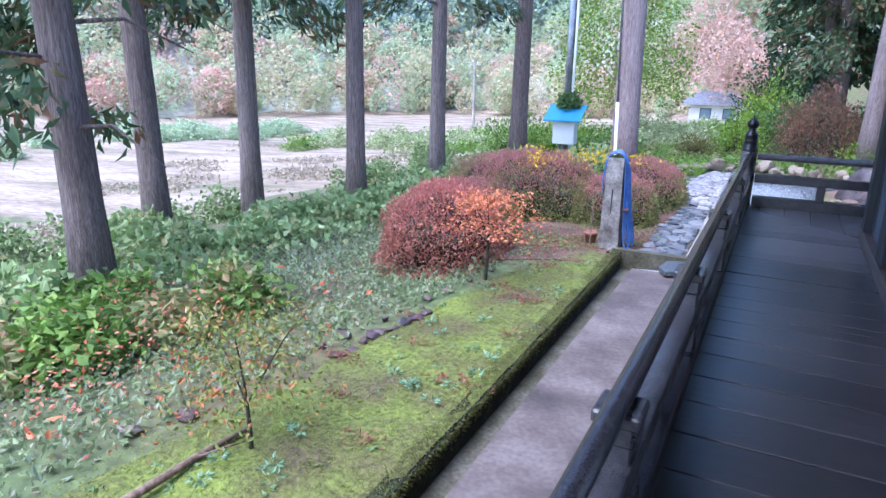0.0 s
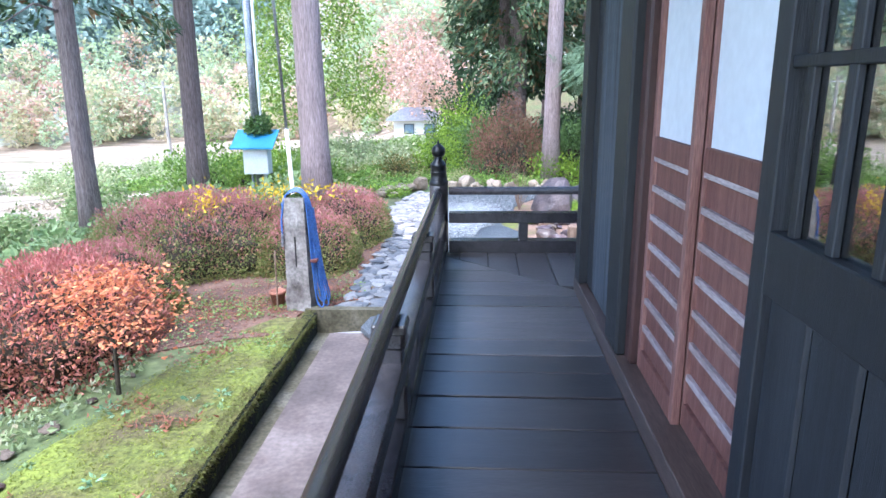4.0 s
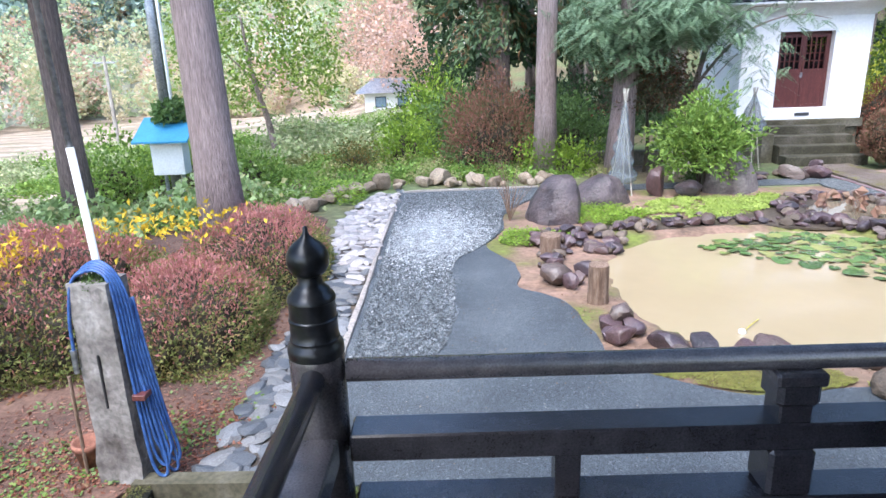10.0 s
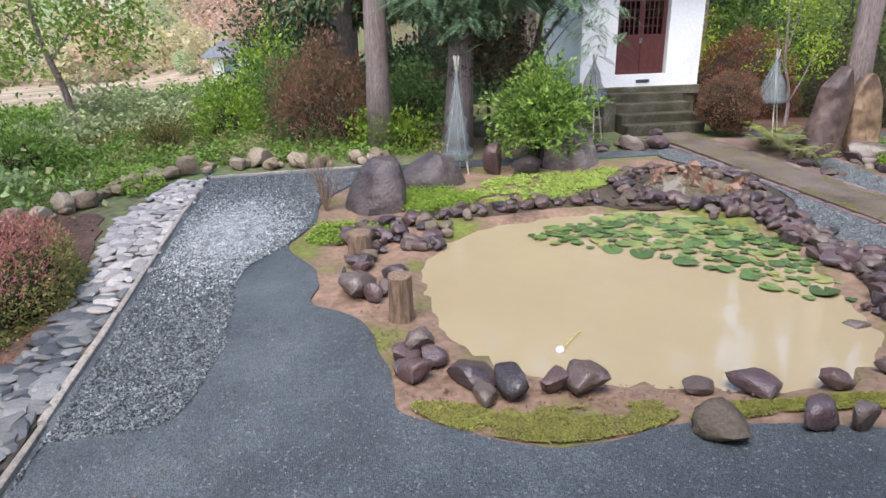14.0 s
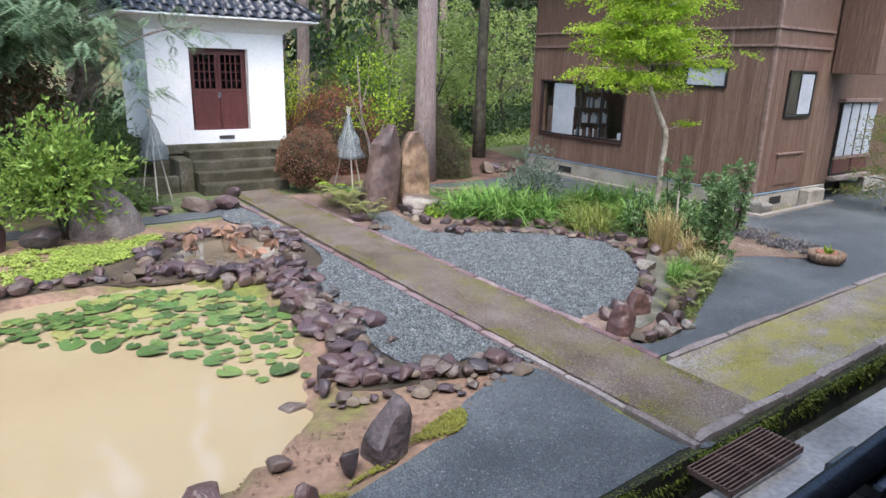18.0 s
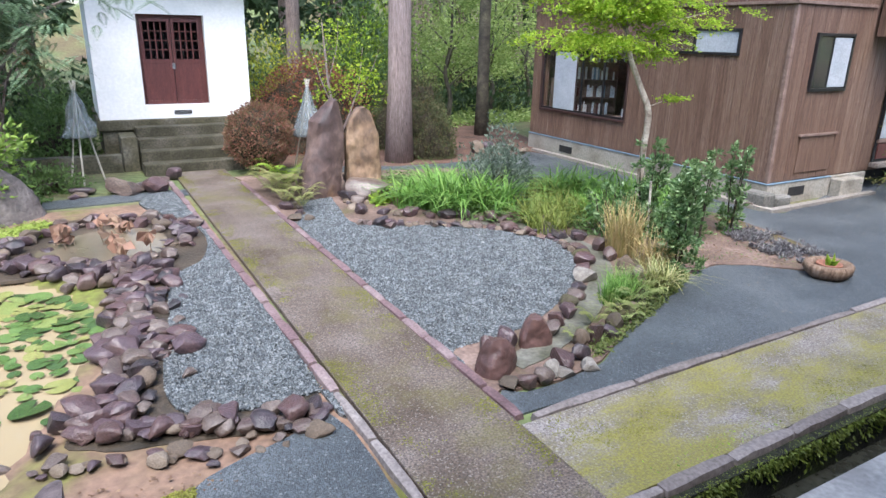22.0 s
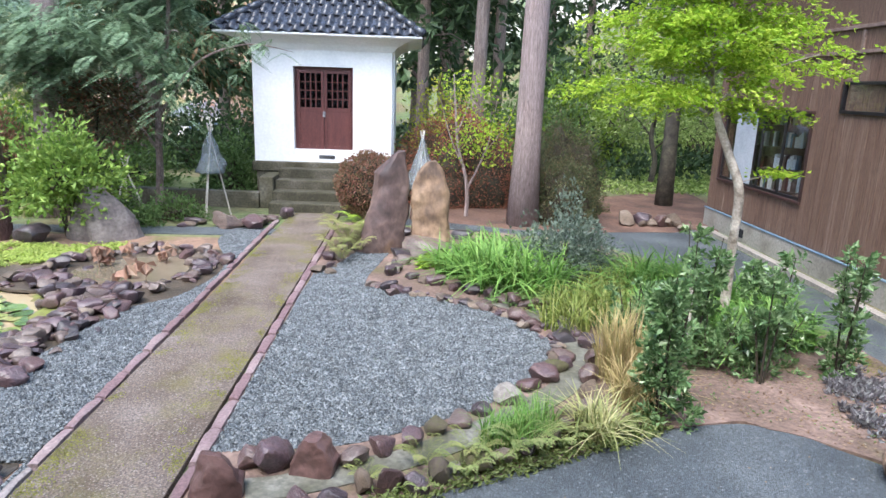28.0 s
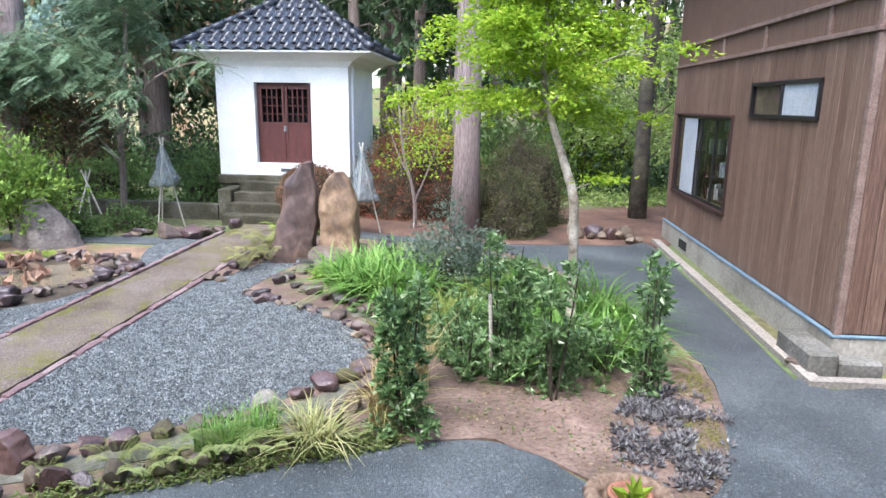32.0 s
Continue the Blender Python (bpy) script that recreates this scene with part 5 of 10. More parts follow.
    part("room", bx, M_ROOM, t, "dim room")
    # small window
    y0, yb, z0, z1 = small
    sw = boxpart("window", (HX - 0.06, y0 - 0.05, z0 - 0.05), (HX - 0.003, yb + 0.05, z0), M_RAIL, t, 0.004, "narrow dark framed window")
    boxpart("frame_head", (HX - 0.06, y0 - 0.05, z1), (HX - 0.003, yb + 0.05, z1 + 0.045), M_RAIL, sw, 0.004)
    for y in (y0 - 0.05, (y0 + yb) / 2 - 0.02, yb):
        boxpart("frame_jamb", (HX - 0.058, y, z0), (HX - 0.004, y + 0.05, z1), M_RAIL, sw, 0.003)
    boxpart("pane", (HX - 0.022, (y0 + yb) / 2, z0), (HX - 0.016, yb, z1), M_GLASS, sw, 0, "dark window glass")
    boxpart("screen", (HX - 0.03, y0, z0), (HX - 0.024, (y0 + yb) / 2, z1), M_SCREEN, sw, 0, "pale frosted pane")
    # street front
    s = bmesh.new()
    box(s, (HX + 0.15, HY, 0.36), (24, HY + 0.15, 5.6))
    part("front_wall", s, M_HOUSE, t)
    boards(t, "x", HY, HX + 0.036, 19.85, 0.38, 3.3, ((17.5, 18.45, 1.95, 2.8),))
    boxpart("upper_wall", (HX + 0.036, HY - 0.02, 3.3), (24, HY - 0.002, 5.6), M_HOUSE, t, 0)
    for z in (3.28, 3.62):
        boxpart("belt_trim", (HX - 0.02, HY - 0.07, z), (19.03, HY - 0.02, z + 0.05), M_HOUSETRIM, t, 0.006)
    boxpart("footing", (HX + 0.1, HY - 0.06, -0.1), (19.75, HY + 0.1, 0.36), M_FOUND, t, 0.01, "pale concrete footing")
    boxpart("footing", (21.8, HY - 0.06, -0.1), (24, HY + 0.1, 0.36), M_FOUND, t, 0.01, "pale concrete footing")
    # dark plate that stands for the shade under the raised door
    boxpart("shade_plate", (19.75, HY + 0.5, -0.1), (21.8, HY + 0.56, 0.36), M_DARK, t, 0, "dark plate for the shade below the door")
    boxpart("footing_block", (18.6, HY - 0.3, -0.1), (19.3, HY - 0.07, 0.33), M_FOUND, t, 0.02, "pale concrete block")
    boxpart("footing_vent", (17.4, HY - 0.068, 0.1), (17.85, HY - 0.05, 0.26), M_DARK, t, 0.003)
    boxpart("flashing", (HX - 0.02, HY - 0.075, 0.35), (18.6, HY - 0.02, 0.37), M_FLASH, t, 0.003)
    fw = boxpart("window", (17.45, HY - 0.07, 1.9), (18.5, HY - 0.003, 1.95), M_RAIL, t, 0.004, "upright window with a half-open pale sash")
    boxpart("frame_head", (17.45, HY - 0.07, 2.8), (18.5, HY - 0.003, 2.85), M_RAIL, fw, 0.004)
    for x in (17.45, 18.45):
        boxpart("frame_jamb", (x, HY - 0.068, 1.95), (x + 0.05, HY - 0.004, 2.8), M_RAIL, fw, 0.003)
    boxpart("pane", (17.5, HY - 0.03, 1.95), (18.0, HY - 0.024, 2.8), M_GLASS, fw, 0)
    boxpart("screen", (17.95, HY - 0.05, 1.97), (18.45, HY - 0.042, 2.78), M_SCREEN, fw, 0.002)
    boxpart("back_plate", (17.5, HY - 0.012, 1.95), (18.45, HY - 0.003, 2.8), M_DARK, fw, 0)
    hatch = boxpart("hatch", (17.5, HY - 0.045, 0.5), (18.5, HY - 0.02, 1.14), M_HOUSE, t, 0.006, "boarded wall hatch")
    boxpart("hatch_ledge", (17.45, HY - 0.08, 1.14), (18.55, HY - 0.02, 1.18), M_HOUSETRIM, hatch, 0.004)
    # jettied upper floor and entrance
    boxpart("jetty", (19.08, 13.75, 2.81), (19.77, HY - 0.075, 5.6), M_HOUSE, t, 0.01, "overhanging boarded bay of the upper floor")
    uw = boxpart("window", (22.0, HY - 0.09, 3.2), (23.2, HY - 0.021, 4.3), M_WHITEMETAL, t, 0.01, "white framed upper window")
    boxpart("pane", (22.1, HY - 0.1, 3.3), (23.1, HY - 0.092, 4.2), M_GLASS, uw, 0)
    en = boxpart("entrance", (19.9, HY - 0.05, 0.5), (21.7, HY - 0.021, 2.19), M_DARK, t, 0.004, "grey glazed entrance door with reddish lower panels")
    boxpart("lintel", (19.8, HY - 0.16, 2.2), (21.8, HY - 0.021, 2.28), M_HOUSETRIM, en, 0.006)
    for k in range(4):
        x = 19.92 + 0.44 * k
        boxpart("frosted_glass", (x, HY - 0.07, 0.98), (x + 0.43, HY - 0.052, 2.18), M_SCREEN, en, 0.003)
        boxpart("mullion", (x - 0.02, HY - 0.085, 0.95), (x + 0.012, HY - 0.05, 2.19), M_RAIL, en, 0.003)
    boxpart("sash_rail", (19.9, HY - 0.09, 0.9), (21.7, HY - 0.05, 0.97), M_HOUSETRIM, en, 0.004)
    for k in range(2):
        x = 19.95 + 0.88 * k
        boxpart("kick_panel", (x, HY - 0.075, 0.58), (x + 0.8, HY - 0.052, 0.89), M_KDOOR, en, 0.012, "reddish lower panel")
    boxpart("threshold", (19.85, HY - 0.2, 0.43), (21.75, HY - 0.021, 0.52), M_OLDTRIM, en, 0.008, "weathered timber sill")
    boxpart("roof_eave", (HX - 0.7, HY - 1.0, 5.6), (24.5, y1 + 0.7, 5.75), M_TILE, t, 0.01, "dark roof edge")
    r = bmesh.new()
    a = [r.verts.new(v) for v in ((HX - 0.7, HY - 1, 5.76), (24.5, HY - 1, 5.76), (24.5, y1 + 0.7, 5.76), (HX - 0.7, y1 + 0.7, 5.76))]
    b = [r.verts.new((HX + 2.5, (HY + y1) / 2, 7.6)), r.verts.new((21.5, (HY + y1) / 2, 7.6))]
    r.faces.new((a[0], a[1], b[1], b[0])), r.faces.new((a[1], a[2], b[1])), r.faces.new((a[2], a[3], b[0], b[1])), r.faces.new((a[3], a[0], b[0]))
    part("roof", r, M_TILE, t)
    boxpart("far_wall", (23.9, HY + 0.2, 0.3), (24, y1, 5.6), M_HOUSE, t, 0)
    boxpart("back_wall", (HX + 0.15, y1 - 0.045, 0.3), (23.9, y1 + 0.002, 5.6), M_HOUSE, t, 0)
    return t


house()
slab("house_gutter_kerb", [(16.42, 14.2), (16.56, 14.33), (16.6, 20.9), (16.46, 20.9)], -0.1, 0.05, M_PALEKERB, "low concrete gutter edge along the house", "kerb")
slab("house_gutter_kerb_front", [(16.42, 14.2), (19.6, 14.28), (19.6, 14.4), (16.56, 14.33)], -0.1, 0.05, M_PALEKERB, "low concrete gutter edge along the house", "kerb")
cb = thing("catch_basin", None, "weathered mossy concrete catch basin wrapped round the house corner", "basin")
boxpart("body", (16.5, 14.42, -0.1), (16.785, 15.2, 0.25), M_BASIN, cb, 0.03)
boxpart("side_block", (16.79, 14.4, -0.1), (17.2, 14.6, 0.18), M_BASIN, cb, 0.03)
bk = thing("shelf_unit", pose(17.42, 19.82, 0.3, 0, 0, -45), "tall bookshelf half full of books", "shelf")
boxpart("back_panel", (-0.46, 0.26, 0), (0.46, 0.28, 2.0), M_HOUSETRIM, bk, 0.002)
for x in (-0.48, 0.46):
    boxpart("side_panel", (x, 0, 0), (x + 0.02, 0.28, 2.0), M_HOUSETRIM, bk, 0.002)
for k in range(5):
    zz = 0.25 + 0.4 * k
    boxpart("shelf_board", (-0.46, 0.0, zz), (0.46, 0.26, zz + 0.02), M_HOUSETRIM, bk, 0.002)
    y = -0.44
    while y < 0.4:
        wd = random.uniform(0.03, 0.06)
        boxpart("book", (y, 0.03, zz + 0.02), (y + wd - 0.004, 0.22, zz + random.uniform(0.2, 0.3)), random.choice([M_PAPER, M_KDOOR, M_FLASH, M_HOUSETRIM, M_WHITEMETAL, M_WHITEMETAL]), bk, 0.002)
        y += wd + (0.12 if random.random() < 0.15 else 0)
tb = thing("desk", pose(17.35, 18.42, 0.3), "cluttered wooden desk behind the window", "desk")
boxpart("desk_top", (-0.3, -0.4, 0.72), (0.35, 0.4, 0.76), M_HOUSETRIM, tb, 0.004)
for px_ in (-0.27, 0.29):
    for py_ in (-0.38, 0.34):
        boxpart("leg", (px_, py_, 0), (px_ + 0.04, py_ + 0.04, 0.72), M_HOUSETRIM, tb, 0.002)
tagged(boxpart("paper_stack", (17.12, 18.3, 1.06), (17.4, 18.6, 1.22), M_PAPER), "stack of white papers on the desk", "papers")
tagged(boxpart("storage_box", (17.08, 20.72, 0.3), (17.5, 21.1, 1.75), M_HOUSETRIM), "tall brown cabinet behind the window", "cabinet")

# ---- trees and shrubs ----


def trunk_tube(bm, base, h, r0, r1, lean=(0, 0), n=12, flare=1.25, segs=10, wob=0.03):
    pts, rad = [], []
    for k in range(segs + 1):
        s = k / segs
        z = h * s
        pts.append((base[0] + lean[0] * s + wob * noise.noise(Vector((base[0], z * 0.5, 1))) * s * 3, base[1] + lean[1] * s + wob * noise.noise(Vector((base[1], z * 0.5, 9))) * s * 3, base[2] - 0.15 + z))
        rad.append((r0 + (r1 - r0) * s) * (1 + (flare - 1) * math.exp(-z * 2.2)))
    return tube(bm, pts, rad, n)


def cedar_crown(z0, z1, reach, nb, per, size=0.2, droop=0.5):
    """Drooping boughs set round a trunk: clusters of sprays along each bough."""
    V = []
    O = []
    for i in range(nb):
        s = (i + rng.uniform(0, 1)) / nb
        z = z0 + (z1 - z0) * s
        a = rng.uniform(0, 2 * math.pi)
        L = reach * (1 - 0.75 * s) * rng.uniform(0.55, 1.1)
        r = np.sqrt(rng.uniform(0.03, 1, per)) * L
        side = rng.normal(0, 0.1, per) * (0.6 + r)
        x = np.cos(a) * r - np.sin(a) * side
        y = np.sin(a) * r + np.cos(a) * side
        zz = z + 0.15 * r - droop * (r / max(L, 0.1)) ** 2 * L * 0.6 + rng.normal(0, 0.08, per) - np.abs(rng.normal(0, 0.14, per))
        V.append(np.stack([x, y, zz], 1))
        O.append(np.tile([np.cos(a) * 0.7, np.sin(a) * 0.7, -0.75], (per, 1)))
    return leaves(np.concatenate(V), size, np.concatenate(O), 0.3, 0.55)


def bough_bars(bm, z0, z1, reach, n):
    for i in range(n):
        s = i / n
        a, z = i * 2.4, z0 + (z1 - z0) * s
        L = reach * (1 - 0.75 * s) * 0.75
        tube(bm, [(0, 0, z), (math.cos(a) * L * 0.5, math.sin(a) * L * 0.5, z + 0.05 * L), (math.cos(a) * L, math.sin(a) * L, z - 0.2 * L)], [0.035, 0.022, 0.008], 5)
    return bm


CROWN_A = fast("crown", *cedar_crown(3.6, 15, 2.4, 60, 90, 0.26), L_CEDAR)
CROWN_B = fast("crown", *cedar_crown(4.6, 16, 2.2, 56, 90, 0.26), L_CEDAR)
CROWN_C = fast("crown", *cedar_crown(6.5, 18, 2.6, 54, 62, 0.36), L_FOREST)


def cedar(x, y, r, h=16, crown=None, lean=(0, 0), label="tall cedar with a straight bare grey trunk", turn=0, up=0, group="cedars", mat_=None):
    z = float(height(x, y))
    t = thing("cedar_tree", pose(x, y, z), label, "tree", group)
    tb_ = trunk_tube(bmesh.new(), (0, 0, 0), h, r, r * 0.45, lean)
    k = len(tb_.verts)
    bough_bars(tb_, 3.6, 14, 2.2, 26)
    tb_.verts.ensure_lookup_table()
    mt = pose(lean[0] * 0.3, lean[1] * 0.3, up + (0.9 if crown is CROWN_B else 2.6 if crown is CROWN_C else 0), 0, 0, turn)
    for v in tb_.verts[k:]:
        v.co = mt @ v.co
    part("trunk", tb_, mat_ or M_BARK, t, smooth=True)
    put("crown", crown or CROWN_A, t, pose(lean[0] * 0.4, lean[1] * 0.4, up, 0, 0, turn))
    return t


ROW = [(-7.5, 4.95, 0.25, -0.1), (-9.4, 7.5, 0.23, -0.2), (-9.9, 10.3, 0.22, 0.2), (-8.4, 12.0, 0.22, 0.4), (-8.1, 15.3, 0.22, 0.6), (-6.64, 17.4, 0.25, 1.4)]
for i, (x, y, r, up) in enumerate(ROW):
    cedar(x, y, r, 15 + i % 3, CROWN_A if i % 2 == 0 else CROWN_B, (-0.5 if i < 2 else 0.1, 0.0), turn=67 * i, up=up - 0.7 + (1.1 if i > 1 else 0.5 if i else -0.5), group="cedars beside the field")
cedar(-3.09, 14.75, 0.29, 17, CROWN_B, (-0.3, 0.2), "thick cedar trunk rising out of the azaleas", up=2.2, mat_=M_GREYBARK, group="cedars beside the field")
cedar(12.8, 20.9, 0.27, 18, CROWN_C, (0.15, 0), "straight grey cedar trunk beside the standing stones", up=1, mat_=M_GREYBARK, group="cedars behind the garden")
cedar(2.1, 21.4, 0.25, 17, CROWN_C, (0.1, 0.1), "straight grey cedar trunk behind the shrubs", up=1, mat_=M_GREYBARK, group="cedars behind the garden")
cedar(3.62, 20.7, 0.27, 17, CROWN_C, (0.9, 0.5), "leaning grey cedar trunk behind the shrubs", up=1, mat_=M_GREYBARK, group="cedars behind the garden")
cedar(16.75, 23.7, 0.18, 17, CROWN_C, (0, 0.1), "dark mossy cedar trunk behind the drive", up=1, mat_=M_DARKBARK, group="cedars behind the garden")
# the wood behind storehouse and house
random.seed(11)
spots = []
tries = 0
while len(spots) < 62 and tries < 4000:
    tries += 1
    x, y = random.uniform(1, 40), random.uniform(25, 52)
    if x < 11.5 and y < 28 and x > 5.5 or (x > 15.5 and y < 24) or (x < 6 and y < 29):
        continue
    if all((x - a) ** 2 + (y - b) ** 2 > 6 for a, b in spots):
        spots.append((x, y))
for i, (x, y) in enumerate(spots):
    if 16.2 < x < 27 and y < 38:
        continue
    cedar(x, y, random.uniform(0.18, 0.32), random.uniform(15, 20), CROWN_C, (random.uniform(-0.4, 0.4), 0), "dark cedar in the wood behind the garden", turn=i * 41, up=random.uniform(-2.5, 1.5), group="cedars of the wood")


def mound_points(n, rx, ry, h, seed, rough=0.14, depth=0.16, low=-0.12):
    """Points in the outer skin of a lumpy mound, and the ways outwards."""
    u = rng.uniform(low, 1, n)
    a = rng.uniform(0, 2 * math.pi, n)
    c = np.sqrt(np.maximum(0, 1 - u * u))
    d = np.stack([c * np.cos(a), c * np.sin(a), u], 1)
    lump = np.array([noise.noise(Vector(v) * 2.2 + Vector((seed, seed * 2, 0))) + 0.5 * noise.noise(Vector(v) * 5 + Vector((seed, 0, seed))) for v in d])
    r = (1 + rough * lump) * (1 - np.abs(rng.normal(0, depth, n)))
    return d * r[:, None] * [rx, ry, h], d


def mound(name, x, y, rx, ry, h, lm, n, size, label, category="shrub", group="", core=0.8, z=None, rough=0.14, depth=0.16, ratio=0.5, turn=0, low=None, base=-0.12, tip=0.6):
    z = float(height(x, y)) if z is None else z
    seed = x * 3.1 + y
    t = thing(name, pose(x, y, z, 0, 0, turn), label, category, group)
    p, d = mound_points(n, rx, ry, h, seed, rough, depth, base)
    p[:, 2] = np.maximum(p[:, 2], 0.02 if base > -0.5 else -9)
    if low is None:
        put("foliage", fast("foliage", *leaves(p, size, d * 0.9 + [0, 0, 0.35], ratio, 0.8), lm), t)
    else:
        up = d[:, 2] + rng.normal(0, 0.22, n) + 0.25 * np.array([noise.noise(Vector(v) * 3 + Vector((seed, 1, 2))) for v in d]) > tip
        put("upper_foliage", fast("foliage", *leaves(p[up], size, d[up] * 0.6 + [0, 0, 0.8], ratio * 0.8, 0.6), lm), t, label="dusky red leaf tips")
        put("lower_foliage", fast("foliage", *leaves(p[~up], size, d[~up] * 0.9 + [0, 0, 0.35], ratio, 0.8), low), t)
    # solid lump that blocks the view; its dark colour stands for inner shade
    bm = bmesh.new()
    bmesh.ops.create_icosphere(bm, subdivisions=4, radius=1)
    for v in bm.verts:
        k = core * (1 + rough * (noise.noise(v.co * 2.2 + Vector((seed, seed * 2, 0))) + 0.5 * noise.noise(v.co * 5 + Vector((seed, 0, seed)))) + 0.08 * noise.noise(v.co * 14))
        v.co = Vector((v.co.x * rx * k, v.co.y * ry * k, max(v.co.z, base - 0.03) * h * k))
    part("shade_core", bm, M_TWIG, t, "solid core coloured like the shade among the twigs")
    return t


L_FRESH = leafmat("fresh_green_leaves", [(0.09, 0.16, 0.03), (0.17, 0.28, 0.05), (0.27, 0.38, 0.08)])
mound("azalea_hedge", -4.6, 12.6, 1.75, 1.75, 1.15, L_AZTOP, 34000, 0.05, "large clipped azalea mound turning from green to red", group="azaleas", low=L_AZLOW, rough=0.2)
mound("azalea_hedge", -2.5, 14.3, 0.95, 1.4, 0.88, L_AZTOP, 19000, 0.045, "clipped azalea mound turning dusky red", group="azaleas", low=L_AZLOW, rough=0.18)
mound("azalea_hedge", -2.7, 12.3, 0.85, 1.05, 0.85, L_AZTOP, 15000, 0.045, "clipped green and red azalea mound", group="azaleas", low=L_AZLOW, rough=0.18)
mound("azalea_hedge", -4.35, 8.5, 0.88, 1.4, 1.12, L_AZRED, 18000, 0.05, "rounded azalea mound in red autumn leaf", group="azaleas", low=leafmat("coral_azalea_leaves", [(0.22, 0.16, 0.06), (0.44, 0.16, 0.12), (0.54, 0.26, 0.2)]), rough=0.2)
mound("azalea_hedge", -4.6, 9.75, 0.95, 0.85, 0.95, L_AZTOP, 13000, 0.045, "clipped azalea mound, green with reddish tips", group="azaleas", low=L_AZLOW, rough=0.2)
mound("brown_shrub", 1.0, 22.6, 1.4, 1.2, 2.1, L_BROWNBUSH, 13000, 0.085, "tall rounded shrub with rusty brown leaves", group="shrubs behind the yard", rough=0.35, depth=0.26, core=0.6, low=L_GREEN, tip=0.15)
mound("round_azalea", 9.72, 20.85, 0.66, 0.6, 0.68, L_BROWNBUSH, 11000, 0.05, z=0.7, base=-0.95, label= "round reddish brown clipped azalea beside the steps", group="azaleas")
mound("azalea_hedge", 11.5, 23.3, 1.6, 0.95, 2.15, leafmat("rusty_red_azalea_leaves", [(0.11, 0.09, 0.04), (0.26, 0.095, 0.06), (0.38, 0.13, 0.09)]), 16000, 0.06, "broad rusty red azalea bank behind the stones", group="azaleas", rough=0.3, depth=0.22)
L_DARKAZ = leafmat("dark_green_azalea_leaves", [(0.05, 0.075, 0.03), (0.1, 0.12, 0.05), (0.19, 0.14, 0.075)])
mound("azalea_hedge", 13.66, 21.35, 0.78, 0.72, 1.32, L_DARKAZ, 11000, 0.05, "dark green rounded azalea beside the cedar", group="azaleas", rough=0.25, depth=0.2)
mound("azalea_hedge", 13.95, 22.7, 1.05, 0.8, 1.95, L_DARKAZ, 11000, 0.055, "taller dusky green azalea behind the cedar", group="azaleas", rough=0.25, depth=0.2)
gs = mound("green_shrub", 4.85, 18.95, 0.85, 0.8, 0.85, L_FRESH, 4600, 0.105, "bushy shrub with fresh green leaves on thin stems", rough=0.75, depth=0.36, core=0.3, z=0.95, base=-0.75)
for a in range(4):
    part("stem", tube(bmesh.new(), [(0.05 * math.cos(a * 1.6), 0.05 * math.sin(a * 1.6), -1.0), (0.12 * math.cos(a * 1.6), 0.12 * math.sin(a * 1.6), -0.4), (0.35 * math.cos(a * 1.6), 0.35 * math.sin(a * 1.6), 0.3)], [0.025, 0.02, 0.008], 6), M_TWIG, gs)
mound("grey_shrub", 12.75, 16.9, 0.7, 0.65, 1.12, L_GREYSHRUB, 4200, 0.065, "loose grey-green shrub on the island", rough=0.6, depth=0.36, core=0.35)

# dark leaf mass of the wood
rng = np.random.default_rng(3)
n = 34000
wx, wy = rng.uniform(-1, 34, n), rng.uniform(29, 44, n)
wz = height(wx, wy) + 2.6 + 8 * rng.uniform(0, 1, n) ** 1.2
clump_ = np.array([noise.noise(Vector((a * 0.5, b * 0.5, c * 0.5))) for a, b, c in zip(wx, wy, wz)])
gap = np.array([noise.noise(Vector((a * 0.18, 4.0, 0))) for a in wx])
keep = (clump_ > -0.05) & (gap > -0.28) & ~((wx > 16) & (wx < 27) & (wy < 38))
wp_ = np.column_stack([wx, wy, wz])[keep]
put("wood_canopy", fast("wood_canopy", *leaves(wp_, 0.4, np.tile([0, 0, -0.4], (len(wp_), 1)), 0.5), L_FOREST), label="dark conifer foliage of the wood", category="foliage", kind="stuff")
n = 14000
wx, wy = rng.uniform(-1, 32, n), rng.uniform(27.5, 38, n)
hh = np.array([max(0.1, 0.9 + 1.6 * noise.noise(Vector((a * 0.4, b * 0.4, 0)))) for a, b in zip(wx, wy)])
wp_ = np.column_stack([wx, wy, height(wx, wy) + hh * rng.uniform(0, 1, n)])
put("wood_undergrowth", fast("wood_undergrowth", *leaves(wp_, 0.24, np.tile([0, -0.3, 0.4], (n, 1)), 0.55), L_FOREST), label="dark undergrowth below the cedars", category="undergrowth", kind="stuff")

# ---- stones ----
random.seed(21)
M_CHANNEL = mat("mossy_grey_channel", [(0.06, 0.06, 0.035), (0.12, 0.115, 0.09), (0.19, 0.185, 0.16)], 3, 0.6, 0.4, 10, contrast=0.4, dist=0.01)
M_REDROCK = mat("maroon_garden_rock", [(0.04, 0.026, 0.028), (0.08, 0.045, 0.044), (0.125, 0.07, 0.062)], 2.2, 0.4, 0.7, 7, "object", 0.5, space="object", dist=0.02)
ROCKS = [rockmesh("rock", k, M_ROCK, 0.62, 0.28 if k % 3 == 0 else 0.12, 3) for k in range(14)]
TANS = [rockmesh("rock", 40 + k, M_ROCKTAN, 0.7, 0.25 if k % 2 else 0.12) for k in range(5)]
REDS = [rockmesh("rock", 60 + k, M_REDROCK, 0.8, 0.05, 3) for k in range(3)]
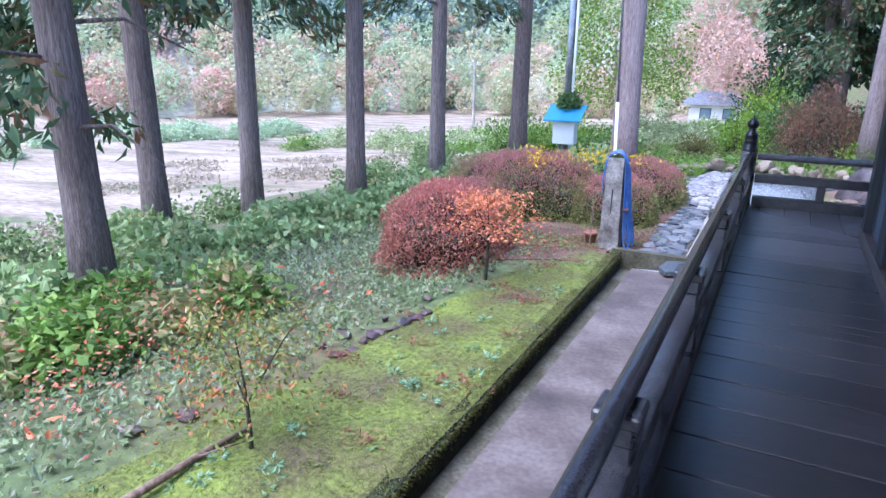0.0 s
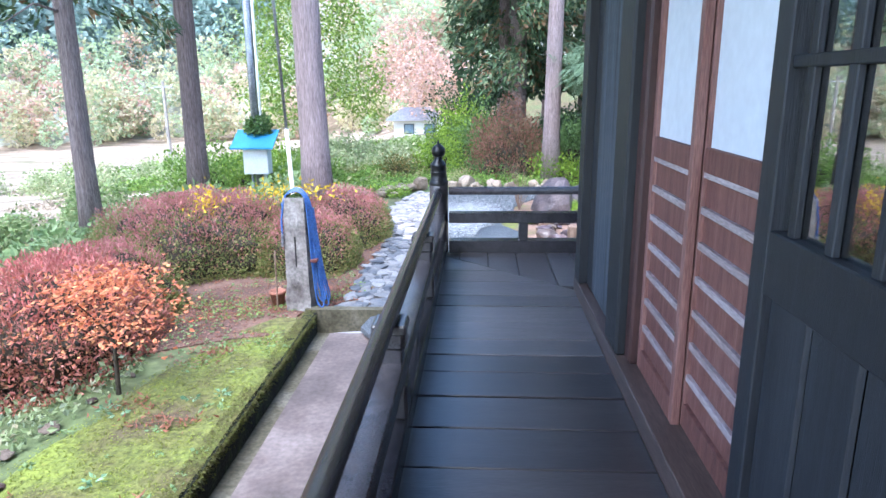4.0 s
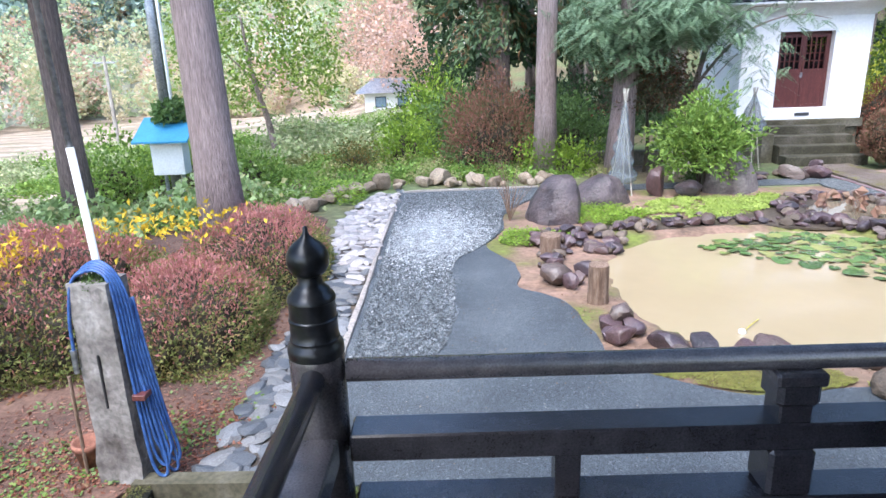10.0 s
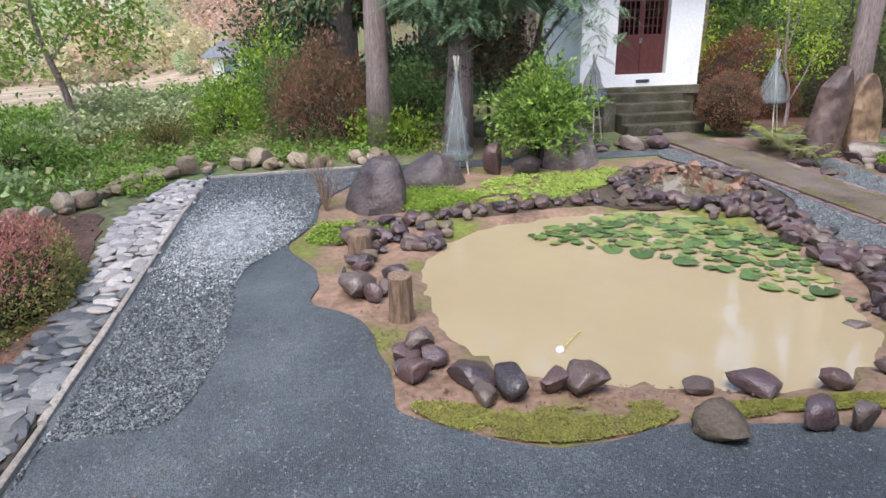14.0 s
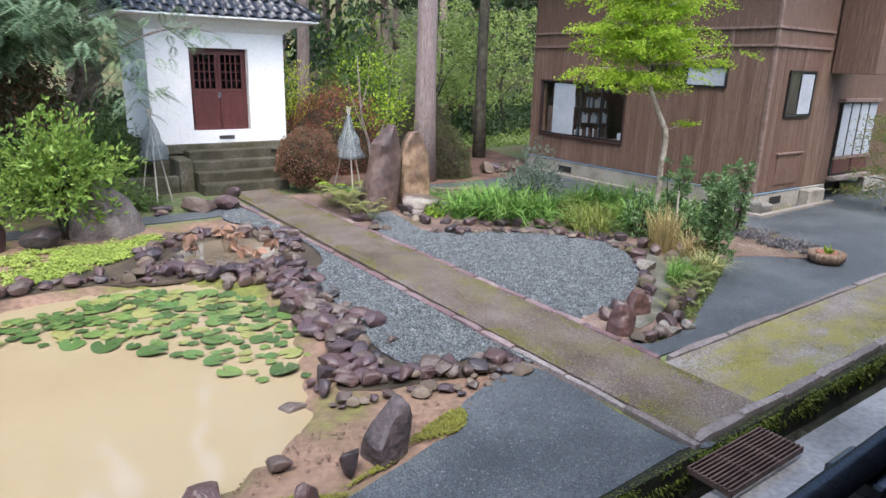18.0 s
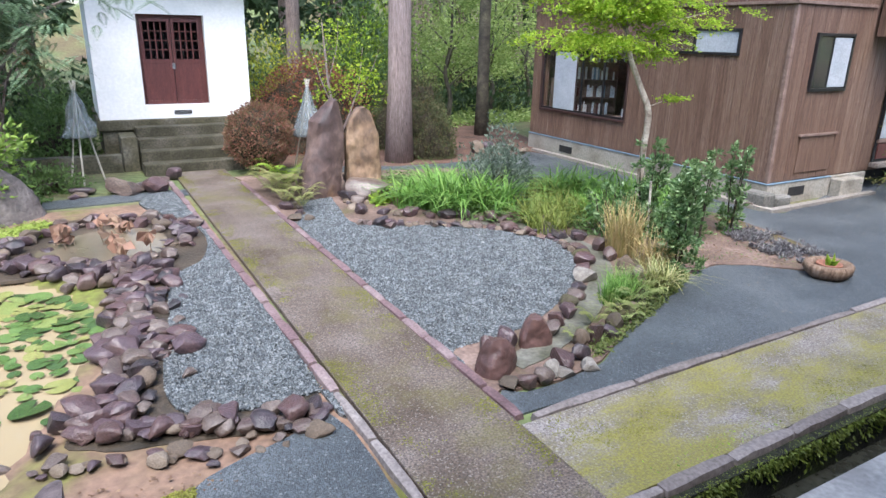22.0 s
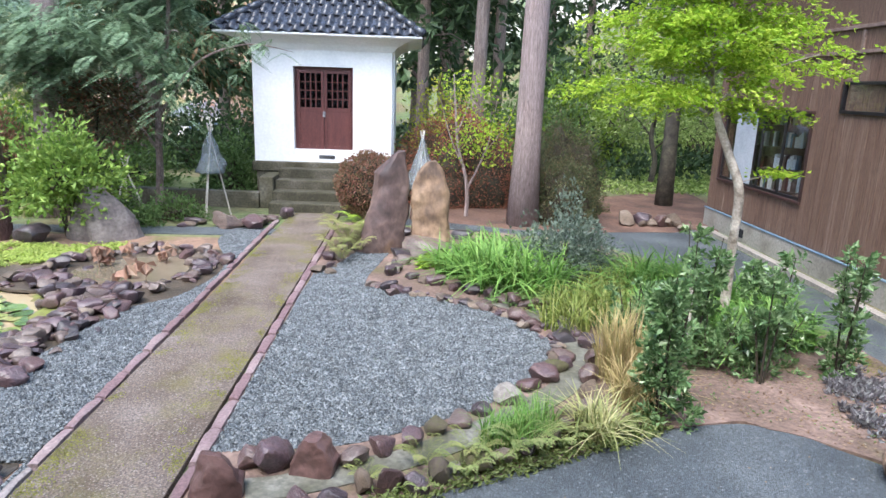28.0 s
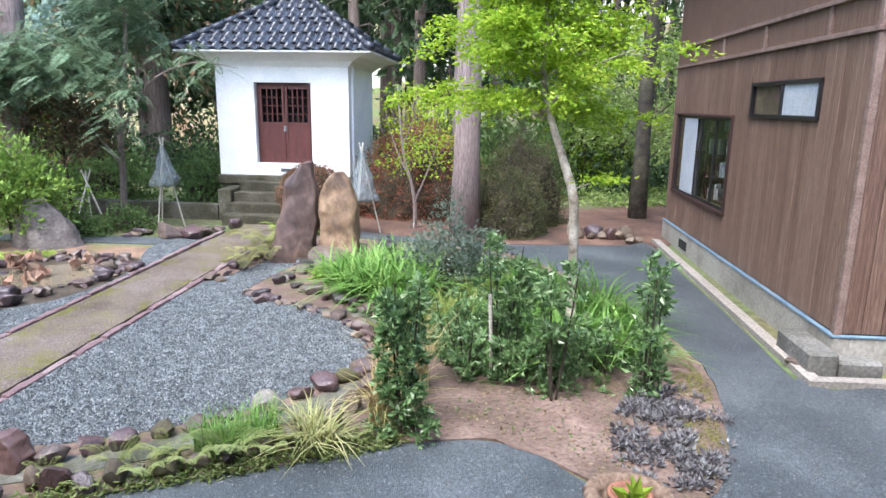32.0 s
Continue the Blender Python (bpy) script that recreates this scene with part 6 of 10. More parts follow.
M_PALEROCK = mat("pale_lichened_rock", [(0.09, 0.076, 0.066), (0.19, 0.168, 0.147), (0.36, 0.33, 0.3)], 4.5, 0.8, 0.6, 6, "object", 0.3, space="object", dist=0.02)
PALEROCKS = [rockmesh("rock", 140 + k, M_PALEROCK, 0.7, 0.25) for k in range(3)]
M_MOSSROCK = mat("moss_grown_rock", [(0.05, 0.036, 0.032), (0.085, 0.065, 0.05), (0.09, 0.085, 0.035), (0.14, 0.14, 0.035)], 7.0, 0.85, 0.7, 7, "object", 0.3, space="object", dist=0.02)
MOSSROCKS = [rockmesh("rock", 150 + k, M_MOSSROCK, 0.75, 0.12) for k in range(3)]


def rock(parent, x, y, w, h=None, kinds=ROCKS, z=None, name="rock", turn=None, lean=0, long=1.0):
    me = random.choice(kinds)
    top = max(v.co.z for v in me.vertices)
    h = h or w * random.uniform(0.55, 0.8)
    z = float(height(x, y)) + 0.01 if z is None else z
    turn = random.uniform(0, 360) if turn is None else turn
    m = pose(x, y, z - 0.02, lean, random.uniform(-8, 8), turn) @ Matrix.Diagonal((w * 1.15, w * 1.15 * long, h / top, 1))
    return put(name, me, parent, m)


def border(name, line, n, lo, hi, label, spread=0.08, kinds=ROCKS, tan=0.12, hk=0.62, zup=0.0):
    """A row of rocks laid along a line."""
    t = thing(name, None, label, "rock border")
    p = smooth_loop(line, 10, False)
    d = np.concatenate([[0], np.cumsum(np.linalg.norm(np.diff(p, axis=0), axis=1))])
    for i in range(n):
        s = d[-1] * (i + random.uniform(0.2, 0.8)) / n
        x, y = np.interp(s, d, p[:, 0]), np.interp(s, d, p[:, 1])
        w = lo * 0.75 + (hi * 0.78 - lo * 0.75) * random.random() ** 1.4
        k = TANS if random.random() < tan else kinds
        rock(t, x + random.gauss(0, spread), y + random.gauss(0, spread), w, w * hk * random.uniform(0.75, 1.15), k, None if not zup else zup)
    return t


def boulder(x, y, w, h, label, kinds=ROCKS, name="boulder", turn=None, lean=0, pick=None, long=1.0):
    h = h * (0.78 if h < 0.45 else 1.0)
    ob = rock(None, x, y, w, h, [kinds[pick]] if pick is not None else kinds, name=name, turn=turn, lean=lean, long=long)
    return tagged(ob, label, "boulder", "garden boulders")


BLOCKS = [rockmesh("rock", 120 + k, M_ROCK, 0.8, 0.3, 3) for k in range(4)]
boulder(3.88, 18.65, 0.36, 0.55, "upright squared brown stone", REDS, turn=10)
boulder(4.5, 18.5, 0.5, 0.38, "low brown stone behind the pond", ROCKS, turn=40)
boulder(5.15, 18.95, 0.5, 0.4, "low dark stone beside the green shrub", ROCKS)
boulder(7.2, 20.0, 0.62, 0.36, "squarish dark stone block before the steps", BLOCKS, pick=3, turn=0)
boulder(7.7, 19.95, 0.52, 0.34, "squarish dark stone block before the steps", BLOCKS, pick=2, turn=90)
boulder(8.12, 20.85, 0.42, 0.3, "rounded dark stone beside the steps", pick=4)
boulder(5.72, 11.15, 0.18, 0.22, "small upright grey stone on the bank", pick=5)
boulder(5.34, 11.46, 0.2, 0.12, "small rounded dark stone on the bank", pick=4)
boulder(4.79, 11.36, 0.24, 0.17, "rounded dark stone on the bank", pick=0)
boulder(5.31, 10.95, 0.16, 0.24, "small pointed stone on the moss", pick=7)
boulder(5.05, 10.88, 0.24, 0.12, "flat grey stone on the moss", pick=6)
boulder(4.19, 11.42, 0.34, 0.16, "flat dark stone at the pond's edge", pick=2)
boulder(3.76, 11.5, 0.25, 0.12, "flat dark stone at the pond's edge", pick=6)
boulder(4.3, 10.97, 0.32, 0.26, "rounded mossy stone on the bank", pick=4)
boulder(4.55, 10.85, 0.18, 0.26, "upright small stone on the bank", pick=5)
boulder(3.6, 10.98, 0.36, 0.28, "mossy grey-green stone on the bank", TANS)
boulder(2.87, 11.68, 0.36, 0.28, "rounded dark stone at the pond's edge", pick=0)
boulder(2.66, 11.74, 0.24, 0.2, "dark stone at the pond's edge", pick=8)
boulder(2.34, 11.8, 0.34, 0.27, "dark angular stone at the pond's edge", pick=1)
boulder(2.08, 11.95, 0.4, 0.22, "long dark stone at the pond's edge", pick=9)
boulder(2.1, 11.7, 0.26, 0.16, "small rounded dark stone", pick=4)
for x, y, w, h in ((1.68, 12.1, 0.3, 0.22), (1.6, 12.38, 0.26, 0.22), (1.72, 12.45, 0.24, 0.36), (1.82, 12.3, 0.22, 0.2), (1.58, 12.2, 0.2, 0.14)):
    boulder(x, y, w, h, "dark stone in a small pile by the yard")
for x, y, w, h in ((1.22, 13.85, 0.34, 0.32), (1.42, 13.65, 0.24, 0.26), (1.55, 13.8, 0.18, 0.2), (1.72, 14.1, 0.26, 0.22)):
    boulder(x, y, w, h, "dark stone beside the old stump")
border("west_shore_rocks", [(1.3, 14.4), (1.5, 15.0), (1.35, 15.6), (1.7, 15.6), (2.1, 15.1), (2.4, 15.5), (2.1, 16.0), (1.5, 16.1)], 84, 0.12, 0.36, "loose dark rocks along the western shore of the pond", 0.12, tan=0.2)
border("north_shore_rocks", [(2.3, 16.3), (3.2, 16.35), (4.2, 16.6), (5.0, 16.5), (5.7, 16.4)], 62, 0.1, 0.32, "dark rocks along the far shore of the pond", 0.14)
border("pool_rocks", [(5.6, 16.4), (6.0, 16.2), (6.5, 16.05), (7.0, 16.1), (7.4, 16.4), (7.65, 17.0), (7.6, 17.6), (7.2, 18.0), (6.6, 18.1), (6.1, 17.8), (5.7, 17.2), (5.7, 16.7)], 120, 0.12, 0.34, "dark rocks piled round the small pool", 0.13, tan=0.1)
border("rock_pile", [(5.9, 16.1), (6.4, 15.95), (6.8, 15.8), (7.1, 15.4), (6.95, 15.0), (6.7, 15.6), (6.3, 16.2)], 80, 0.13, 0.38, "heap of dark purple rocks between pond and pool", 0.17, tan=0.05)
border("east_shore_rocks", [(7.0, 15.1), (6.95, 14.6), (6.85, 14.0), (6.9, 13.4), (6.7, 12.9), (6.5, 12.5)], 76, 0.12, 0.36, "dark purple rocks along the eastern shore of the pond", 0.15, tan=0.05)
border("shore_inner_rocks", [(6.85, 15.0), (6.68, 14.3), (6.6, 13.6), (6.48, 12.95), (6.2, 12.5), (6.0, 12.3)], 40, 0.14, 0.38, "dark wet rocks at the water's edge", 0.09, tan=0.0)
border("gravel_edge_rocks", [(6.3, 12.45), (6.6, 12.25), (7.0, 12.12), (7.4, 12.0), (7.9, 11.92)], 36, 0.12, 0.32, "dark rounded rocks edging the gravel", 0.06, tan=0.05)
border("low_edge_rocks", [(6.0, 12.1), (6.4, 11.95), (6.9, 11.8), (7.4, 11.72), (7.85, 11.75)], 30, 0.08, 0.24, "small flat rocks in front of the gravel edge", 0.05, tan=0.35, hk=0.45)
near_bed = thing("bed_rocks_near", None, "large rounded red and purple rocks edging the gravel bed", "rock border")
for x, y, w, h, kinds_ in ((9.68, 12.12, 0.26, 0.3, ROCKS), (10.24, 12.19, 0.2, 0.2, ROCKS), (9.5, 12.16, 0.17, 0.2, ROCKS), (10.44, 12.33, 0.19, 0.18, ROCKS),
                           (10.65, 12.42, 0.18, 0.2, ROCKS), (10.85, 12.66, 0.19, 0.17, MOSSROCKS), (11.05, 12.78, 0.18, 0.15, ROCKS), (11.25, 12.95, 0.17, 0.14, ROCKS), (11.5, 13.16, 0.22, 0.2, PALEROCKS), (11.72, 13.42, 0.2, 0.14, ROCKS),
                           (11.86, 13.62, 0.24, 0.2, ROCKS), (12.05, 13.84, 0.22, 0.16, MOSSROCKS), (12.16, 14.1, 0.2, 0.15, ROCKS)):
    rock(near_bed, x, y, w * 1.08, h * 0.82, kinds_)
outer_bed = thing("bed_rocks_outer", None, "mixed pale and mossy stones outside the gravel bed", "rock border")
for x, y, w, h, kinds_ in ((9.34, 11.56, 0.16, 0.1, TANS), (9.48, 11.5, 0.17, 0.13, ROCKS), (9.62, 11.52, 0.15, 0.14, ROCKS), (9.76, 11.56, 0.15, 0.15, PALEROCKS), (9.95, 11.64, 0.27, 0.15, REDS), (10.17, 11.66, 0.18, 0.17, ROCKS), (10.12, 11.51, 0.17, 0.1, PALEROCKS),
                           (9.86, 11.5, 0.14, 0.08, PALEROCKS), (10.33, 11.88, 0.15, 0.19, TANS), (10.5, 11.87, 0.21, 0.2, REDS), (10.66, 11.9, 0.18, 0.15, ROCKS), (10.82, 11.98, 0.17, 0.21, MOSSROCKS), (10.94, 12.06, 0.14, 0.1, PALEROCKS), (11.1, 12.14, 0.2, 0.17, MOSSROCKS),
                           (11.32, 12.24, 0.16, 0.13, TANS), (11.5, 12.32, 0.2, 0.15, ROCKS), (11.72, 12.5, 0.18, 0.13, MOSSROCKS), (11.9, 12.7, 0.22, 0.16, ROCKS), (12.1, 12.95, 0.2, 0.18, ROCKS), (12.2, 13.25, 0.22, 0.2, TANS), (12.32, 13.6, 0.2, 0.18, ROCKS), (12.42, 13.95, 0.24, 0.2, ROCKS)):
    rock(outer_bed, x, y, w, h, kinds_)
border("bed_rocks_east", [(12.1, 14.0), (12.2, 14.5), (11.9, 15.1), (11.5, 15.6), (11.0, 15.95), (10.4, 16.2), (10.05, 16.5)], 44, 0.12, 0.3, "dark rocks edging the gravel bed below the irises", 0.05, tan=0.15)
border("bed_rocks_upper", [(12.5, 14.3), (12.4, 15.2), (11.9, 15.9), (11.4, 16.3), (10.8, 16.7), (10.4, 17.0), (10.4, 17.8), (10.6, 18.4)], 56, 0.13, 0.36, "second tier of dark rocks below the irises", 0.08, tan=0.15)
border("path_edge_rocks", [(9.35, 16.9), (9.4, 17.6), (9.6, 18.3), (9.8, 18.9)], 14, 0.14, 0.3, "small rocks between path and gravel", 0.06, tan=0.3)
M_YARDROCK = mat("pale_tan_yard_rock", [(0.14, 0.1, 0.07), (0.26, 0.2, 0.14), (0.38, 0.32, 0.25)], 3.0, 0.8, 0.6, 6, "object", 0.5, space="object", dist=0.02)
YARDROCKS = [rockmesh("rock", 170 + k, M_YARDROCK, 0.75, 0.12, 3) for k in range(4)]
border("far_yard_rocks", [(-3.3, 16.9), (-2.9, 17.8), (-2.5, 18.7), (-2.2, 19.5), (-1.6, 19.9), (-0.6, 20.2), (0.4, 20.1), (1.4, 20.1), (2.2, 20.2)], 40, 0.24, 0.58, "row of tan rocks at the end of the yard", 0.1, YARDROCKS, tan=0.0, hk=0.7)
border("storehouse_rocks", [(6.2, 19.95), (6.9, 20.2), (7.4, 20.1), (7.9, 20.6)], 11, 0.2, 0.5, "flat dark stones before the storehouse steps", 0.1, tan=0.15, hk=0.45)
border("house_rock_pile", [(14.9, 20.9), (15.4, 21.2), (15.9, 21.0), (16.2, 20.6)], 13, 0.22, 0.5, "heap of tan rocks beside the house", 0.12, TANS + ROCKS[:3], tan=0.6, hk=0.85)
border("moss_edge_stones", [(-3.3, 8.2), (-3.5, 6.8), (-3.75, 5.6), (-3.9, 4.6), (-4.1, 2.6)], 13, 0.12, 0.3, "broken red-brown edging stones beside the moss", 0.05, REDS + TANS, tan=0.4, hk=0.4)
for x, y, w in ((10.8, 18.02, 0.72), (11.15, 18.0, 0.5), (10.45, 17.9, 0.4), (11.2, 18.2, 0.45), (11.0, 18.95, 0.55), (11.5, 19.4, 0.4), (10.4, 19.6, 0.36), (9.9, 19.7, 0.3), (16.5, 14.7, 0.2)):
    boulder(x, y, w, w * 0.6, "low dark rock beside the standing stones", pick=8)


def standing_stone(x, y, outline, depth, label, seed, turn, mt, name="standing_stone", category="stone", group="standing stones"):
    """A tall slab of split stone: an outline of half-widths per height, flattened front and back, its faces broken by planes."""
    rows, n = 26, 28
    zs = np.linspace(0, 1, rows)
    zo, lo, hi = np.array(outline).T
    top = zo[-1]
    r = random.Random(seed)
    cuts = [(r.uniform(0, 2 * math.pi), r.uniform(0.74, 0.98), r.uniform(-0.25, 0.25)) for _ in range(7)]
    bm = bmesh.new()
    rings = []
    for s_ in zs:
        z = top * s_
        a0, a1 = np.interp(z, zo, lo), np.interp(z, zo, hi)
        ring = []
        for k in range(n):
            a = 2 * math.pi * k / n
            c, q = math.cos(a), math.sin(a)
            c, q = math.copysign(abs(c) ** 0.65, c), math.copysign(abs(q) ** 0.65, q)
            for b, h, tilt in cuts:
                over = c * math.cos(b) + q * math.sin(b) - h - tilt * (s_ - 0.5)
                if over > 0:
                    c, q = c - math.cos(b) * over * 0.85, q - math.sin(b) * over * 0.85
            p = Vector(((a0 + a1) / 2 + (a1 - a0) / 2 * c, depth / 2 * q * (1 - 0.55 * s_ ** 2), z))
            p += Vector((1, 1, 0.4)) * (0.05 * noise.noise(p * 2.6 + Vector((seed, 0, 0))) + 0.026 * noise.noise(p * 7 + Vector((0, seed, 0))) + 0.01 * noise.noise(p * 19))
            ring.append(bm.verts.new(p))
        rings.append(ring)
    for a, b in zip(rings, rings[1:]):
        for k in range(n):
            bm.faces.new((a[k], a[(k + 1) % n], b[(k + 1) % n], b[k]))
    bm.faces.new(rings[0][::-1]), bm.faces.new(rings[-1])
    ob = part(name, bm, mt, smooth=True)
    ob.data.set_sharp_from_angle(angle=radians(34))
    ob.matrix_basis = pose(x, y, -0.05, 0, 0, turn)
    return tagged(ob, label, category, group)


M_BOULDER = mat("purple_grey_boulder", [(0.035, 0.028, 0.03), (0.07, 0.053, 0.056), (0.105, 0.08, 0.08), (0.17, 0.14, 0.128)], 2.4, 0.55, 0.8, 9, space="object", dist=0.025)
M_STONEDARK = mat("dark_red_standing_stone", [(0.05, 0.035, 0.036), (0.1, 0.065, 0.06), (0.15, 0.1, 0.085), (0.28, 0.17, 0.09)], 1.0, 0.6, 0.9, 8, stretch=(1.3, 1.3, 0.9), space="object", dist=0.025)
M_STONETAN = mat("tan_standing_stone", [(0.07, 0.048, 0.042), (0.19, 0.12, 0.075), (0.3, 0.205, 0.13), (0.3, 0.225, 0.165)], 1.1, 0.65, 0.9, 8, stretch=(1.3, 1.3, 0.9), space="object", dist=0.025)
standing_stone(10.2, 18.4, [(0, -0.56, 0.26), (0.3, -0.47, 0.28), (0.5, -0.4, 0.29), (0.8, -0.31, 0.34), (1.05, -0.28, 0.36), (1.35, -0.22, 0.33), (1.55, -0.02, 0.29), (1.68, 0.12, 0.24)], 0.56, "tall red-brown standing stone with a slanting pointed top", 3, -4, M_STONEDARK)
standing_stone(10.9, 18.42, [(0, -0.34, 0.34), (0.6, -0.36, 0.34), (1.1, -0.34, 0.3), (1.32, -0.28, 0.21), (1.46, -0.18, 0.12), (1.54, -0.06, 0.04)], 0.56, "rounded tan and dark standing stone", 8, 6, M_STONETAN)
standing_stone(1.68, 17.1, [(0, -0.56, 0.6), (0.3, -0.44, 0.52), (0.56, -0.28, 0.44), (0.68, -0.14, 0.4), (0.74, -0.02, 0.3)], 1.0, "big purple-brown boulder with a sloping flat top", 5, 6, M_BOULDER, "boulder", "boulder", "garden boulders")
standing_stone(2.68, 18.15, [(0, -0.64, 0.66), (0.2, -0.56, 0.6), (0.38, -0.36, 0.46), (0.5, -0.14, 0.3), (0.57, 0.02, 0.16)], 0.9, "broad rounded purple boulder behind the pond", 12, -6, M_BOULDER, "boulder", "boulder", "garden boulders")


standing_stone(9.37, 11.82, [(0, -0.2, 0.18), (0.14, -0.18, 0.2), (0.27, -0.14, 0.17), (0.36, -0.08, 0.08)], 0.3, "leaning maroon slab at the corner of the gravel bed", 21, 10, M_REDROCK, "boulder", "boulder", "garden boulders")
standing_stone(9.98, 12.1, [(0, -0.16, 0.16), (0.14, -0.15, 0.16), (0.25, -0.11, 0.12), (0.32, -0.05, 0.06)], 0.26, "upright maroon stone edging the gravel bed", 24, -12, M_REDROCK, "boulder", "boulder", "garden boulders")
M_GREYBOULDER = mat("grey_brown_boulder", [(0.08, 0.065, 0.06), (0.16, 0.135, 0.125), (0.25, 0.22, 0.2)], 2.5, 0.8, 0.7, 7, space="object", dist=0.03)
standing_stone(5.4, 18.95, [(0, -0.6, 0.62), (0.3, -0.57, 0.55), (0.55, -0.5, 0.42), (0.75, -0.4, 0.24), (0.9, -0.28, 0.02)], 0.95, "large grey-brown pointed boulder", 9, 0, M_GREYBOULDER, "boulder", "boulder", "garden boulders")
standing_stone(6.08, 11.22, [(0, -0.2, 0.16), (0.18, -0.17, 0.19), (0.3, -0.06, 0.2), (0.4, 0.06, 0.17)], 0.36, "wedge-shaped dark stone on the sandy bank", 15, 14, M_BOULDER, "boulder", "boulder", "garden boulders")


def stump(x, y, r, h, label):
    bm = bmesh.new()
    lathe(bm, [(r * 1.06, 0), (r, h * 0.3), (r * 0.98, h * 0.9), (r * 0.93, h), (r * 0.4, h * 1.005), (0.005, h)], 14)
    for v in bm.verts:
        v.co += Vector((v.co.x, v.co.y, 0)) * 0.12 * noise.noise(Vector((v.co.x * 12, v.co.y * 12, 1)))
    ob = part("old_stump", bm, M_OLDWOOD)
    ob.matrix_basis = pose(x, y, float(height(x, y)) - 0.02, 3, -2, 20)
    return tagged(ob, label, "stump", "stumps")


M_OLDWOOD = mat("weathered_stump_wood", [(0.1, 0.06, 0.04), (0.2, 0.13, 0.09), (0.28, 0.2, 0.15)], 4, 0.85, 0.6, 6, stretch=(8, 8, 1), space="object", dist=0.012)
stump(1.66, 13.2, 0.12, 0.46, "weathered upright log post at the pond's edge")
stump(1.36, 14.95, 0.15, 0.32, "short weathered log post by the pond")

# shallow channel between the two rows of rocks
CH = smooth_loop([(9.55, 11.85), (10.05, 12.0), (10.6, 12.25), (11.1, 12.6), (11.65, 13.05), (12.05, 13.5), (12.35, 14.1), (12.35, 14.8), (12.1, 15.4), (11.6, 16.0)], 5, False)
dn = np.gradient(CH, axis=0)
dn = np.stack([-dn[:, 1], dn[:, 0]], 1) / np.linalg.norm(dn, axis=1, keepdims=True)
sheet("stream_channel", np.concatenate([CH + dn * 0.13, (CH - dn * 0.13)[::-1]]), 0.016, M_CHANNEL, 0.04, "narrow grey concrete channel between rows of rocks", "channel", jag=0.06)
# river stones along the yard kerb
random.seed(31)
strip = thing("river_stone_strip", None, "strip of loose grey river stones along the kerb", "stone strip")
PEBBLES = [rockmesh("river_stone", 90 + k, M_COBBLE, 0.5, 0.3) for k in range(8)]
edge_y = [10.0, 11.0, 12.0, 13.3, 14.2, 15.5, 16.8, 18.0, 19.2]
edge_x = [-1.72, -1.68, -1.74, -1.64, -1.6, -1.78, -1.98, -1.85, -1.6]
M_PALECOBBLE = mat("pale_river_stones", [(0.2, 0.19, 0.19), (0.33, 0.3, 0.29), (0.46, 0.42, 0.4)], 3.0, 0.6, 0.3, 6, "object", 0.7, space="object", dist=0.01)
PALES = [rockmesh("river_stone", 90 + k, M_PALECOBBLE, 0.55, 0.12) for k in range(5)]
slab("stone_strip_bed", [(-1.7, 10.05), (-1.08, 10.05), (-1.16, 19.3), (-1.6, 19.3), (-1.9, 17.0), (-1.62, 14.4)], -0.1, 0.002, M_MUD, "dark soil bed under the river stones", "soil")
y = 10.1
rows = []
while y < 19.3:
    x0 = np.interp(y, edge_y, edge_x)
    n = max(3, round((-1.1 - x0) / 0.125))
    shift = random.uniform(-0.5, 0.5)
    for k in range(n):
        rows.append((x0 + (-1.13 - x0) * (k + 0.5 + 0.35 * random.uniform(-1, 1)) / n, y + random.uniform(-0.04, 0.04)))
    y += 0.115 if y < 14.5 else 0.14
for i, (x, y) in enumerate(rows[:330]):
    w = 0.125 + 0.12 * random.random() ** 1.3
    pale = random.random() < min(1, max(0, (y - 13.6) / 1.6))
    put("river_stone", random.choice(PALES if pale else PEBBLES), strip, pose(x, y, random.uniform(-0.016, 0.004), random.gauss(0, 5), random.gauss(0, 5), random.uniform(0, 360)) @ Matrix.Diagonal((w * 1.35, w * 1.08, w * 0.55, 1)))
rest = bmesh.new()
for x, y in rows[330:]:
    w = random.uniform(0.14, 0.21)
    k = len(rest.verts)
    rest.from_mesh(random.choice(PALES))
    rest.verts.ensure_lookup_table()
    mt = pose(x, y, random.uniform(-0.01, 0.01), random.uniform(-9, 9), random.uniform(-9, 9), random.uniform(0, 360)) @ Matrix.Diagonal((w * 1.3, w * 1.0, w * 0.75, 1))
    for v in rest.verts[k:]:
        v.co = mt @ v.co
if len(rest.verts):
    tagged(part("river_stones_far", rest, mat("far_pale_river_stones", [(0.2, 0.19, 0.19), (0.33, 0.3, 0.29), (0.46, 0.42, 0.4)], 3.0, 0.6, 0.3, 6, "island", 0.75, dist=0.01)), "pale rounded river stones at the far end", "stones", kind="stuff")

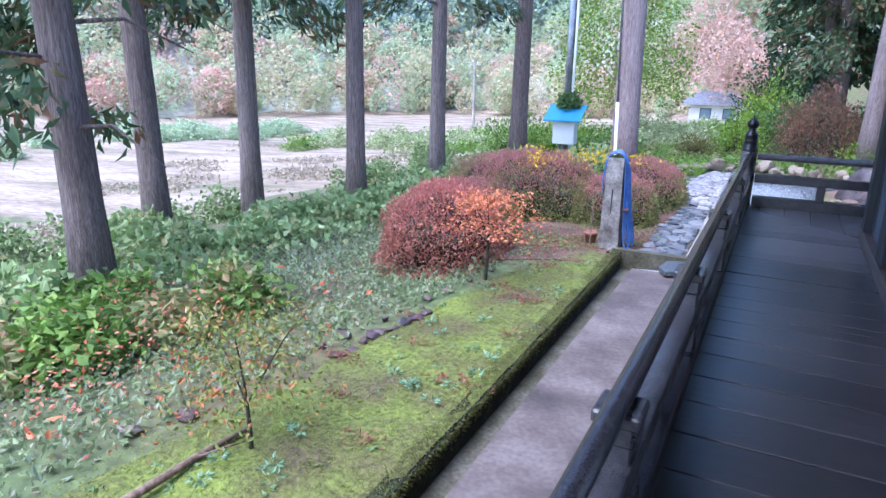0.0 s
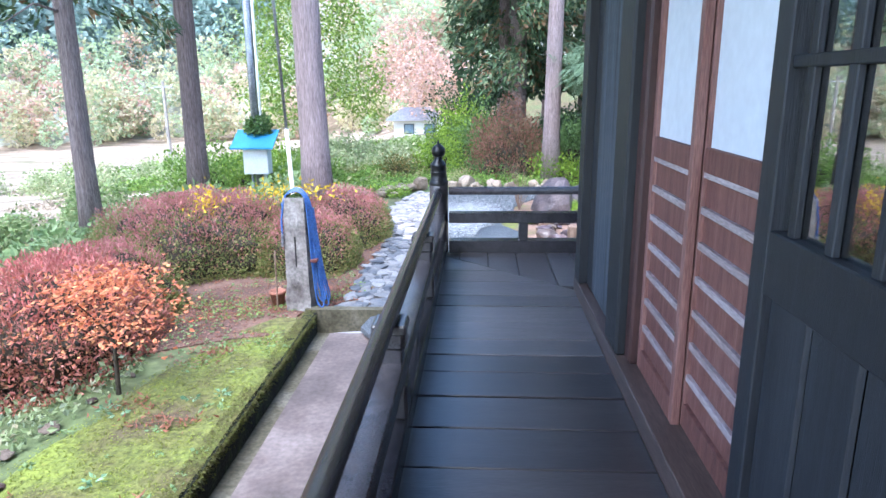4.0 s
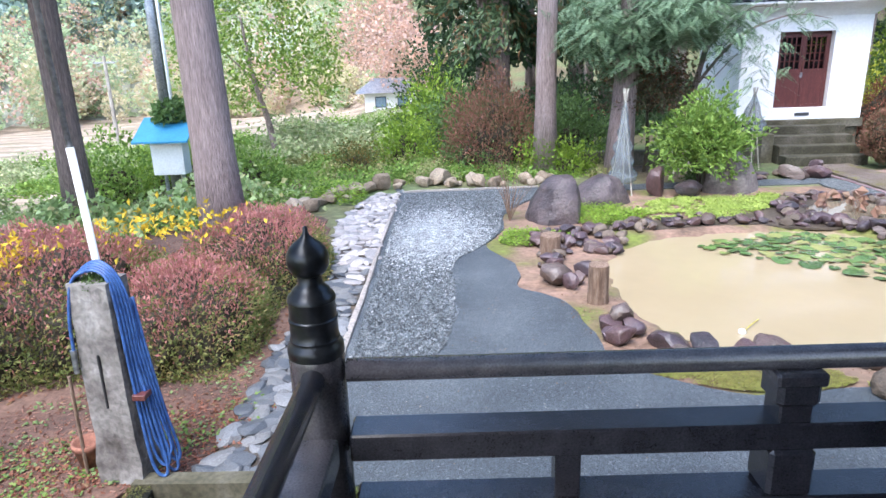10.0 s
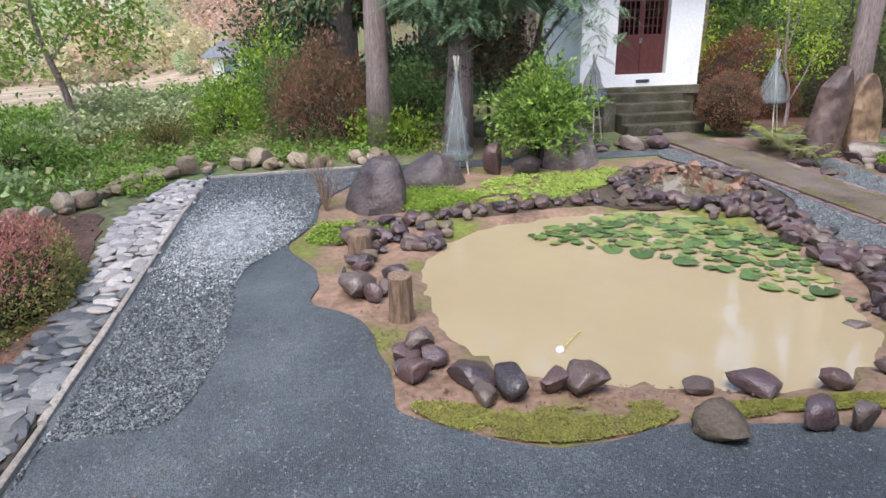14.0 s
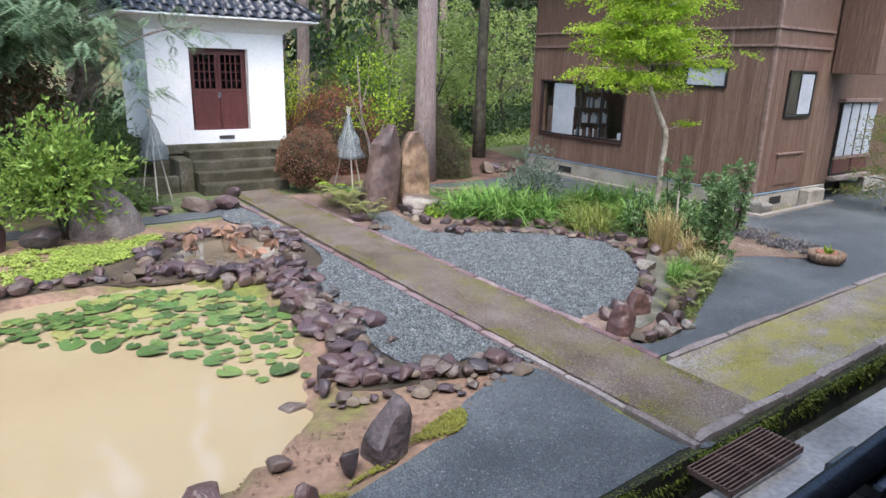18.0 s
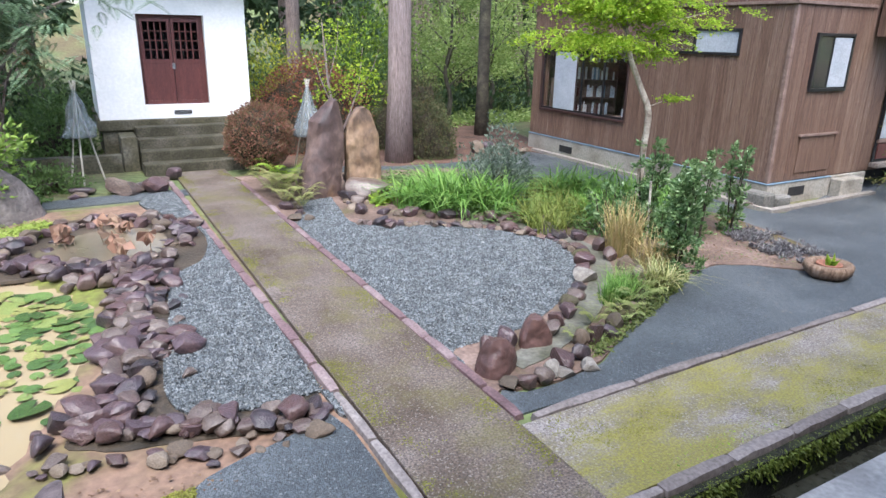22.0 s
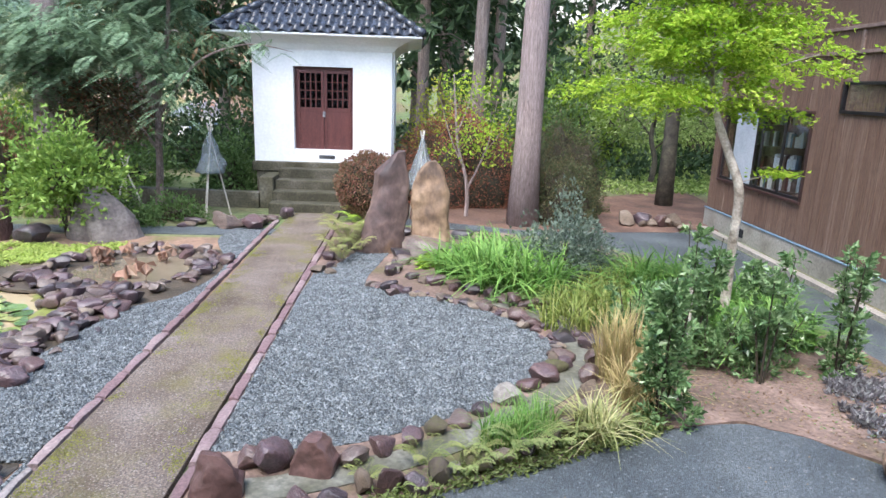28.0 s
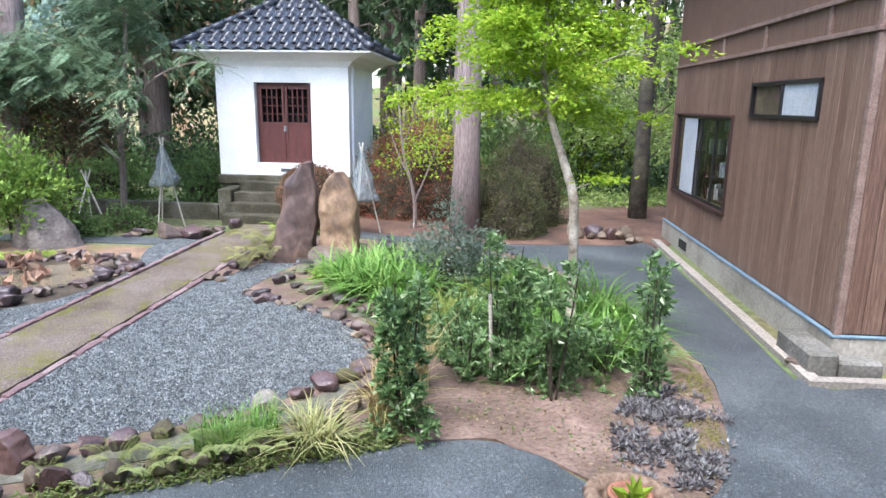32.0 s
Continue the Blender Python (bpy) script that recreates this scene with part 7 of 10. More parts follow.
# ---- post, hose, pole, box ----


def stone_post(x, y):
    bm = bmesh.new()
    bmesh.ops.create_cube(bm, size=1)
    bmesh.ops.subdivide_edges(bm, edges=bm.edges[:], cuts=7, use_grid_fill=True)
    for v in bm.verts:
        s = v.co.z + 0.5
        k = 1 - 0.16 * s
        v.co = Vector((v.co.x * 0.32 * k, v.co.y * 0.26 * k, s * 1.46))
        v.co += Vector((1, 1, 0.4)) * 0.02 * noise.noise(v.co * 7)
    t = thing("stone_post", pose(x, y, -0.02, 0, 0, -8), "rough grey granite post with a moss-grown top", "post")
    part("shaft", bm, M_GREYSTONE, t)
    boxpart("slot", (-0.006, -0.13, 0.6), (0.006, -0.1, 0.98), M_DARK, t, 0.002, "narrow dark bar for the slot's shade")
    p, d = mound_points(500, 0.13, 0.11, 0.05, 3)
    put("moss_cap", fast("moss_cap", *leaves(p + [0, 0, 1.43], 0.03, d), L_GREEN), t)
    return t


stone_post(-2.2, 10.1)
hose = thing("garden_hose", pose(-2.2, 10.1, 0), "blue garden hose hung in loops over the stone post", "hose")
for k in range(5):
    o, w = 0.02 * k, 0.011 * k
    lowz = 0.06 + 0.07 * (k % 3)
    rise = [(-0.165 - w, -0.12 + o, 0.98 + 0.05 * (k % 2)), (-0.165 - w, -0.1 + o, 1.2)] if k < 2 else [(-0.14 - w, -0.1 + o, 1.33)]
    pts = rise + [(-0.12 - w * 0.6, -0.08 + o, 1.44), (-0.05, -0.06 + o, 1.5 + 0.008 * k), (0.04, -0.06 + o, 1.51 + 0.008 * k), (0.115 + w * 0.5, -0.08 + o, 1.45), (0.15 + w, -0.1 + o, 1.25), (0.17 + w, -0.11 + o, 0.85), (0.19 + 1.3 * w, -0.12 + o, 0.5), (0.22 + 1.5 * w, -0.13 + o, lowz + 0.1), (0.27 + 1.5 * w, -0.12 + o, lowz), (0.3 + 1.3 * w, -0.1 + o, lowz + 0.07), (0.25 + w, -0.08 + o, 0.5), (0.19 + w, -0.07 + o, 0.95), (0.15 + w, -0.05 + o, 1.3)]
    part("loop", tube(bmesh.new(), smooth_loop(pts, 6, False), 0.011, 8), M_BLUEHOSE, hose, smooth=True)
boxpart("tie", (0.165, -0.145, 0.64), (0.25, 0.01, 0.68), M_KDOOR, hose, 0.004, "small red tie")
part("nozzle", tube(bmesh.new(), [(-0.168, -0.12, 1.0), (-0.172, -0.125, 0.84)], [0.02, 0.016], 8), M_STEEL, hose)
pole = thing("lantern_pole", pose(-2.24, 10.3, 0, 0, -2.2, 0), "white pipe with a thin dark mast", "pole")
part("pipe", tube(bmesh.new(), [(0, 0, -0.05), (0, 0, 2.25)], 0.025, 10), M_WHITEMETAL, pole, smooth=True)
part("mast", tube(bmesh.new(), [(0, 0, 2.2), (0, 0, 6.5)], 0.018, 8), M_STEEL, pole, smooth=True)
pot = thing("flower_pot", pose(-2.55, 10.2, 0), "small terracotta flower pot beside the post", "pot")
part("body", lathe(bmesh.new(), [(0.07, 0), (0.1, 0.16), (0.11, 0.16), (0.11, 0.2), (0.092, 0.2), (0.085, 0.12)], 16), M_TERRA, pot, smooth=True)
part("stake", tube(bmesh.new(), [(0.02, -0.1, 0), (0.03, -0.09, 0.75)], 0.012, 6), M_OLDWOOD, pot)

bx = thing("meter_box_pole", pose(-6.13, 20.3, float(height(-6.13, 20.3))) @ Matrix.Diagonal((0.82, 0.82, 0.82, 1)), "steel pole with a white box under a blue sheet-metal roof", "pole")
zb = -float(height(-6.13, 20.3)) / 0.82 + 0.05
part("pole", tube(bmesh.new(), [(-0.1, 0.2, -0.1), (-0.1, 0.2, 9)], 0.13, 12), M_STEEL, bx, smooth=True)
part("pipe", tube(bmesh.new(), [(0.12, 0.12, -0.1), (0.12, 0.12, 7)], 0.045, 8), M_WHITEMETAL, bx, smooth=True)
for s in (-0.22, 0.25):
    part("leg", tube(bmesh.new(), [(s, -0.1, -0.1), (s, -0.1, 0.5 + zb)], 0.05, 8), M_STEEL, bx)
body = boxpart("box", (-0.42, -0.35, 0.45 + zb), (0.42, 0.1, 1.3 + zb), M_WHITEMETAL, bx, 0.015, "white metal box")
boxpart("door_seam", (-0.38, -0.356, 0.5 + zb), (0.38, -0.352, 1.25 + zb), M_WHITEMETAL, body, 0.002)
rf = bmesh.new()
vs = [rf.verts.new(v) for v in ((-0.72, -0.7, 1.32 + zb), (0.72, -0.7, 1.32 + zb), (0.68, 0.3, 1.85 + zb), (-0.76, 0.3, 1.85 + zb))]
rf.faces.new(vs)
r = bmesh.ops.extrude_face_region(rf, geom=list(rf.faces))
for v in r["geom"]:
    if isinstance(v, bmesh.types.BMVert):
        v.co.z += 0.05
part("roof", rf, M_BLUE, bx, "blue sheet-metal roof")
p, d = mound_points(700, 0.42, 0.35, 0.6, 5, 0.3, 0.3)
put("vine", fast("vine", *leaves(p + [0, 0.15, 1.85 + zb], 0.13, d + [0, 0, -0.4], 0.8), L_GREEN), bx, label="green vine leaves")

# ---- grate over the gutter ----
gr = thing("drain_grate", pose(8.3, 9.74, 0, 0, 0, 0.7), "rusty iron grate over the gutter", "grate")
for k in range(11):
    yk = -0.2 + 0.034 * k
    boxpart("bar", (-0.5, yk, -0.05), (0.5, yk + 0.012, 0.0), M_RUST, gr, 0.001)
for xk in (-0.5, -0.17, 0.16, 0.48):
    boxpart("cross_bar", (xk, -0.2, -0.055), (xk + 0.015, 0.152, -0.008), M_RUST, gr, 0.001)

# ---- netted cones ----


def netmat():
    m = mat("grey_garden_net", [(0.16, 0.19, 0.21), (0.28, 0.32, 0.34)], 6, 0.8, 0.3, 8, stretch=(1, 1, 3))
    N, L = m.node_tree.nodes, m.node_tree.links
    t, x = N.new("ShaderNodeBsdfTransparent"), N.new("ShaderNodeMixShader")
    x.inputs[0].default_value = 0.5
    L.new(N["Principled BSDF"].outputs[0], x.inputs[1]), L.new(t.outputs[0], x.inputs[2]), L.new(x.outputs[0], N["Material Output"].inputs[0])
    return m


M_NETTING = netmat()


def net_cone(x, y, h, r, label, skirt=0.5, wrap=False):
    t = thing("plant_protection_cone", pose(x, y, float(height(x, y))), label, "plant cover", "netted cones")
    for k in range(3):
        a = 2.1 * k + x
        part("pole", tube(bmesh.new(), [(math.cos(a) * r, math.sin(a) * r, -0.05), (-math.cos(a) * 0.05, -math.sin(a) * 0.05, h + 0.1)], 0.016, 6), M_POLE, t)
    bm = bmesh.new()
    prof = []
    for k in range(13):
        s = k / 12
        rr = r * (1 - s) * 0.92 + 0.012
        if wrap:
            rr *= 1 + 0.22 * math.sin(s * 34)
        prof.append((rr, h * (skirt + (1 - skirt) * s) if not wrap else h * (0.12 + 0.86 * s)))
    lathe(bm, prof, 14)
    for v in bm.verts:
        v.co += Vector((v.co.x, v.co.y, 0)) * 0.35 * noise.noise(v.co * 4 + Vector((x, y, 0)))
    part("net", bm, M_NETTING, t, "pale grey netting", smooth=True)
    return t


net_cone(3.29, 18.93, 1.9, 0.26, "tall narrow cone of poles wrapped in pale netting", wrap=True)
net_cone(6.62, 21.0, 1.72, 0.33, "tripod of bamboo poles draped with grey netting")
net_cone(10.75, 20.9, 1.7, 0.36, "tripod of bamboo poles draped with grey netting", 0.4)
tp = thing("bamboo_tripod", pose(5.0, 20.9, 0), "bare tripod of thin pale poles", "plant support")
for k in range(3):
    a = 2.1 * k
    part("pole", tube(bmesh.new(), [(math.cos(a) * 0.35, math.sin(a) * 0.35, -0.05), (-math.cos(a) * 0.1, -math.sin(a) * 0.1, 1.15)], 0.018, 6), M_POLE, tp)

# ---- planter in the corner of the island ----
pl = thing("round_planter", pose(14.3, 11.98, 0, 0, 0, 0), "hollowed round planter holding a terracotta pot", "planter")
bm = bmesh.new()
lathe(bm, [(0.2, 0), (0.25, 0.05), (0.27, 0.13), (0.25, 0.17), (0.2, 0.17), (0.17, 0.12), (0.16, 0.06)], 22)
for v in bm.verts:
    v.co.x *= 1.1
    v.co += Vector((v.co.x, v.co.y, 0)) * 0.06 * noise.noise(v.co * 9)
part("bowl", bm, M_OLDWOOD, pl, smooth=True)
part("pot", lathe(bmesh.new(), [(0.1, 0.05), (0.13, 0.14), (0.145, 0.14), (0.145, 0.165), (0.12, 0.165), (0.11, 0.1), (0.01, 0.1)], 18), M_TERRA, pl, "terracotta pot", smooth=True)
put("seedling", fast("seedling", *leaves(np.array([[0.02, 0, 0.12]] * 14), 0.14, np.array([[0, -0.4, 0.5]] * 14), 0.4, 0.7), L_LIGHT), pl, label="bright green seedling")

fl = thing("pond_float", pose(2.95, 12.38, -0.06), "white float with a yellow cord in the pond", "float")
bm = bmesh.new()
bmesh.ops.create_uvsphere(bm, u_segments=14, v_segments=10, radius=0.04)
part("ball", bm, M_WHITEMETAL, fl, smooth=True)
part("cord", tube(bmesh.new(), [(0.03, 0.02, 0.0), (0.12, 0.1, 0.03), (0.28, 0.27, 0.02)], 0.005, 6), mat("yellow_cord", [(0.5, 0.42, 0.05), (0.6, 0.5, 0.08)], 4, 0.6, 0, 6), fl, "yellow cord")

# ---- plants of the garden ----
rng = np.random.default_rng(77)
random.seed(77)


def in_loop(loop, n):
    lo, hi = loop.min(0), loop.max(0)
    out = np.zeros((0, 2))
    while len(out) < n:
        p = rng.uniform(lo, hi, (n * 2, 2))
        out = np.concatenate([out, p[inside(loop, p[:, 0], p[:, 1])]])
    return out[:n]


def on_ground(p, lift=0.0):
    return np.column_stack([p, height(p[:, 0], p[:, 1]) + lift])


def stuff(name, mesh, material, label, category):
    return put(name, fast(name, *mesh, material), label=label, category=category, kind="stuff")


# lily pads
LILY = smooth_loop([(3.5, 15.2), (3.9, 15.6), (4.9, 15.95), (5.8, 15.7), (6.4, 14.9), (6.6, 14.0), (6.4, 13.0), (6.0, 12.7), (5.6, 12.9), (5.4, 13.6), (4.95, 14.1), (4.4, 14.6)], 5)
PADS = []
for k in range(4):
    bm = bmesh.new()
    n = 16
    rim = []
    for i in range(n + 1):
        a = 0.2 + (2 * math.pi - 0.4) * i / n
        rr = 1 + 0.05 * math.sin(3 * a + k)
        rim.append(bm.verts.new((rr * math.cos(a), rr * math.sin(a) * 0.92, 0.05 * math.sin(2 * a + k) + 0.03)))
    c = bm.verts.new((0.12, 0, 0))
    for i in range(n):
        bm.faces.new((c, rim[i], rim[i + 1]))
    me = bpy.data.meshes.new("lily_pad")
    bm.to_mesh(me), bm.free()
    me.materials.append(mat("lily_pad_green", [(0.06, 0.105, 0.035), (0.095, 0.165, 0.05), (0.145, 0.215, 0.065), (0.26, 0.26, 0.09)], 2, 0.25, 0.2, 8, "object", 0.85, space="object", dist=0.01))
    PADS.append(me)
lilies = thing("water_lilies", None, "floating water lily pads, green with some yellowing", "water lily")
done = []
for x, y in in_loop(LILY, 1400):
    r = 0.055 + 0.1 * random.random() ** 1.3
    far = min(1.0, max(0.0, (y - 0.55 * (6.6 - x) - 12.6) / 1.6))
    if len(done) < 190 and random.random() < 0.35 + 0.65 * far and all((x - a) ** 2 + (y - b) ** 2 > ((0.92 - 0.3 * far) * (r + c)) ** 2 for a, b, c in done):
        done.append((x, y, r))
        put("lily_pad", random.choice(PADS), lilies, pose(x, y, -0.06 + random.uniform(0.002, 0.02), random.uniform(-5, 5), random.uniform(-5, 5), random.uniform(0, 360)) @ Matrix.Diagonal((r, r, r, 1)))


def ground_cover(name, loop, n, size, lm, label, tall=0.08, category="ground cover", ratio=0.7, lay=0.7, patchy=0.0):
    p = on_ground(in_loop(loop, n))
    if patchy:
        g_ = np.array([noise.noise(Vector((a * 2.2, b * 2.2, 5))) + 0.6 * noise.noise(Vector((a * 6, b * 6, 2))) for a, b in p[:, :2]]) + rng.normal(0, 0.12, n) + 0.25 * np.minimum(1, loop_distance(loop, p[:, 0], p[:, 1]) * -6) > patchy
        p = p[g_]
        n = len(p)
    p[:, 2] += np.abs(rng.normal(0, tall * 0.6, n)) + 0.005
    return stuff(name, leaves(p, size, None, ratio, 0.9, lay=lay), lm, label, category)


ground_cover("creeping_plants", smooth_loop([(3.1, 17.2), (3.9, 18.3), (4.8, 18.3), (5.9, 18.6), (6.1, 17.9), (5.5, 17.4), (4.7, 16.9), (3.8, 16.6)], 5), 17000, 0.045, leafmat("pale_creeper_leaves", [(0.2, 0.28, 0.05), (0.32, 0.41, 0.08), (0.42, 0.48, 0.14)]), "bright light-green creeping plants behind the pond", 0.03, patchy=0.06)
ground_cover("yellow_moss_cushions", smooth_loop([(1.9, 17.2), (2.3, 17.8), (3.0, 17.6), (3.3, 17.0), (2.6, 16.5), (2.1, 16.6)], 5), 4500, 0.04, L_LIGHT, "yellow-green cushions among the boulders", 0.09)
ground_cover("yellow_moss_cushions", smooth_loop([(0.9, 16.3), (1.5, 16.2), (1.8, 15.8), (1.2, 15.4), (0.7, 15.6)], 5), 1800, 0.045, L_LIGHT, "yellow-green cushions at the yard's edge", 0.05)
c_ = on_ground(in_loop(smooth_loop([(14.35, 12.5), (14.5, 13.4), (14.75, 13.75), (15.15, 13.95), (15.38, 13.4), (15.2, 12.8), (15.0, 12.4), (14.7, 12.3)], 5), 620))
c_ = c_[np.array([noise.noise(Vector((a * 3, b * 3, 5))) + 0.9 * noise.noise(Vector((a * 9, b * 9, 2))) > -0.06 for a, b in c_[:, :2]])]
a_ = np.tile(np.arange(9) * 2 * math.pi / 9, len(c_)) + np.repeat(rng.uniform(0, 6, len(c_)), 9)
o_ = np.column_stack([np.cos(a_), np.sin(a_), np.tile([0.3, 0.7, 1.4], len(a_) // 3)])
stuff("purple_ground_cover", leaves(np.repeat(c_, 9, 0) + o_ * [0.026, 0.026, 0.014] + [0, 0, 0.014], 0.052, o_, 0.5, 0.15, vary=0.4), leafmat("purple_green_rosettes", [(0.11, 0.095, 0.105), (0.2, 0.185, 0.195), (0.32, 0.33, 0.32)], rough=0.25), "low purplish ground-cover rosettes on bare soil", "ground cover")
ground_cover("moss_tufts", smooth_loop([(1.6, 11.75), (2.5, 11.5), (3.4, 11.4), (3.3, 11.15), (2.5, 11.08), (1.8, 11.4)], 5), 20000, 0.018, leafmat("bank_moss", [(0.2, 0.15, 0.06), (0.24, 0.23, 0.055), (0.3, 0.32, 0.065)], scale=2.5, share=0.4), "short moss on the sandy bank", 0.005, patchy=0.03)
ground_cover("moss_tufts", smooth_loop([(5.3, 10.95), (6.2, 11.1), (6.75, 11.2), (6.9, 11.45), (6.5, 11.35), (5.9, 11.1)], 5), 6000, 0.02, leafmat("olive_bank_moss", [(0.17, 0.14, 0.045), (0.23, 0.225, 0.04), (0.29, 0.31, 0.055)], scale=2, share=0.5), "bright moss along the bank's edge", 0.01, patchy=-0.05)
ground_cover("moss_tufts", smooth_loop([(3.5, 11.1), (4.3, 11.1), (5.3, 10.95), (5.6, 10.95), (5.0, 11.2), (4.3, 11.25), (3.7, 11.3)], 5), 11000, 0.018, leafmat("olive_bank_moss", [(0.17, 0.14, 0.045), (0.23, 0.225, 0.04), (0.29, 0.31, 0.055)], scale=2, share=0.5), "patchy moss on the bank", 0.008, patchy=-0.05)
ground_cover("moss_tufts", smooth_loop([(15.0, 12.4), (15.42, 13.9), (15.4, 14.9), (15.2, 14.5), (15.1, 13.9), (14.9, 12.9)], 5), 3000, 0.022, leafmat("edge_moss", [(0.14, 0.13, 0.04), (0.2, 0.2, 0.04)]), "moss on the island's edge", 0.008, patchy=-0.1)
# moss cushions and weeds on the long bed
mb = np.column_stack([rng.uniform(-4.1, -2.05, 30000), rng.uniform(-1, 9.3, 30000)])
mb = mb[mb[:, 0] > np.interp(mb[:, 1], [-3, 2, 4, 6, 8.2, 9.3], [-4.3, -4.0, -3.8, -3.5, -3.1, -2.7])]
mb3 = np.column_stack([mb, np.array([-0.1 + 0.125 + 0.05 * noise.noise(Vector((x * 1.6, y * 1.6, 3))) for x, y in mb])])
stuff("moss_fronds", leaves(mb3, 0.022, None, 0.6, 0.8, lay=0.6), leafmat("moss_fronds_green", [(0.13, 0.12, 0.03), (0.18, 0.215, 0.03), (0.24, 0.295, 0.036)], scale=1.3, share=0.4), "soft bright green moss fronds", "moss")
wd = mb3[rng.choice(len(mb3), 90)]
wp = np.repeat(wd, 9, 0) + rng.normal(0, 0.025, (810, 3)) * [1, 1, 0.4]
stuff("small_weeds", leaves(wp, 0.05, None, 0.6, lay=0.6), leafmat("pale_weeds", [(0.14, 0.22, 0.08), (0.24, 0.34, 0.16)]), "small pale weeds in the moss", "weeds")

# iris and grass clumps


def clump(name, x, y, r, n, h, w, lm, label, lean=0.7, category="plant", group=""):
    a, q = rng.uniform(0, 2 * math.pi, n), r * np.sqrt(rng.uniform(0, 1, n))
    base = np.stack([q * np.cos(a), q * np.sin(a), 0 * q], 1)
    t = thing(name, pose(x, y, float(height(x, y)) + 0.0), label, category, group)
    put("foliage", fast("foliage", *blades(base, h, w, lean, 4), lm), t)
    return t


for x, y, r, n, h in ((11.7, 16.6, 0.42, 420, 0.62), (12.2, 16.3, 0.4, 360, 0.6), (12.0, 17.3, 0.4, 300, 0.6), (11.3, 17.1, 0.35, 240, 0.5), (13.9, 16.3, 0.45, 420, 0.62), (14.4, 15.6, 0.4, 320, 0.6), (14.8, 15.3, 0.3, 240, 0.45), (14.85, 14.6, 0.22, 180, 0.36), (14.0, 14.55, 0.3, 260, 0.5), (14.55, 14.85, 0.3, 240, 0.5), (13.5, 14.95, 0.3, 240, 0.5)):
    clump("iris_clump", x, y, r, int(n * 0.6), h * 1.3, 0.046, L_IRIS, "dense clump of long green iris blades", 1.4, group="iris clumps")
for x, y, r, n, h in ((12.6, 15.4, 0.35, 220, 0.5), (13.1, 15.4, 0.35, 220, 0.5), (12.4, 15.0, 0.3, 160, 0.45), (13.3, 16.4, 0.35, 220, 0.5)):
    clump("sedge_clump", x, y, r, n, h, 0.02, leafmat("yellow_green_blades", [(0.12, 0.17, 0.03), (0.22, 0.27, 0.06), (0.36, 0.36, 0.12)]), "loose clump of yellow-green sedge", 1.0, group="sedge clumps")
clump("dry_grass_clump", 12.6, 13.7, 0.22, 260, 0.75, 0.016, L_STRAW, "upright clump of straw-coloured dry grass", 0.5)
clump("dry_grass_clump", 12.08, 12.58, 0.15, 190, 0.44, 0.018, leafmat("pale_arching_blades", [(0.2, 0.25, 0.08), (0.38, 0.38, 0.16), (0.5, 0.45, 0.25)]), "arching clump of pale green and straw grass", 1.2)
clump("dry_grass_clump", 12.55, 13.1, 0.18, 160, 0.55, 0.016, L_STRAW, "clump of dry straw grass", 0.9)
for x, y in ((11.6, 12.65), (11.35, 12.5)):
    clump("fine_grass_clump", x, y, 0.18, 220, 0.34, 0.01, L_IRIS, "fine green grass tuft among the rocks", 0.7)


def fern(x, y, size, n, lm, label, z=None):
    V = []
    for i in range(n):
        a = 2 * math.pi * i / n + rng.uniform(-0.3, 0.3)
        L = size * rng.uniform(0.75, 1.1)
        k = 21
        s = np.linspace(0.12, 1, k)
        r = L * 0.68 * s
        c = np.stack([np.cos(a) * r, np.sin(a) * r, L * (1.5 * s - 0.95 * s ** 2)], 1)
        side = np.array([-np.sin(a), np.cos(a), 0])
        for sg in (-1, 1):
            v, f = leaves(c, 0.01, None)
            w = (L * 0.15 * np.sin(np.pi * np.clip(s, 0.08, 0.97)) ** 0.7)[:, None]
            fw = np.array([np.cos(a), np.sin(a), -0.2])
            tip = c + sg * side * w + fw * w * 0.35
            t4 = np.stack([c - fw * L * 0.014, c + sg * side * w * 0.5 + fw * (w * 0.1 + L * 0.016), tip, c + sg * side * w * 0.5 + fw * (w * 0.2 - L * 0.024)], 1).reshape(-1, 3)
            V.append((t4, f))
    t = thing("fern", pose(x, y, float(height(x, y)) if z is None else z), label, "fern", "ferns")
    put("foliage", fast("foliage", *merge(*V), lm), t)
    return t


for x, y, s in ((11.02, 12.04, 0.3), (11.28, 12.2, 0.36), (11.52, 12.34, 0.4), (11.78, 12.42, 0.3), (10.72, 11.86, 0.2), (12.35, 12.68, 0.26)):
    fern(x, y, s, 11, leafmat("pale_rim_fern", [(0.12, 0.17, 0.05), (0.2, 0.25, 0.08), (0.3, 0.3, 0.13)]), "pale yellow-green fern spilling over the asphalt's edge")
RIM = smooth_loop([(10.35, 11.62), (11.0, 11.88), (11.6, 12.14), (12.0, 12.33), (12.4, 12.5), (12.75, 12.74), (12.6, 12.95), (12.2, 12.72), (11.8, 12.5), (11.3, 12.26), (10.8, 12.02), (10.4, 11.8)], 5)
ground_cover("rim_weeds", RIM, 2600, 0.05, leafmat("olive_rim_weeds", [(0.07, 0.1, 0.03), (0.14, 0.18, 0.05), (0.24, 0.27, 0.1)]), "low olive weeds and moss between rocks and asphalt", 0.06, ratio=0.4, lay=0.4)
for x, y, s in ((9.75, 19.35, 0.8), (9.95, 19.05, 0.6)):
    fern(x, y, s, 14, L_LIGHT, "bright green fern beside the standing stone")
L_MIDFERN = leafmat("soft_green_fern", [(0.09, 0.15, 0.04), (0.16, 0.23, 0.07), (0.25, 0.31, 0.13)])
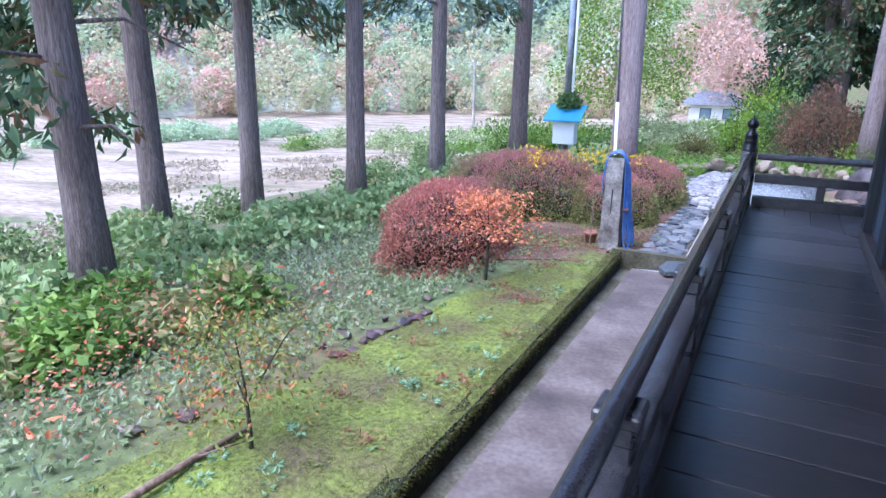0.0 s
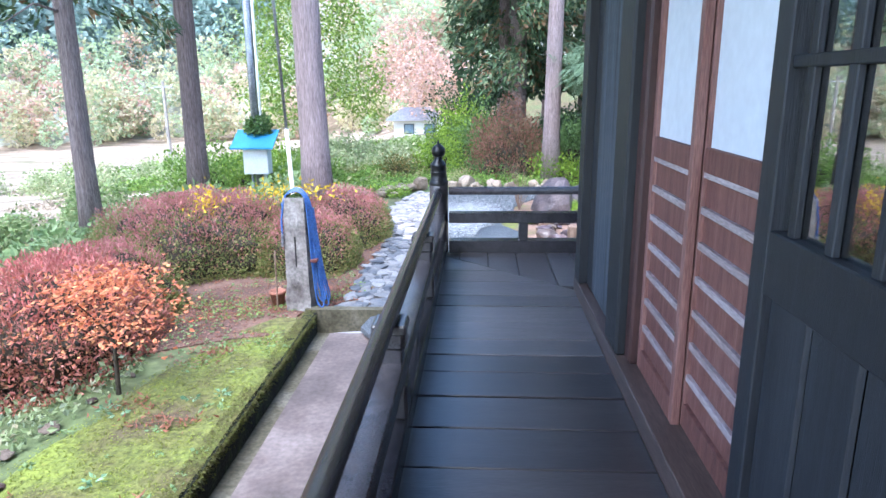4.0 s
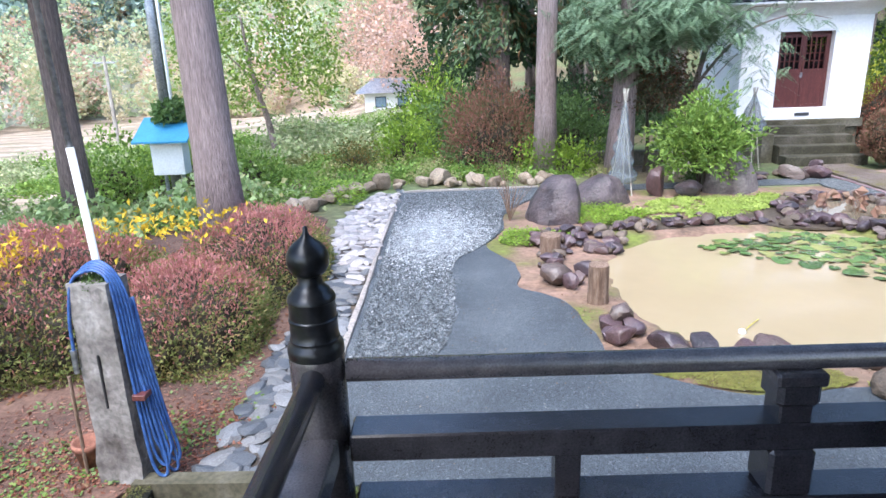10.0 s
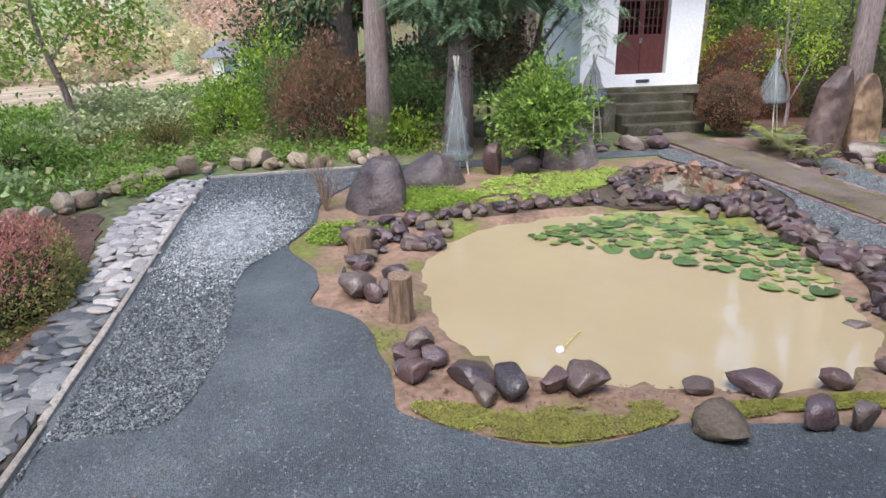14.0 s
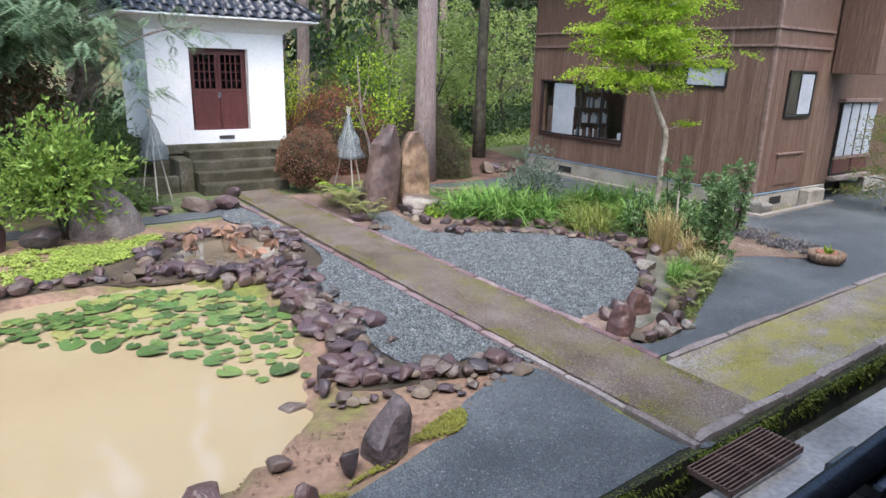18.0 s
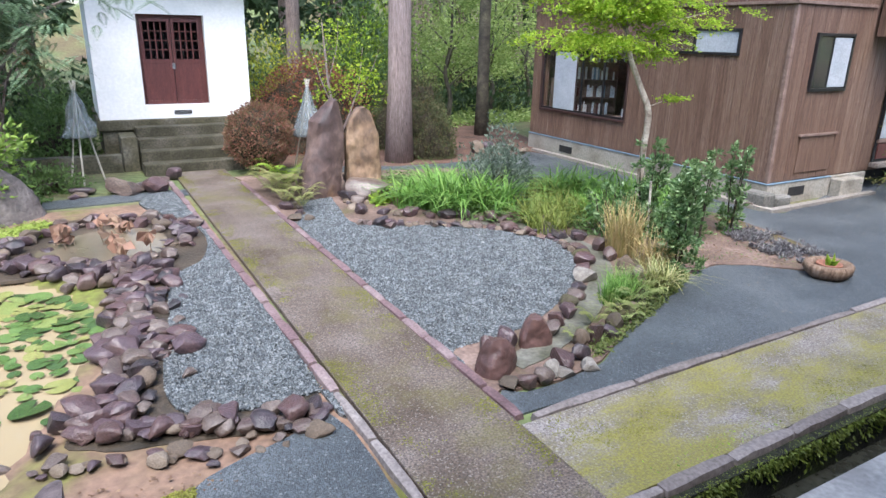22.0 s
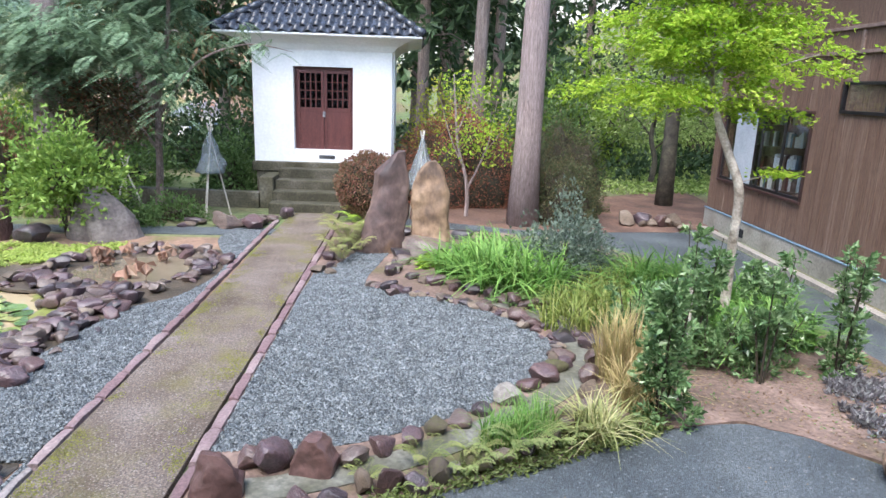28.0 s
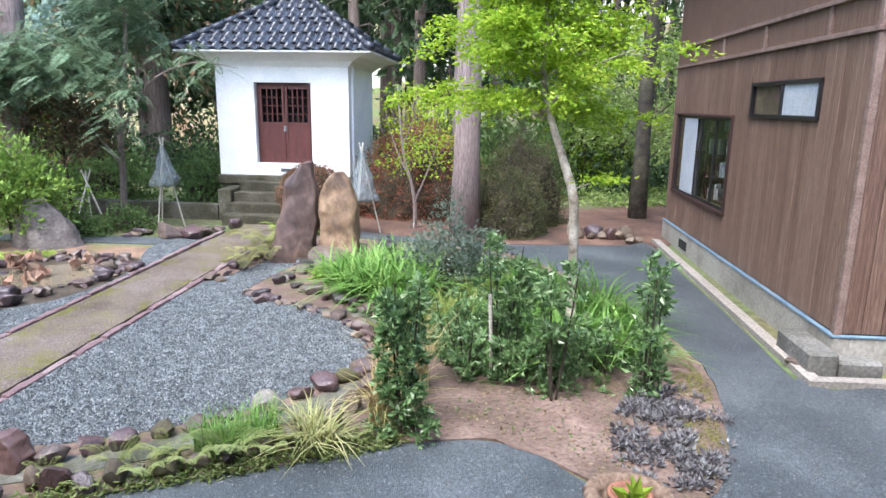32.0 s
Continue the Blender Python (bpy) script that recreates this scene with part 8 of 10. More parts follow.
L_OLDFERN = leafmat("yellowing_fern", [(0.13, 0.17, 0.04), (0.22, 0.25, 0.08), (0.3, 0.27, 0.12)])
for x, y, s in ((9.5, 18.6, 0.8), (9.4, 18.05, 0.62), (9.55, 17.65, 0.55), (9.6, 18.9, 0.78), (9.4, 19.1, 0.6), (9.75, 18.2, 0.55)):
    fern(x, y, s, 13, L_OLDFERN, "yellowing fern beside the path")
for x, y, s in ((11.1, 12.25, 0.42), (11.45, 12.35, 0.45), (10.75, 12.15, 0.4), (11.0, 18.2, 0.5), (10.9, 17.5, 0.45), (10.35, 11.95, 0.3), (11.9, 12.6, 0.4)):
    fern(x, y, s * 0.78, 12, L_MIDFERN if s > 0.42 else L_OLDFERN, "green fern growing among the rocks")
ground_cover("low_bright_weeds", smooth_loop([(10.7, 17.3), (11.2, 17.6), (11.6, 18.3), (11.2, 18.6), (10.8, 18.0)], 5), 1600, 0.07, L_LIGHT, "bright green low weeds above the rocks", 0.12)
ground_cover("island_weeds", smooth_loop([(11.4, 16.3), (12.6, 15.0), (13.2, 14.2), (14.6, 14.3), (15.2, 15.0), (14.6, 17.4), (13.0, 18.8), (11.6, 19.2)], 5), 12000, 0.09, L_GREEN, "dense low green weeds on the island", 0.16, ratio=0.35)
ground_cover("yard_edge_weeds", smooth_loop([(-6.2, 16.0), (-4.4, 16.6), (-3.2, 17.4), (-2.6, 19.2), (-1.0, 20.4), (2.0, 20.4), (2.0, 22.6), (-3.0, 22.8), (-6.0, 20.0)], 5), 9000, 0.085, L_FRESH, "mixed fresh green weeds behind the stone strip", 0.16, lay=0.3)
ground_cover("yard_edge_weeds", smooth_loop([(-2.9, 19.0), (-2.0, 18.4), (-1.7, 18.9), (-2.0, 19.6), (-2.8, 20.0)], 5), 1500, 0.06, L_LIGHT, "low light-green shrublet at the end of the stone strip", 0.2)
SOIL = smooth_loop([(-2.1, 8.3), (-1.8, 10.3), (-1.8, 12.2), (-2.3, 11.4), (-3.3, 11.2), (-3.9, 10.4), (-3.7, 9.3), (-3.2, 8.4)], 5)
ground_cover("soil_weeds", SOIL, 2600, 0.045, leafmat("soil_weed_leaves", [(0.08, 0.13, 0.04), (0.16, 0.24, 0.08), (0.26, 0.34, 0.15)]), "scattered weeds on brown soil", 0.025, patchy=0.2)
ground_cover("soil_litter", SOIL, 3200, 0.04, leafmat("rusty_soil_litter", [(0.14, 0.06, 0.04), (0.26, 0.12, 0.085), (0.34, 0.2, 0.15)]), "rusty bits of leaf and twig on the soil", 0.008, category="leaf litter", ratio=0.4)
ground_cover("fallen_leaves", SOILBED, 3500, 0.05, leafmat("fallen_leaf_litter", [(0.12, 0.05, 0.03), (0.25, 0.1, 0.05), (0.3, 0.2, 0.1)]), "scattered red-brown fallen leaves", 0.01)
ground_cover("bank_litter", smooth_loop([(1.2, 13.4), (1.6, 11.8), (2.6, 11.4), (6.8, 11.3), (6.9, 11.6), (5.8, 11.8), (4.6, 11.4), (2.2, 12.1), (1.9, 13.3)], 4), 700, 0.03, leafmat("brown_litter", [(0.12, 0.06, 0.04), (0.3, 0.2, 0.12)]), "bits of brown leaf litter on the bank", 0.006)

# camellias: upright glossy shrubs


def column(name, x, y, r, h, n, lm, size, label, z0=0.05, group="", stake=True, ratio=0.5):
    t = thing(name, pose(x, y, float(height(x, y))), label, "shrub", group)
    s = rng.uniform(0, 1, n)
    a = rng.uniform(0, 2 * math.pi, n)
    lob = np.array([noise.noise(Vector((math.cos(b) * 1.3 + x, math.sin(b) * 1.3, c * h * 3 + y))) for b, c in zip(a, s)])
    q = r * np.sqrt(rng.uniform(0.1, 1, n)) * (1 + 0.9 * lob) * (1 - 0.55 * s ** 2)
    p = np.stack([q * np.cos(a), q * np.sin(a), z0 + (h - z0) * s], 1)
    o = np.stack([np.cos(a), np.sin(a), np.full(n, 0.15)], 1)
    put("foliage", fast("foliage", *leaves(p, size, o, ratio, 0.6), lm), t)
    for k in range(4):
        b = k * 1.7
        bm = tube(bmesh.new(), [(0, 0, -0.05), (math.cos(b) * r * 0.25, math.sin(b) * r * 0.25, h * 0.5), (math.cos(b) * r * 0.4, math.sin(b) * r * 0.4, h * 0.92)], [0.014, 0.01, 0.004], 5)
        part("stem", bm, M_TWIG, t)
    if stake:
        part("stake", tube(bmesh.new(), [(0.1, -0.12, -0.05), (0.08, -0.1, h * 0.55)], 0.014, 6), M_POLE, t, "pale support stake")
    return t


G = "camellias on the island"


def camellia(x, y, r, h, z0, tufts, label, stems=4, stake=False, foot=0.0):
    """Upright stems that carry tufts of large glossy leaves, uneven and with gaps; foot widens it near the ground."""
    t = thing("camellia", pose(x, y, float(height(x, y))), label, "shrub", G)
    lines = []
    for k in range(stems):
        b = 2 * math.pi * k / stems + rng.uniform(-0.4, 0.4)
        q = r * rng.uniform(0.35, 0.9)
        lines.append(np.array([(0.02 * math.cos(b), 0.02 * math.sin(b), -0.05), (q * 0.6 * math.cos(b), q * 0.6 * math.sin(b), h * 0.45), (q * math.cos(b), q * math.sin(b), h * rng.uniform(0.82, 1.0))]))
        part("stem", tube(bmesh.new(), [tuple(v) for v in lines[-1]], [0.013, 0.01, 0.004], 5), M_TWIG, t)
    V, O = [], []
    for i in range(tufts):
        u = rng.uniform(z0 / h, 1)
        ln = lines[rng.integers(stems)]
        c = np.array([np.interp(u, [0, 0.5, 1], ln[:, n]) for n in range(3)])
        wide = r * (0.55 * (1 - 0.5 * u ** 2) + foot * max(0, 1 - 2.4 * u))
        a, q = rng.uniform(0, 2 * math.pi), wide * math.sqrt(rng.uniform(0, 1))
        c = c + [q * math.cos(a), q * math.sin(a), 0]
        n = int(rng.integers(15, 30))
        e = rng.normal(0, 1, (n, 3))
        e /= np.linalg.norm(e, axis=1, keepdims=True)
        V.append(c + e * rng.uniform(0.01, 0.06, (n, 1)))
        O.append(e * 0.8 + [0.5 * math.cos(a), 0.5 * math.sin(a), 0.45])
    put("foliage", fast("foliage", *leaves(np.concatenate(V), 0.064, np.concatenate(O), 0.5, 0.7, vary=0.5), L_CAMELLIA), t)
    if stake:
        part("stake", tube(bmesh.new(), [(-0.06, -0.14, -0.05), (-0.1, -0.12, h * 0.6)], 0.018, 6), M_POLE, t, "pale support stake")
    return t


camellia(12.7, 12.88, 0.25, 1.36, 0.05, 104, "upright glossy dark-green camellia", foot=0.7)
camellia(13.46, 14.17, 0.28, 1.4, 0.6, 46, "glossy camellia tied to a pale stake", 3, True)
camellia(13.95, 13.62, 0.27, 1.34, 0.6, 42, "bushy glossy camellia on bare stems", 3)
camellia(14.8, 13.78, 0.16, 1.3, 0.05, 56, "slender upright glossy camellia", 3, foot=0.5)
for x, y, r, h, n in ((13.15, 14.1, 0.36, 0.62, 64), (13.6, 14.0, 0.4, 0.55, 74), (14.05, 13.98, 0.4, 0.5, 66), (13.4, 14.6, 0.45, 0.7, 56), (14.45, 14.25, 0.36, 0.5, 46), (12.98, 14.45, 0.3, 0.72, 46)):
    camellia(x, y, r, h, 0.04, n * 2 // 3, "low spreading glossy camellia", 5, foot=0.5)
column("camellia", 13.2, 17.6, 0.45, 0.75, 900, L_GREYSHRUB, 0.07, "small grey-green shrub beside the drive", group=G, stake=False)

# maple and other small trees


def limb_tree(name, x, y, trunk_pts, radii, limbs, bark, label, category="tree"):
    t = thing(name, pose(x, y, float(height(x, y))), label, category)
    part("trunk", tube(bmesh.new(), smooth_loop(trunk_pts, 6, False), list(np.interp(np.linspace(0, 1, (len(trunk_pts) - 1) * 6 + 1), np.linspace(0, 1, len(radii)), radii)), 10), bark, t, smooth=True)
    for pts, r0 in limbs:
        q = smooth_loop(pts, 5, False)
        part("limb", tube(bmesh.new(), q, list(np.linspace(r0, 0.004, len(q))), 6), bark, t, smooth=True)
    return t


def layered(n_sprays, cx, cy, z0, z1, r, per, size, flat=0.05, droop=0.15, top=0.5):
    """Flat sprays of leaves stacked in a spreading crown."""
    V, O = [], []
    for i in range(n_sprays):
        s = rng.uniform(0, 1)
        a = rng.uniform(0, 2 * math.pi)
        R = r * (1 - top * s ** 1.5)
        q = R * math.sqrt(rng.uniform(0.05, 1))
        c = np.array([cx + q * math.cos(a), cy + q * math.sin(a), z0 + (z1 - z0) * s + 0.0 * q - droop * (q / r) ** 2])
        w = 0.34
        e = rng.normal(0, 1, (per, 3)) * [w * 0.6, w * 0.6, flat]
        V.append(c + e)
        O.append(np.tile([math.cos(a) * 0.7, math.sin(a) * 0.7, -0.25], (per, 1)))
    return np.concatenate(V), np.concatenate(O)


def spread_crown(boughs, sprays, per, reach, along, lobes=0.3):
    """Flat fans of leaves held out on boughs that rise a little; the crown is longer along one bearing."""
    V, O, B = [], [], []
    for (x0, y0, z0), a, k in boughs:
        R = reach * k * (1 + lobes * math.cos(2 * (a - along)))
        end = np.array([x0 + R * math.cos(a), y0 + R * math.sin(a), z0 + 0.46 * R * rng.uniform(0.5, 1.2)])
        mid = (np.array([x0, y0, z0]) + end) / 2 + [0, 0, 0.1 * R]
        B.append(([(x0, y0, z0), tuple(mid), tuple(end)], 0.02))
        for i in range(sprays):
            u = 0.3 + 0.75 * (i + rng.uniform(0, 1)) / sprays
            c = (1 - u) ** 2 * np.array([x0, y0, z0]) + 2 * u * (1 - u) * mid + u * u * end
            off = rng.normal(0, 0.13 + 0.16 * u, 2)
            c = c + [off[0], off[1], rng.normal(0, 0.05) - 0.25 * float(off @ off)]
            b = a + rng.normal(0, 0.7)
            n = int(per * rng.uniform(0.6, 1.3))
            f, w = rng.uniform(-0.1, 0.3, n), rng.normal(0, 0.085, n)
            V.append(np.stack([c[0] + f * math.cos(b) - w * math.sin(b), c[1] + f * math.sin(b) + w * math.cos(b), c[2] - 0.6 * f ** 2 - 0.8 * w ** 2 + rng.normal(0, 0.035, n) - 0.18 * f], 1))
            O.append(np.tile([math.cos(b) * 0.8, math.sin(b) * 0.8, -0.35], (n, 1)))
    return np.concatenate(V), np.concatenate(O), B


maple_boughs = []
for i in range(25):
    s_ = (i // 5) / 4 + 0.02 * (i % 5)
    maple_boughs.append(((-0.3 - 0.1 * s_, 0.28 + 0.05 * s_, 2.42 + 1.6 * s_), 2.4 * i + 0.6, (0.86 + 0.14 * math.sin(i * 1.7)) * (1 - 0.42 * s_ ** 1.6)))
p, o, bars = spread_crown(maple_boughs, 18, 58, 0.98, 2.3, 0.34)
mp = limb_tree("maple_tree", 14.15, 15.05, [(0.09, 0.05, -0.1), (0.1, 0.05, 0.5), (0.085, 0.04, 1.04), (0.05, -0.01, 1.62), (-0.06, 0.1, 2.0), (-0.2, 0.23, 2.43), (-0.29, 0.28, 2.85), (-0.3, 0.3, 3.5), (-0.33, 0.3, 4.1)], [0.066, 0.054, 0.05, 0.052, 0.046, 0.038, 0.026, 0.016, 0.008],
               bars + [([(0.04, 0.0, 1.72), (0.2, -0.12, 1.8), (0.36, -0.22, 1.84)], 0.008)], M_PALEBARK, "slender maple with yellow-green leaves and pale patched bark")
tw = rng.normal(0, 1, (170, 3)) * [0.11, 0.1, 0.025] + [0.3, -0.2, 1.86]
put("crown", fast("crown", *leaves(np.concatenate([p, tw]), 0.062, np.concatenate([o, np.tile([0.5, -0.2, -0.2], (170, 1))]), 0.5, 0.65, lay=0.35), L_MAPLE), mp)

sap = limb_tree("sapling", 11.7, 21.6, [(0, 0, -0.1), (0.02, 0, 0.4), (-0.05, 0, 0.9), (-0.22, 0.02, 1.5), (-0.3, 0, 2.3), (-0.35, 0, 2.9)], [0.05, 0.04, 0.03, 0.022, 0.012],
                [([(0.0, 0, 0.55), (0.2, -0.05, 1.0), (0.42, -0.05, 1.6), (0.55, -0.02, 2.4)], 0.028), ([(-0.08, 0, 1.0), (-0.4, 0, 1.7), (-0.6, 0.05, 2.4)], 0.02), ([(0.3, -0.05, 1.3), (0.75, 0, 1.9), (0.95, 0, 2.4)], 0.014), ([(-0.25, 0, 1.7), (0.0, 0.1, 2.4), (0.05, 0.1, 3.0)], 0.014)], M_GREYBARK, "slim multi-stemmed sapling with sparse yellow-green leaves")
p, o = layered(62, 0.0, 0, 1.3, 3.05, 0.85, 17, 0.08, 0.12)
put("crown", fast("crown", *leaves(p, 0.075, o + [0, 0, 0.3], 0.6, 0.8), L_MAPLE), sap)

sk = limb_tree("feathery_tree", 5.3, 21.6, [(0, 0, -0.1), (0.1, -0.05, 0.8), (0.15, -0.1, 1.7), (0.3, -0.2, 2.6), (0.5, -0.2, 3.6), (0.6, -0.2, 5.0)], [0.08, 0.07, 0.06, 0.05, 0.02],
               [([(0.12, -0.08, 1.2), (-0.5, -0.4, 2.2), (-1.3, -0.8, 3.0)], 0.04), ([(0.2, -0.12, 1.9), (1.0, -0.3, 2.9), (2.0, -0.4, 3.3), (2.9, -0.35, 3.2)], 0.04), ([(0.3, -0.2, 2.6), (0.8, -1.0, 3.4), (1.2, -1.6, 3.4)], 0.03), ([(0.35, -0.2, 2.8), (-0.3, 0.6, 3.8), (-0.6, 1.0, 4.4)], 0.03), ([(0.1, -0.05, 0.7), (0.35, -0.3, 1.8), (0.9, -0.6, 2.6)], 0.03)], M_BARK, "tree with arching grey-green feathery foliage")


def feather_sprays(n, centres, spread, L=0.42):
    """Pinnate fronds: a rib with narrow leaflets on both sides."""
    V = []
    for i in range(n):
        c = np.array(centres[i % len(centres)], float) + rng.normal(0, 1, 3) * spread
        a = rng.uniform(0, 2 * math.pi)
        k = 17
        s = np.linspace(0.05, 1, k)
        dirx, diry = math.cos(a), math.sin(a)
        rib = c + np.stack([dirx * L * s, diry * L * s, -L * 0.55 * s ** 1.6], 1)
        side = np.array([-diry, dirx, -0.15])
        for sg in (-1, 1):
            w = (0.24 * L * np.sin(np.pi * np.clip(s, 0.12, 0.95)))[:, None]
            fw = np.array([dirx, diry, -0.4]) * 0.036 * L
            V.append(np.stack([rib - fw * 0.5, rib + sg * side * w * 0.5 + fw * 1.2, rib + sg * side * w + fw, rib + sg * side * w * 0.5 - fw * 0.4], 1).reshape(-1, 3))
    v = np.concatenate(V)
    return v, np.arange(len(v)).reshape(-1, 4)


cen = [(-1.2, -0.8, 3.0), (-0.6, -0.5, 3.4), (0.2, -0.9, 3.2), (-1.6, -0.6, 3.6), (-0.9, -1.5, 3.3), (0.0, 0.5, 4.0), (-0.6, 0.9, 4.3), (0.4, -0.3, 4.6), (-1.5, -1.0, 2.7), (-1.9, -1.2, 3.1), (-2.2, -0.4, 3.4)]
low = [(0.4, -0.8, 2.7), (0.9, -1.5, 2.3), (0.8, -1.5, 2.7), (1.1, -1.6, 2.1), (1.8, -0.45, 3.35), (2.4, -0.4, 3.3)]
put("crown", fast("crown", *merge(feather_sprays(1500, cen, (0.42, 0.38, 0.26), 0.56), feather_sprays(80, low, (0.2, 0.2, 0.22), 0.44)), L_FEATHER), sk)

om = limb_tree("orange_maple", -3.3, 7.68, [(0, 0, -0.1), (0.02, 0, 0.35), (0.03, -0.02, 0.75), (0.0, -0.05, 1.15)], [0.025, 0.02, 0.012, 0.006],
               [([(0.02, 0, 0.45), (0.3, 0.1, 0.8), (0.55, 0.2, 1.0)], 0.01), ([(0.02, 0, 0.5), (-0.3, -0.1, 0.8), (-0.5, -0.2, 0.95)], 0.01), ([(0.02, 0, 0.55), (0.1, -0.4, 0.9), (0.1, -0.55, 1.05)], 0.009)], M_TWIG, "small maple sapling with orange autumn leaves")
p, o = layered(44, 0.1, -0.05, 0.72, 1.2, 0.55, 30, 0.06, 0.035, 0.12)
put("crown", fast("crown", *leaves(p, 0.055, o, 0.55, 0.7, lay=0.4), L_ORANGE), om)
gm = limb_tree("maple_sapling", -3.15, 3.1, [(0, 0, -0.1), (0.0, 0, 0.2), (-0.02, 0, 0.5), (-0.08, 0, 0.9)], [0.02, 0.016, 0.01, 0.005], [([(0, 0, 0.35), (-0.3, 0.1, 0.7), (-0.6, 0.2, 0.9)], 0.008), ([(0, 0, 0.4), (0.1, 0.3, 0.8), (0.15, 0.5, 0.95)], 0.008)], M_TWIG, "thin maple sapling with green and red leaves")
p, o = layered(56, -0.12, 0.12, 0.4, 1.05, 0.46, 26, 0.06, 0.05, 0.2)
put("crown", fast("crown", *leaves(p, 0.045, o, 0.55, 0.7), leafmat("green_red_maple", [(0.14, 0.2, 0.04), (0.25, 0.28, 0.06), (0.45, 0.12, 0.06)])), gm)
yl = thing("yellow_leaved_twigs", pose(-4.2, 12.1, 0.0), "sprig of yellow leaves growing through the azalea", "shrub")
p = np.concatenate([rng.normal(0, 1, (150, 3)) * [0.14, 0.14, 0.14] + [0, 0, 1.0], rng.normal(0, 1, (250, 3)) * [0.5, 0.45, 0.06] + [0.95, 1.2, 1.01]])
put("leaves", fast("leaves", *leaves(p, 0.08, np.tile([0.2, -0.2, -0.2], (len(p), 1)), 0.5), L_YELLOW), yl)
rm = limb_tree("red_maple", 4.35, 21.2, [(0, 0, -0.1), (0.05, 0, 0.7), (0.0, 0, 1.4), (0.1, 0, 2.0)], [0.05, 0.04, 0.03, 0.015], [([(0.0, 0, 1.3), (0.5, 0, 1.8), (0.9, 0, 2.0)], 0.02), ([(0.0, 0, 1.4), (-0.5, 0, 1.9), (-0.9, 0, 2.1)], 0.02)], M_TWIG, "low maple with dark reddish leaves behind the pond")
p, o = layered(110, 0, 0, 1.5, 2.6, 1.1, 40, 0.1, 0.1, 0.2, 0.4)
put("crown", fast("crown", *leaves(p, 0.09, o, 0.55, 0.7), leafmat("dark_red_maple", [(0.06, 0.06, 0.035), (0.13, 0.085, 0.055), (0.1, 0.12, 0.055), (0.3, 0.08, 0.055)])), rm)
ev = limb_tree("pruned_evergreen", 19.75, 13.25, [(0, 0, -0.1), (0.04, 0, 0.3), (-0.03, 0, 0.8), (0.05, 0, 1.3), (0.05, 0, 1.7)], [0.05, 0.045, 0.035, 0.025, 0.01],
               [([(0, 0, 0.3 + 0.3 * k), (0.3 * math.cos(2.4 * k), 0.3 * math.sin(2.4 * k), 0.38 + 0.3 * k), (0.6 * math.cos(2.4 * k), 0.6 * math.sin(2.4 * k), 0.42 + 0.3 * k)], 0.018) for k in range(5)], M_DARKBARK, "low layered evergreen with browning sprays beside the drive")
p, o = layered(90, 0, 0, 0.25, 1.95, 0.85, 60, 0.06, 0.05, 0.1, 0.35)
put("crown", fast("crown", *leaves(p, 0.06, o, 0.35, 0.7), leafmat("browning_evergreen_sprays", [(0.06, 0.11, 0.03), (0.13, 0.2, 0.05), (0.24, 0.24, 0.08), (0.3, 0.17, 0.07)])), ev)
bt = thing("bare_shrub", pose(0.95, 17.0, 0), "bare twiggy shrub with thin pinkish branches", "shrub")
bm = bmesh.new()
for k in range(26):
    a, sp = rng.uniform(0, 2 * math.pi), rng.uniform(0.15, 0.55)
    h = rng.uniform(0.7, 1.15)
    tube(bm, [(0, 0, -0.03), (math.cos(a) * sp * 0.3, math.sin(a) * sp * 0.3, h * 0.4), (math.cos(a + 0.3) * sp, math.sin(a + 0.3) * sp, h)], [0.009, 0.006, 0.002], 4)
part("stem", bm, M_OLDWOOD, bt)

# withered lotus in the pool
L_DEAD = leafmat("withered_lotus", [(0.22, 0.12, 0.08), (0.36, 0.21, 0.15), (0.42, 0.31, 0.22)])
for k in range(12):
    x, y = 6.65 + rng.normal(0, 0.38), 17.1 + rng.normal(0, 0.42)
    t = thing("withered_lotus", pose(x, y, -0.1, rng.uniform(-12, 12), rng.uniform(-12, 12), rng.uniform(0, 360)), "withered pinkish-brown lotus leaf on a bent stalk", "lotus", "withered lotus leaves")
    h = rng.uniform(0.2, 0.5)
    part("stalk", tube(bmesh.new(), [(0, 0, 0), (0.01, 0, h * 0.7), (0.05, 0.01, h)], [0.006, 0.005, 0.004], 5), M_OLDWOOD, t)
    put("leaf", fast("leaf", *leaves(np.array([[0.05, 0.01, h]] * 7), 0.16, np.tile([0.3, 0, -0.8], (7, 1)), 0.8, 0.5), L_DEAD), t)

# undergrowth at the back
# lighter leaves: the clearing's sunlight is put into their colour
L_GLADE = leafmat("sunlit_glade_leaves", [(0.13, 0.21, 0.05), (0.27, 0.37, 0.1), (0.46, 0.54, 0.22)], glow=0.45)
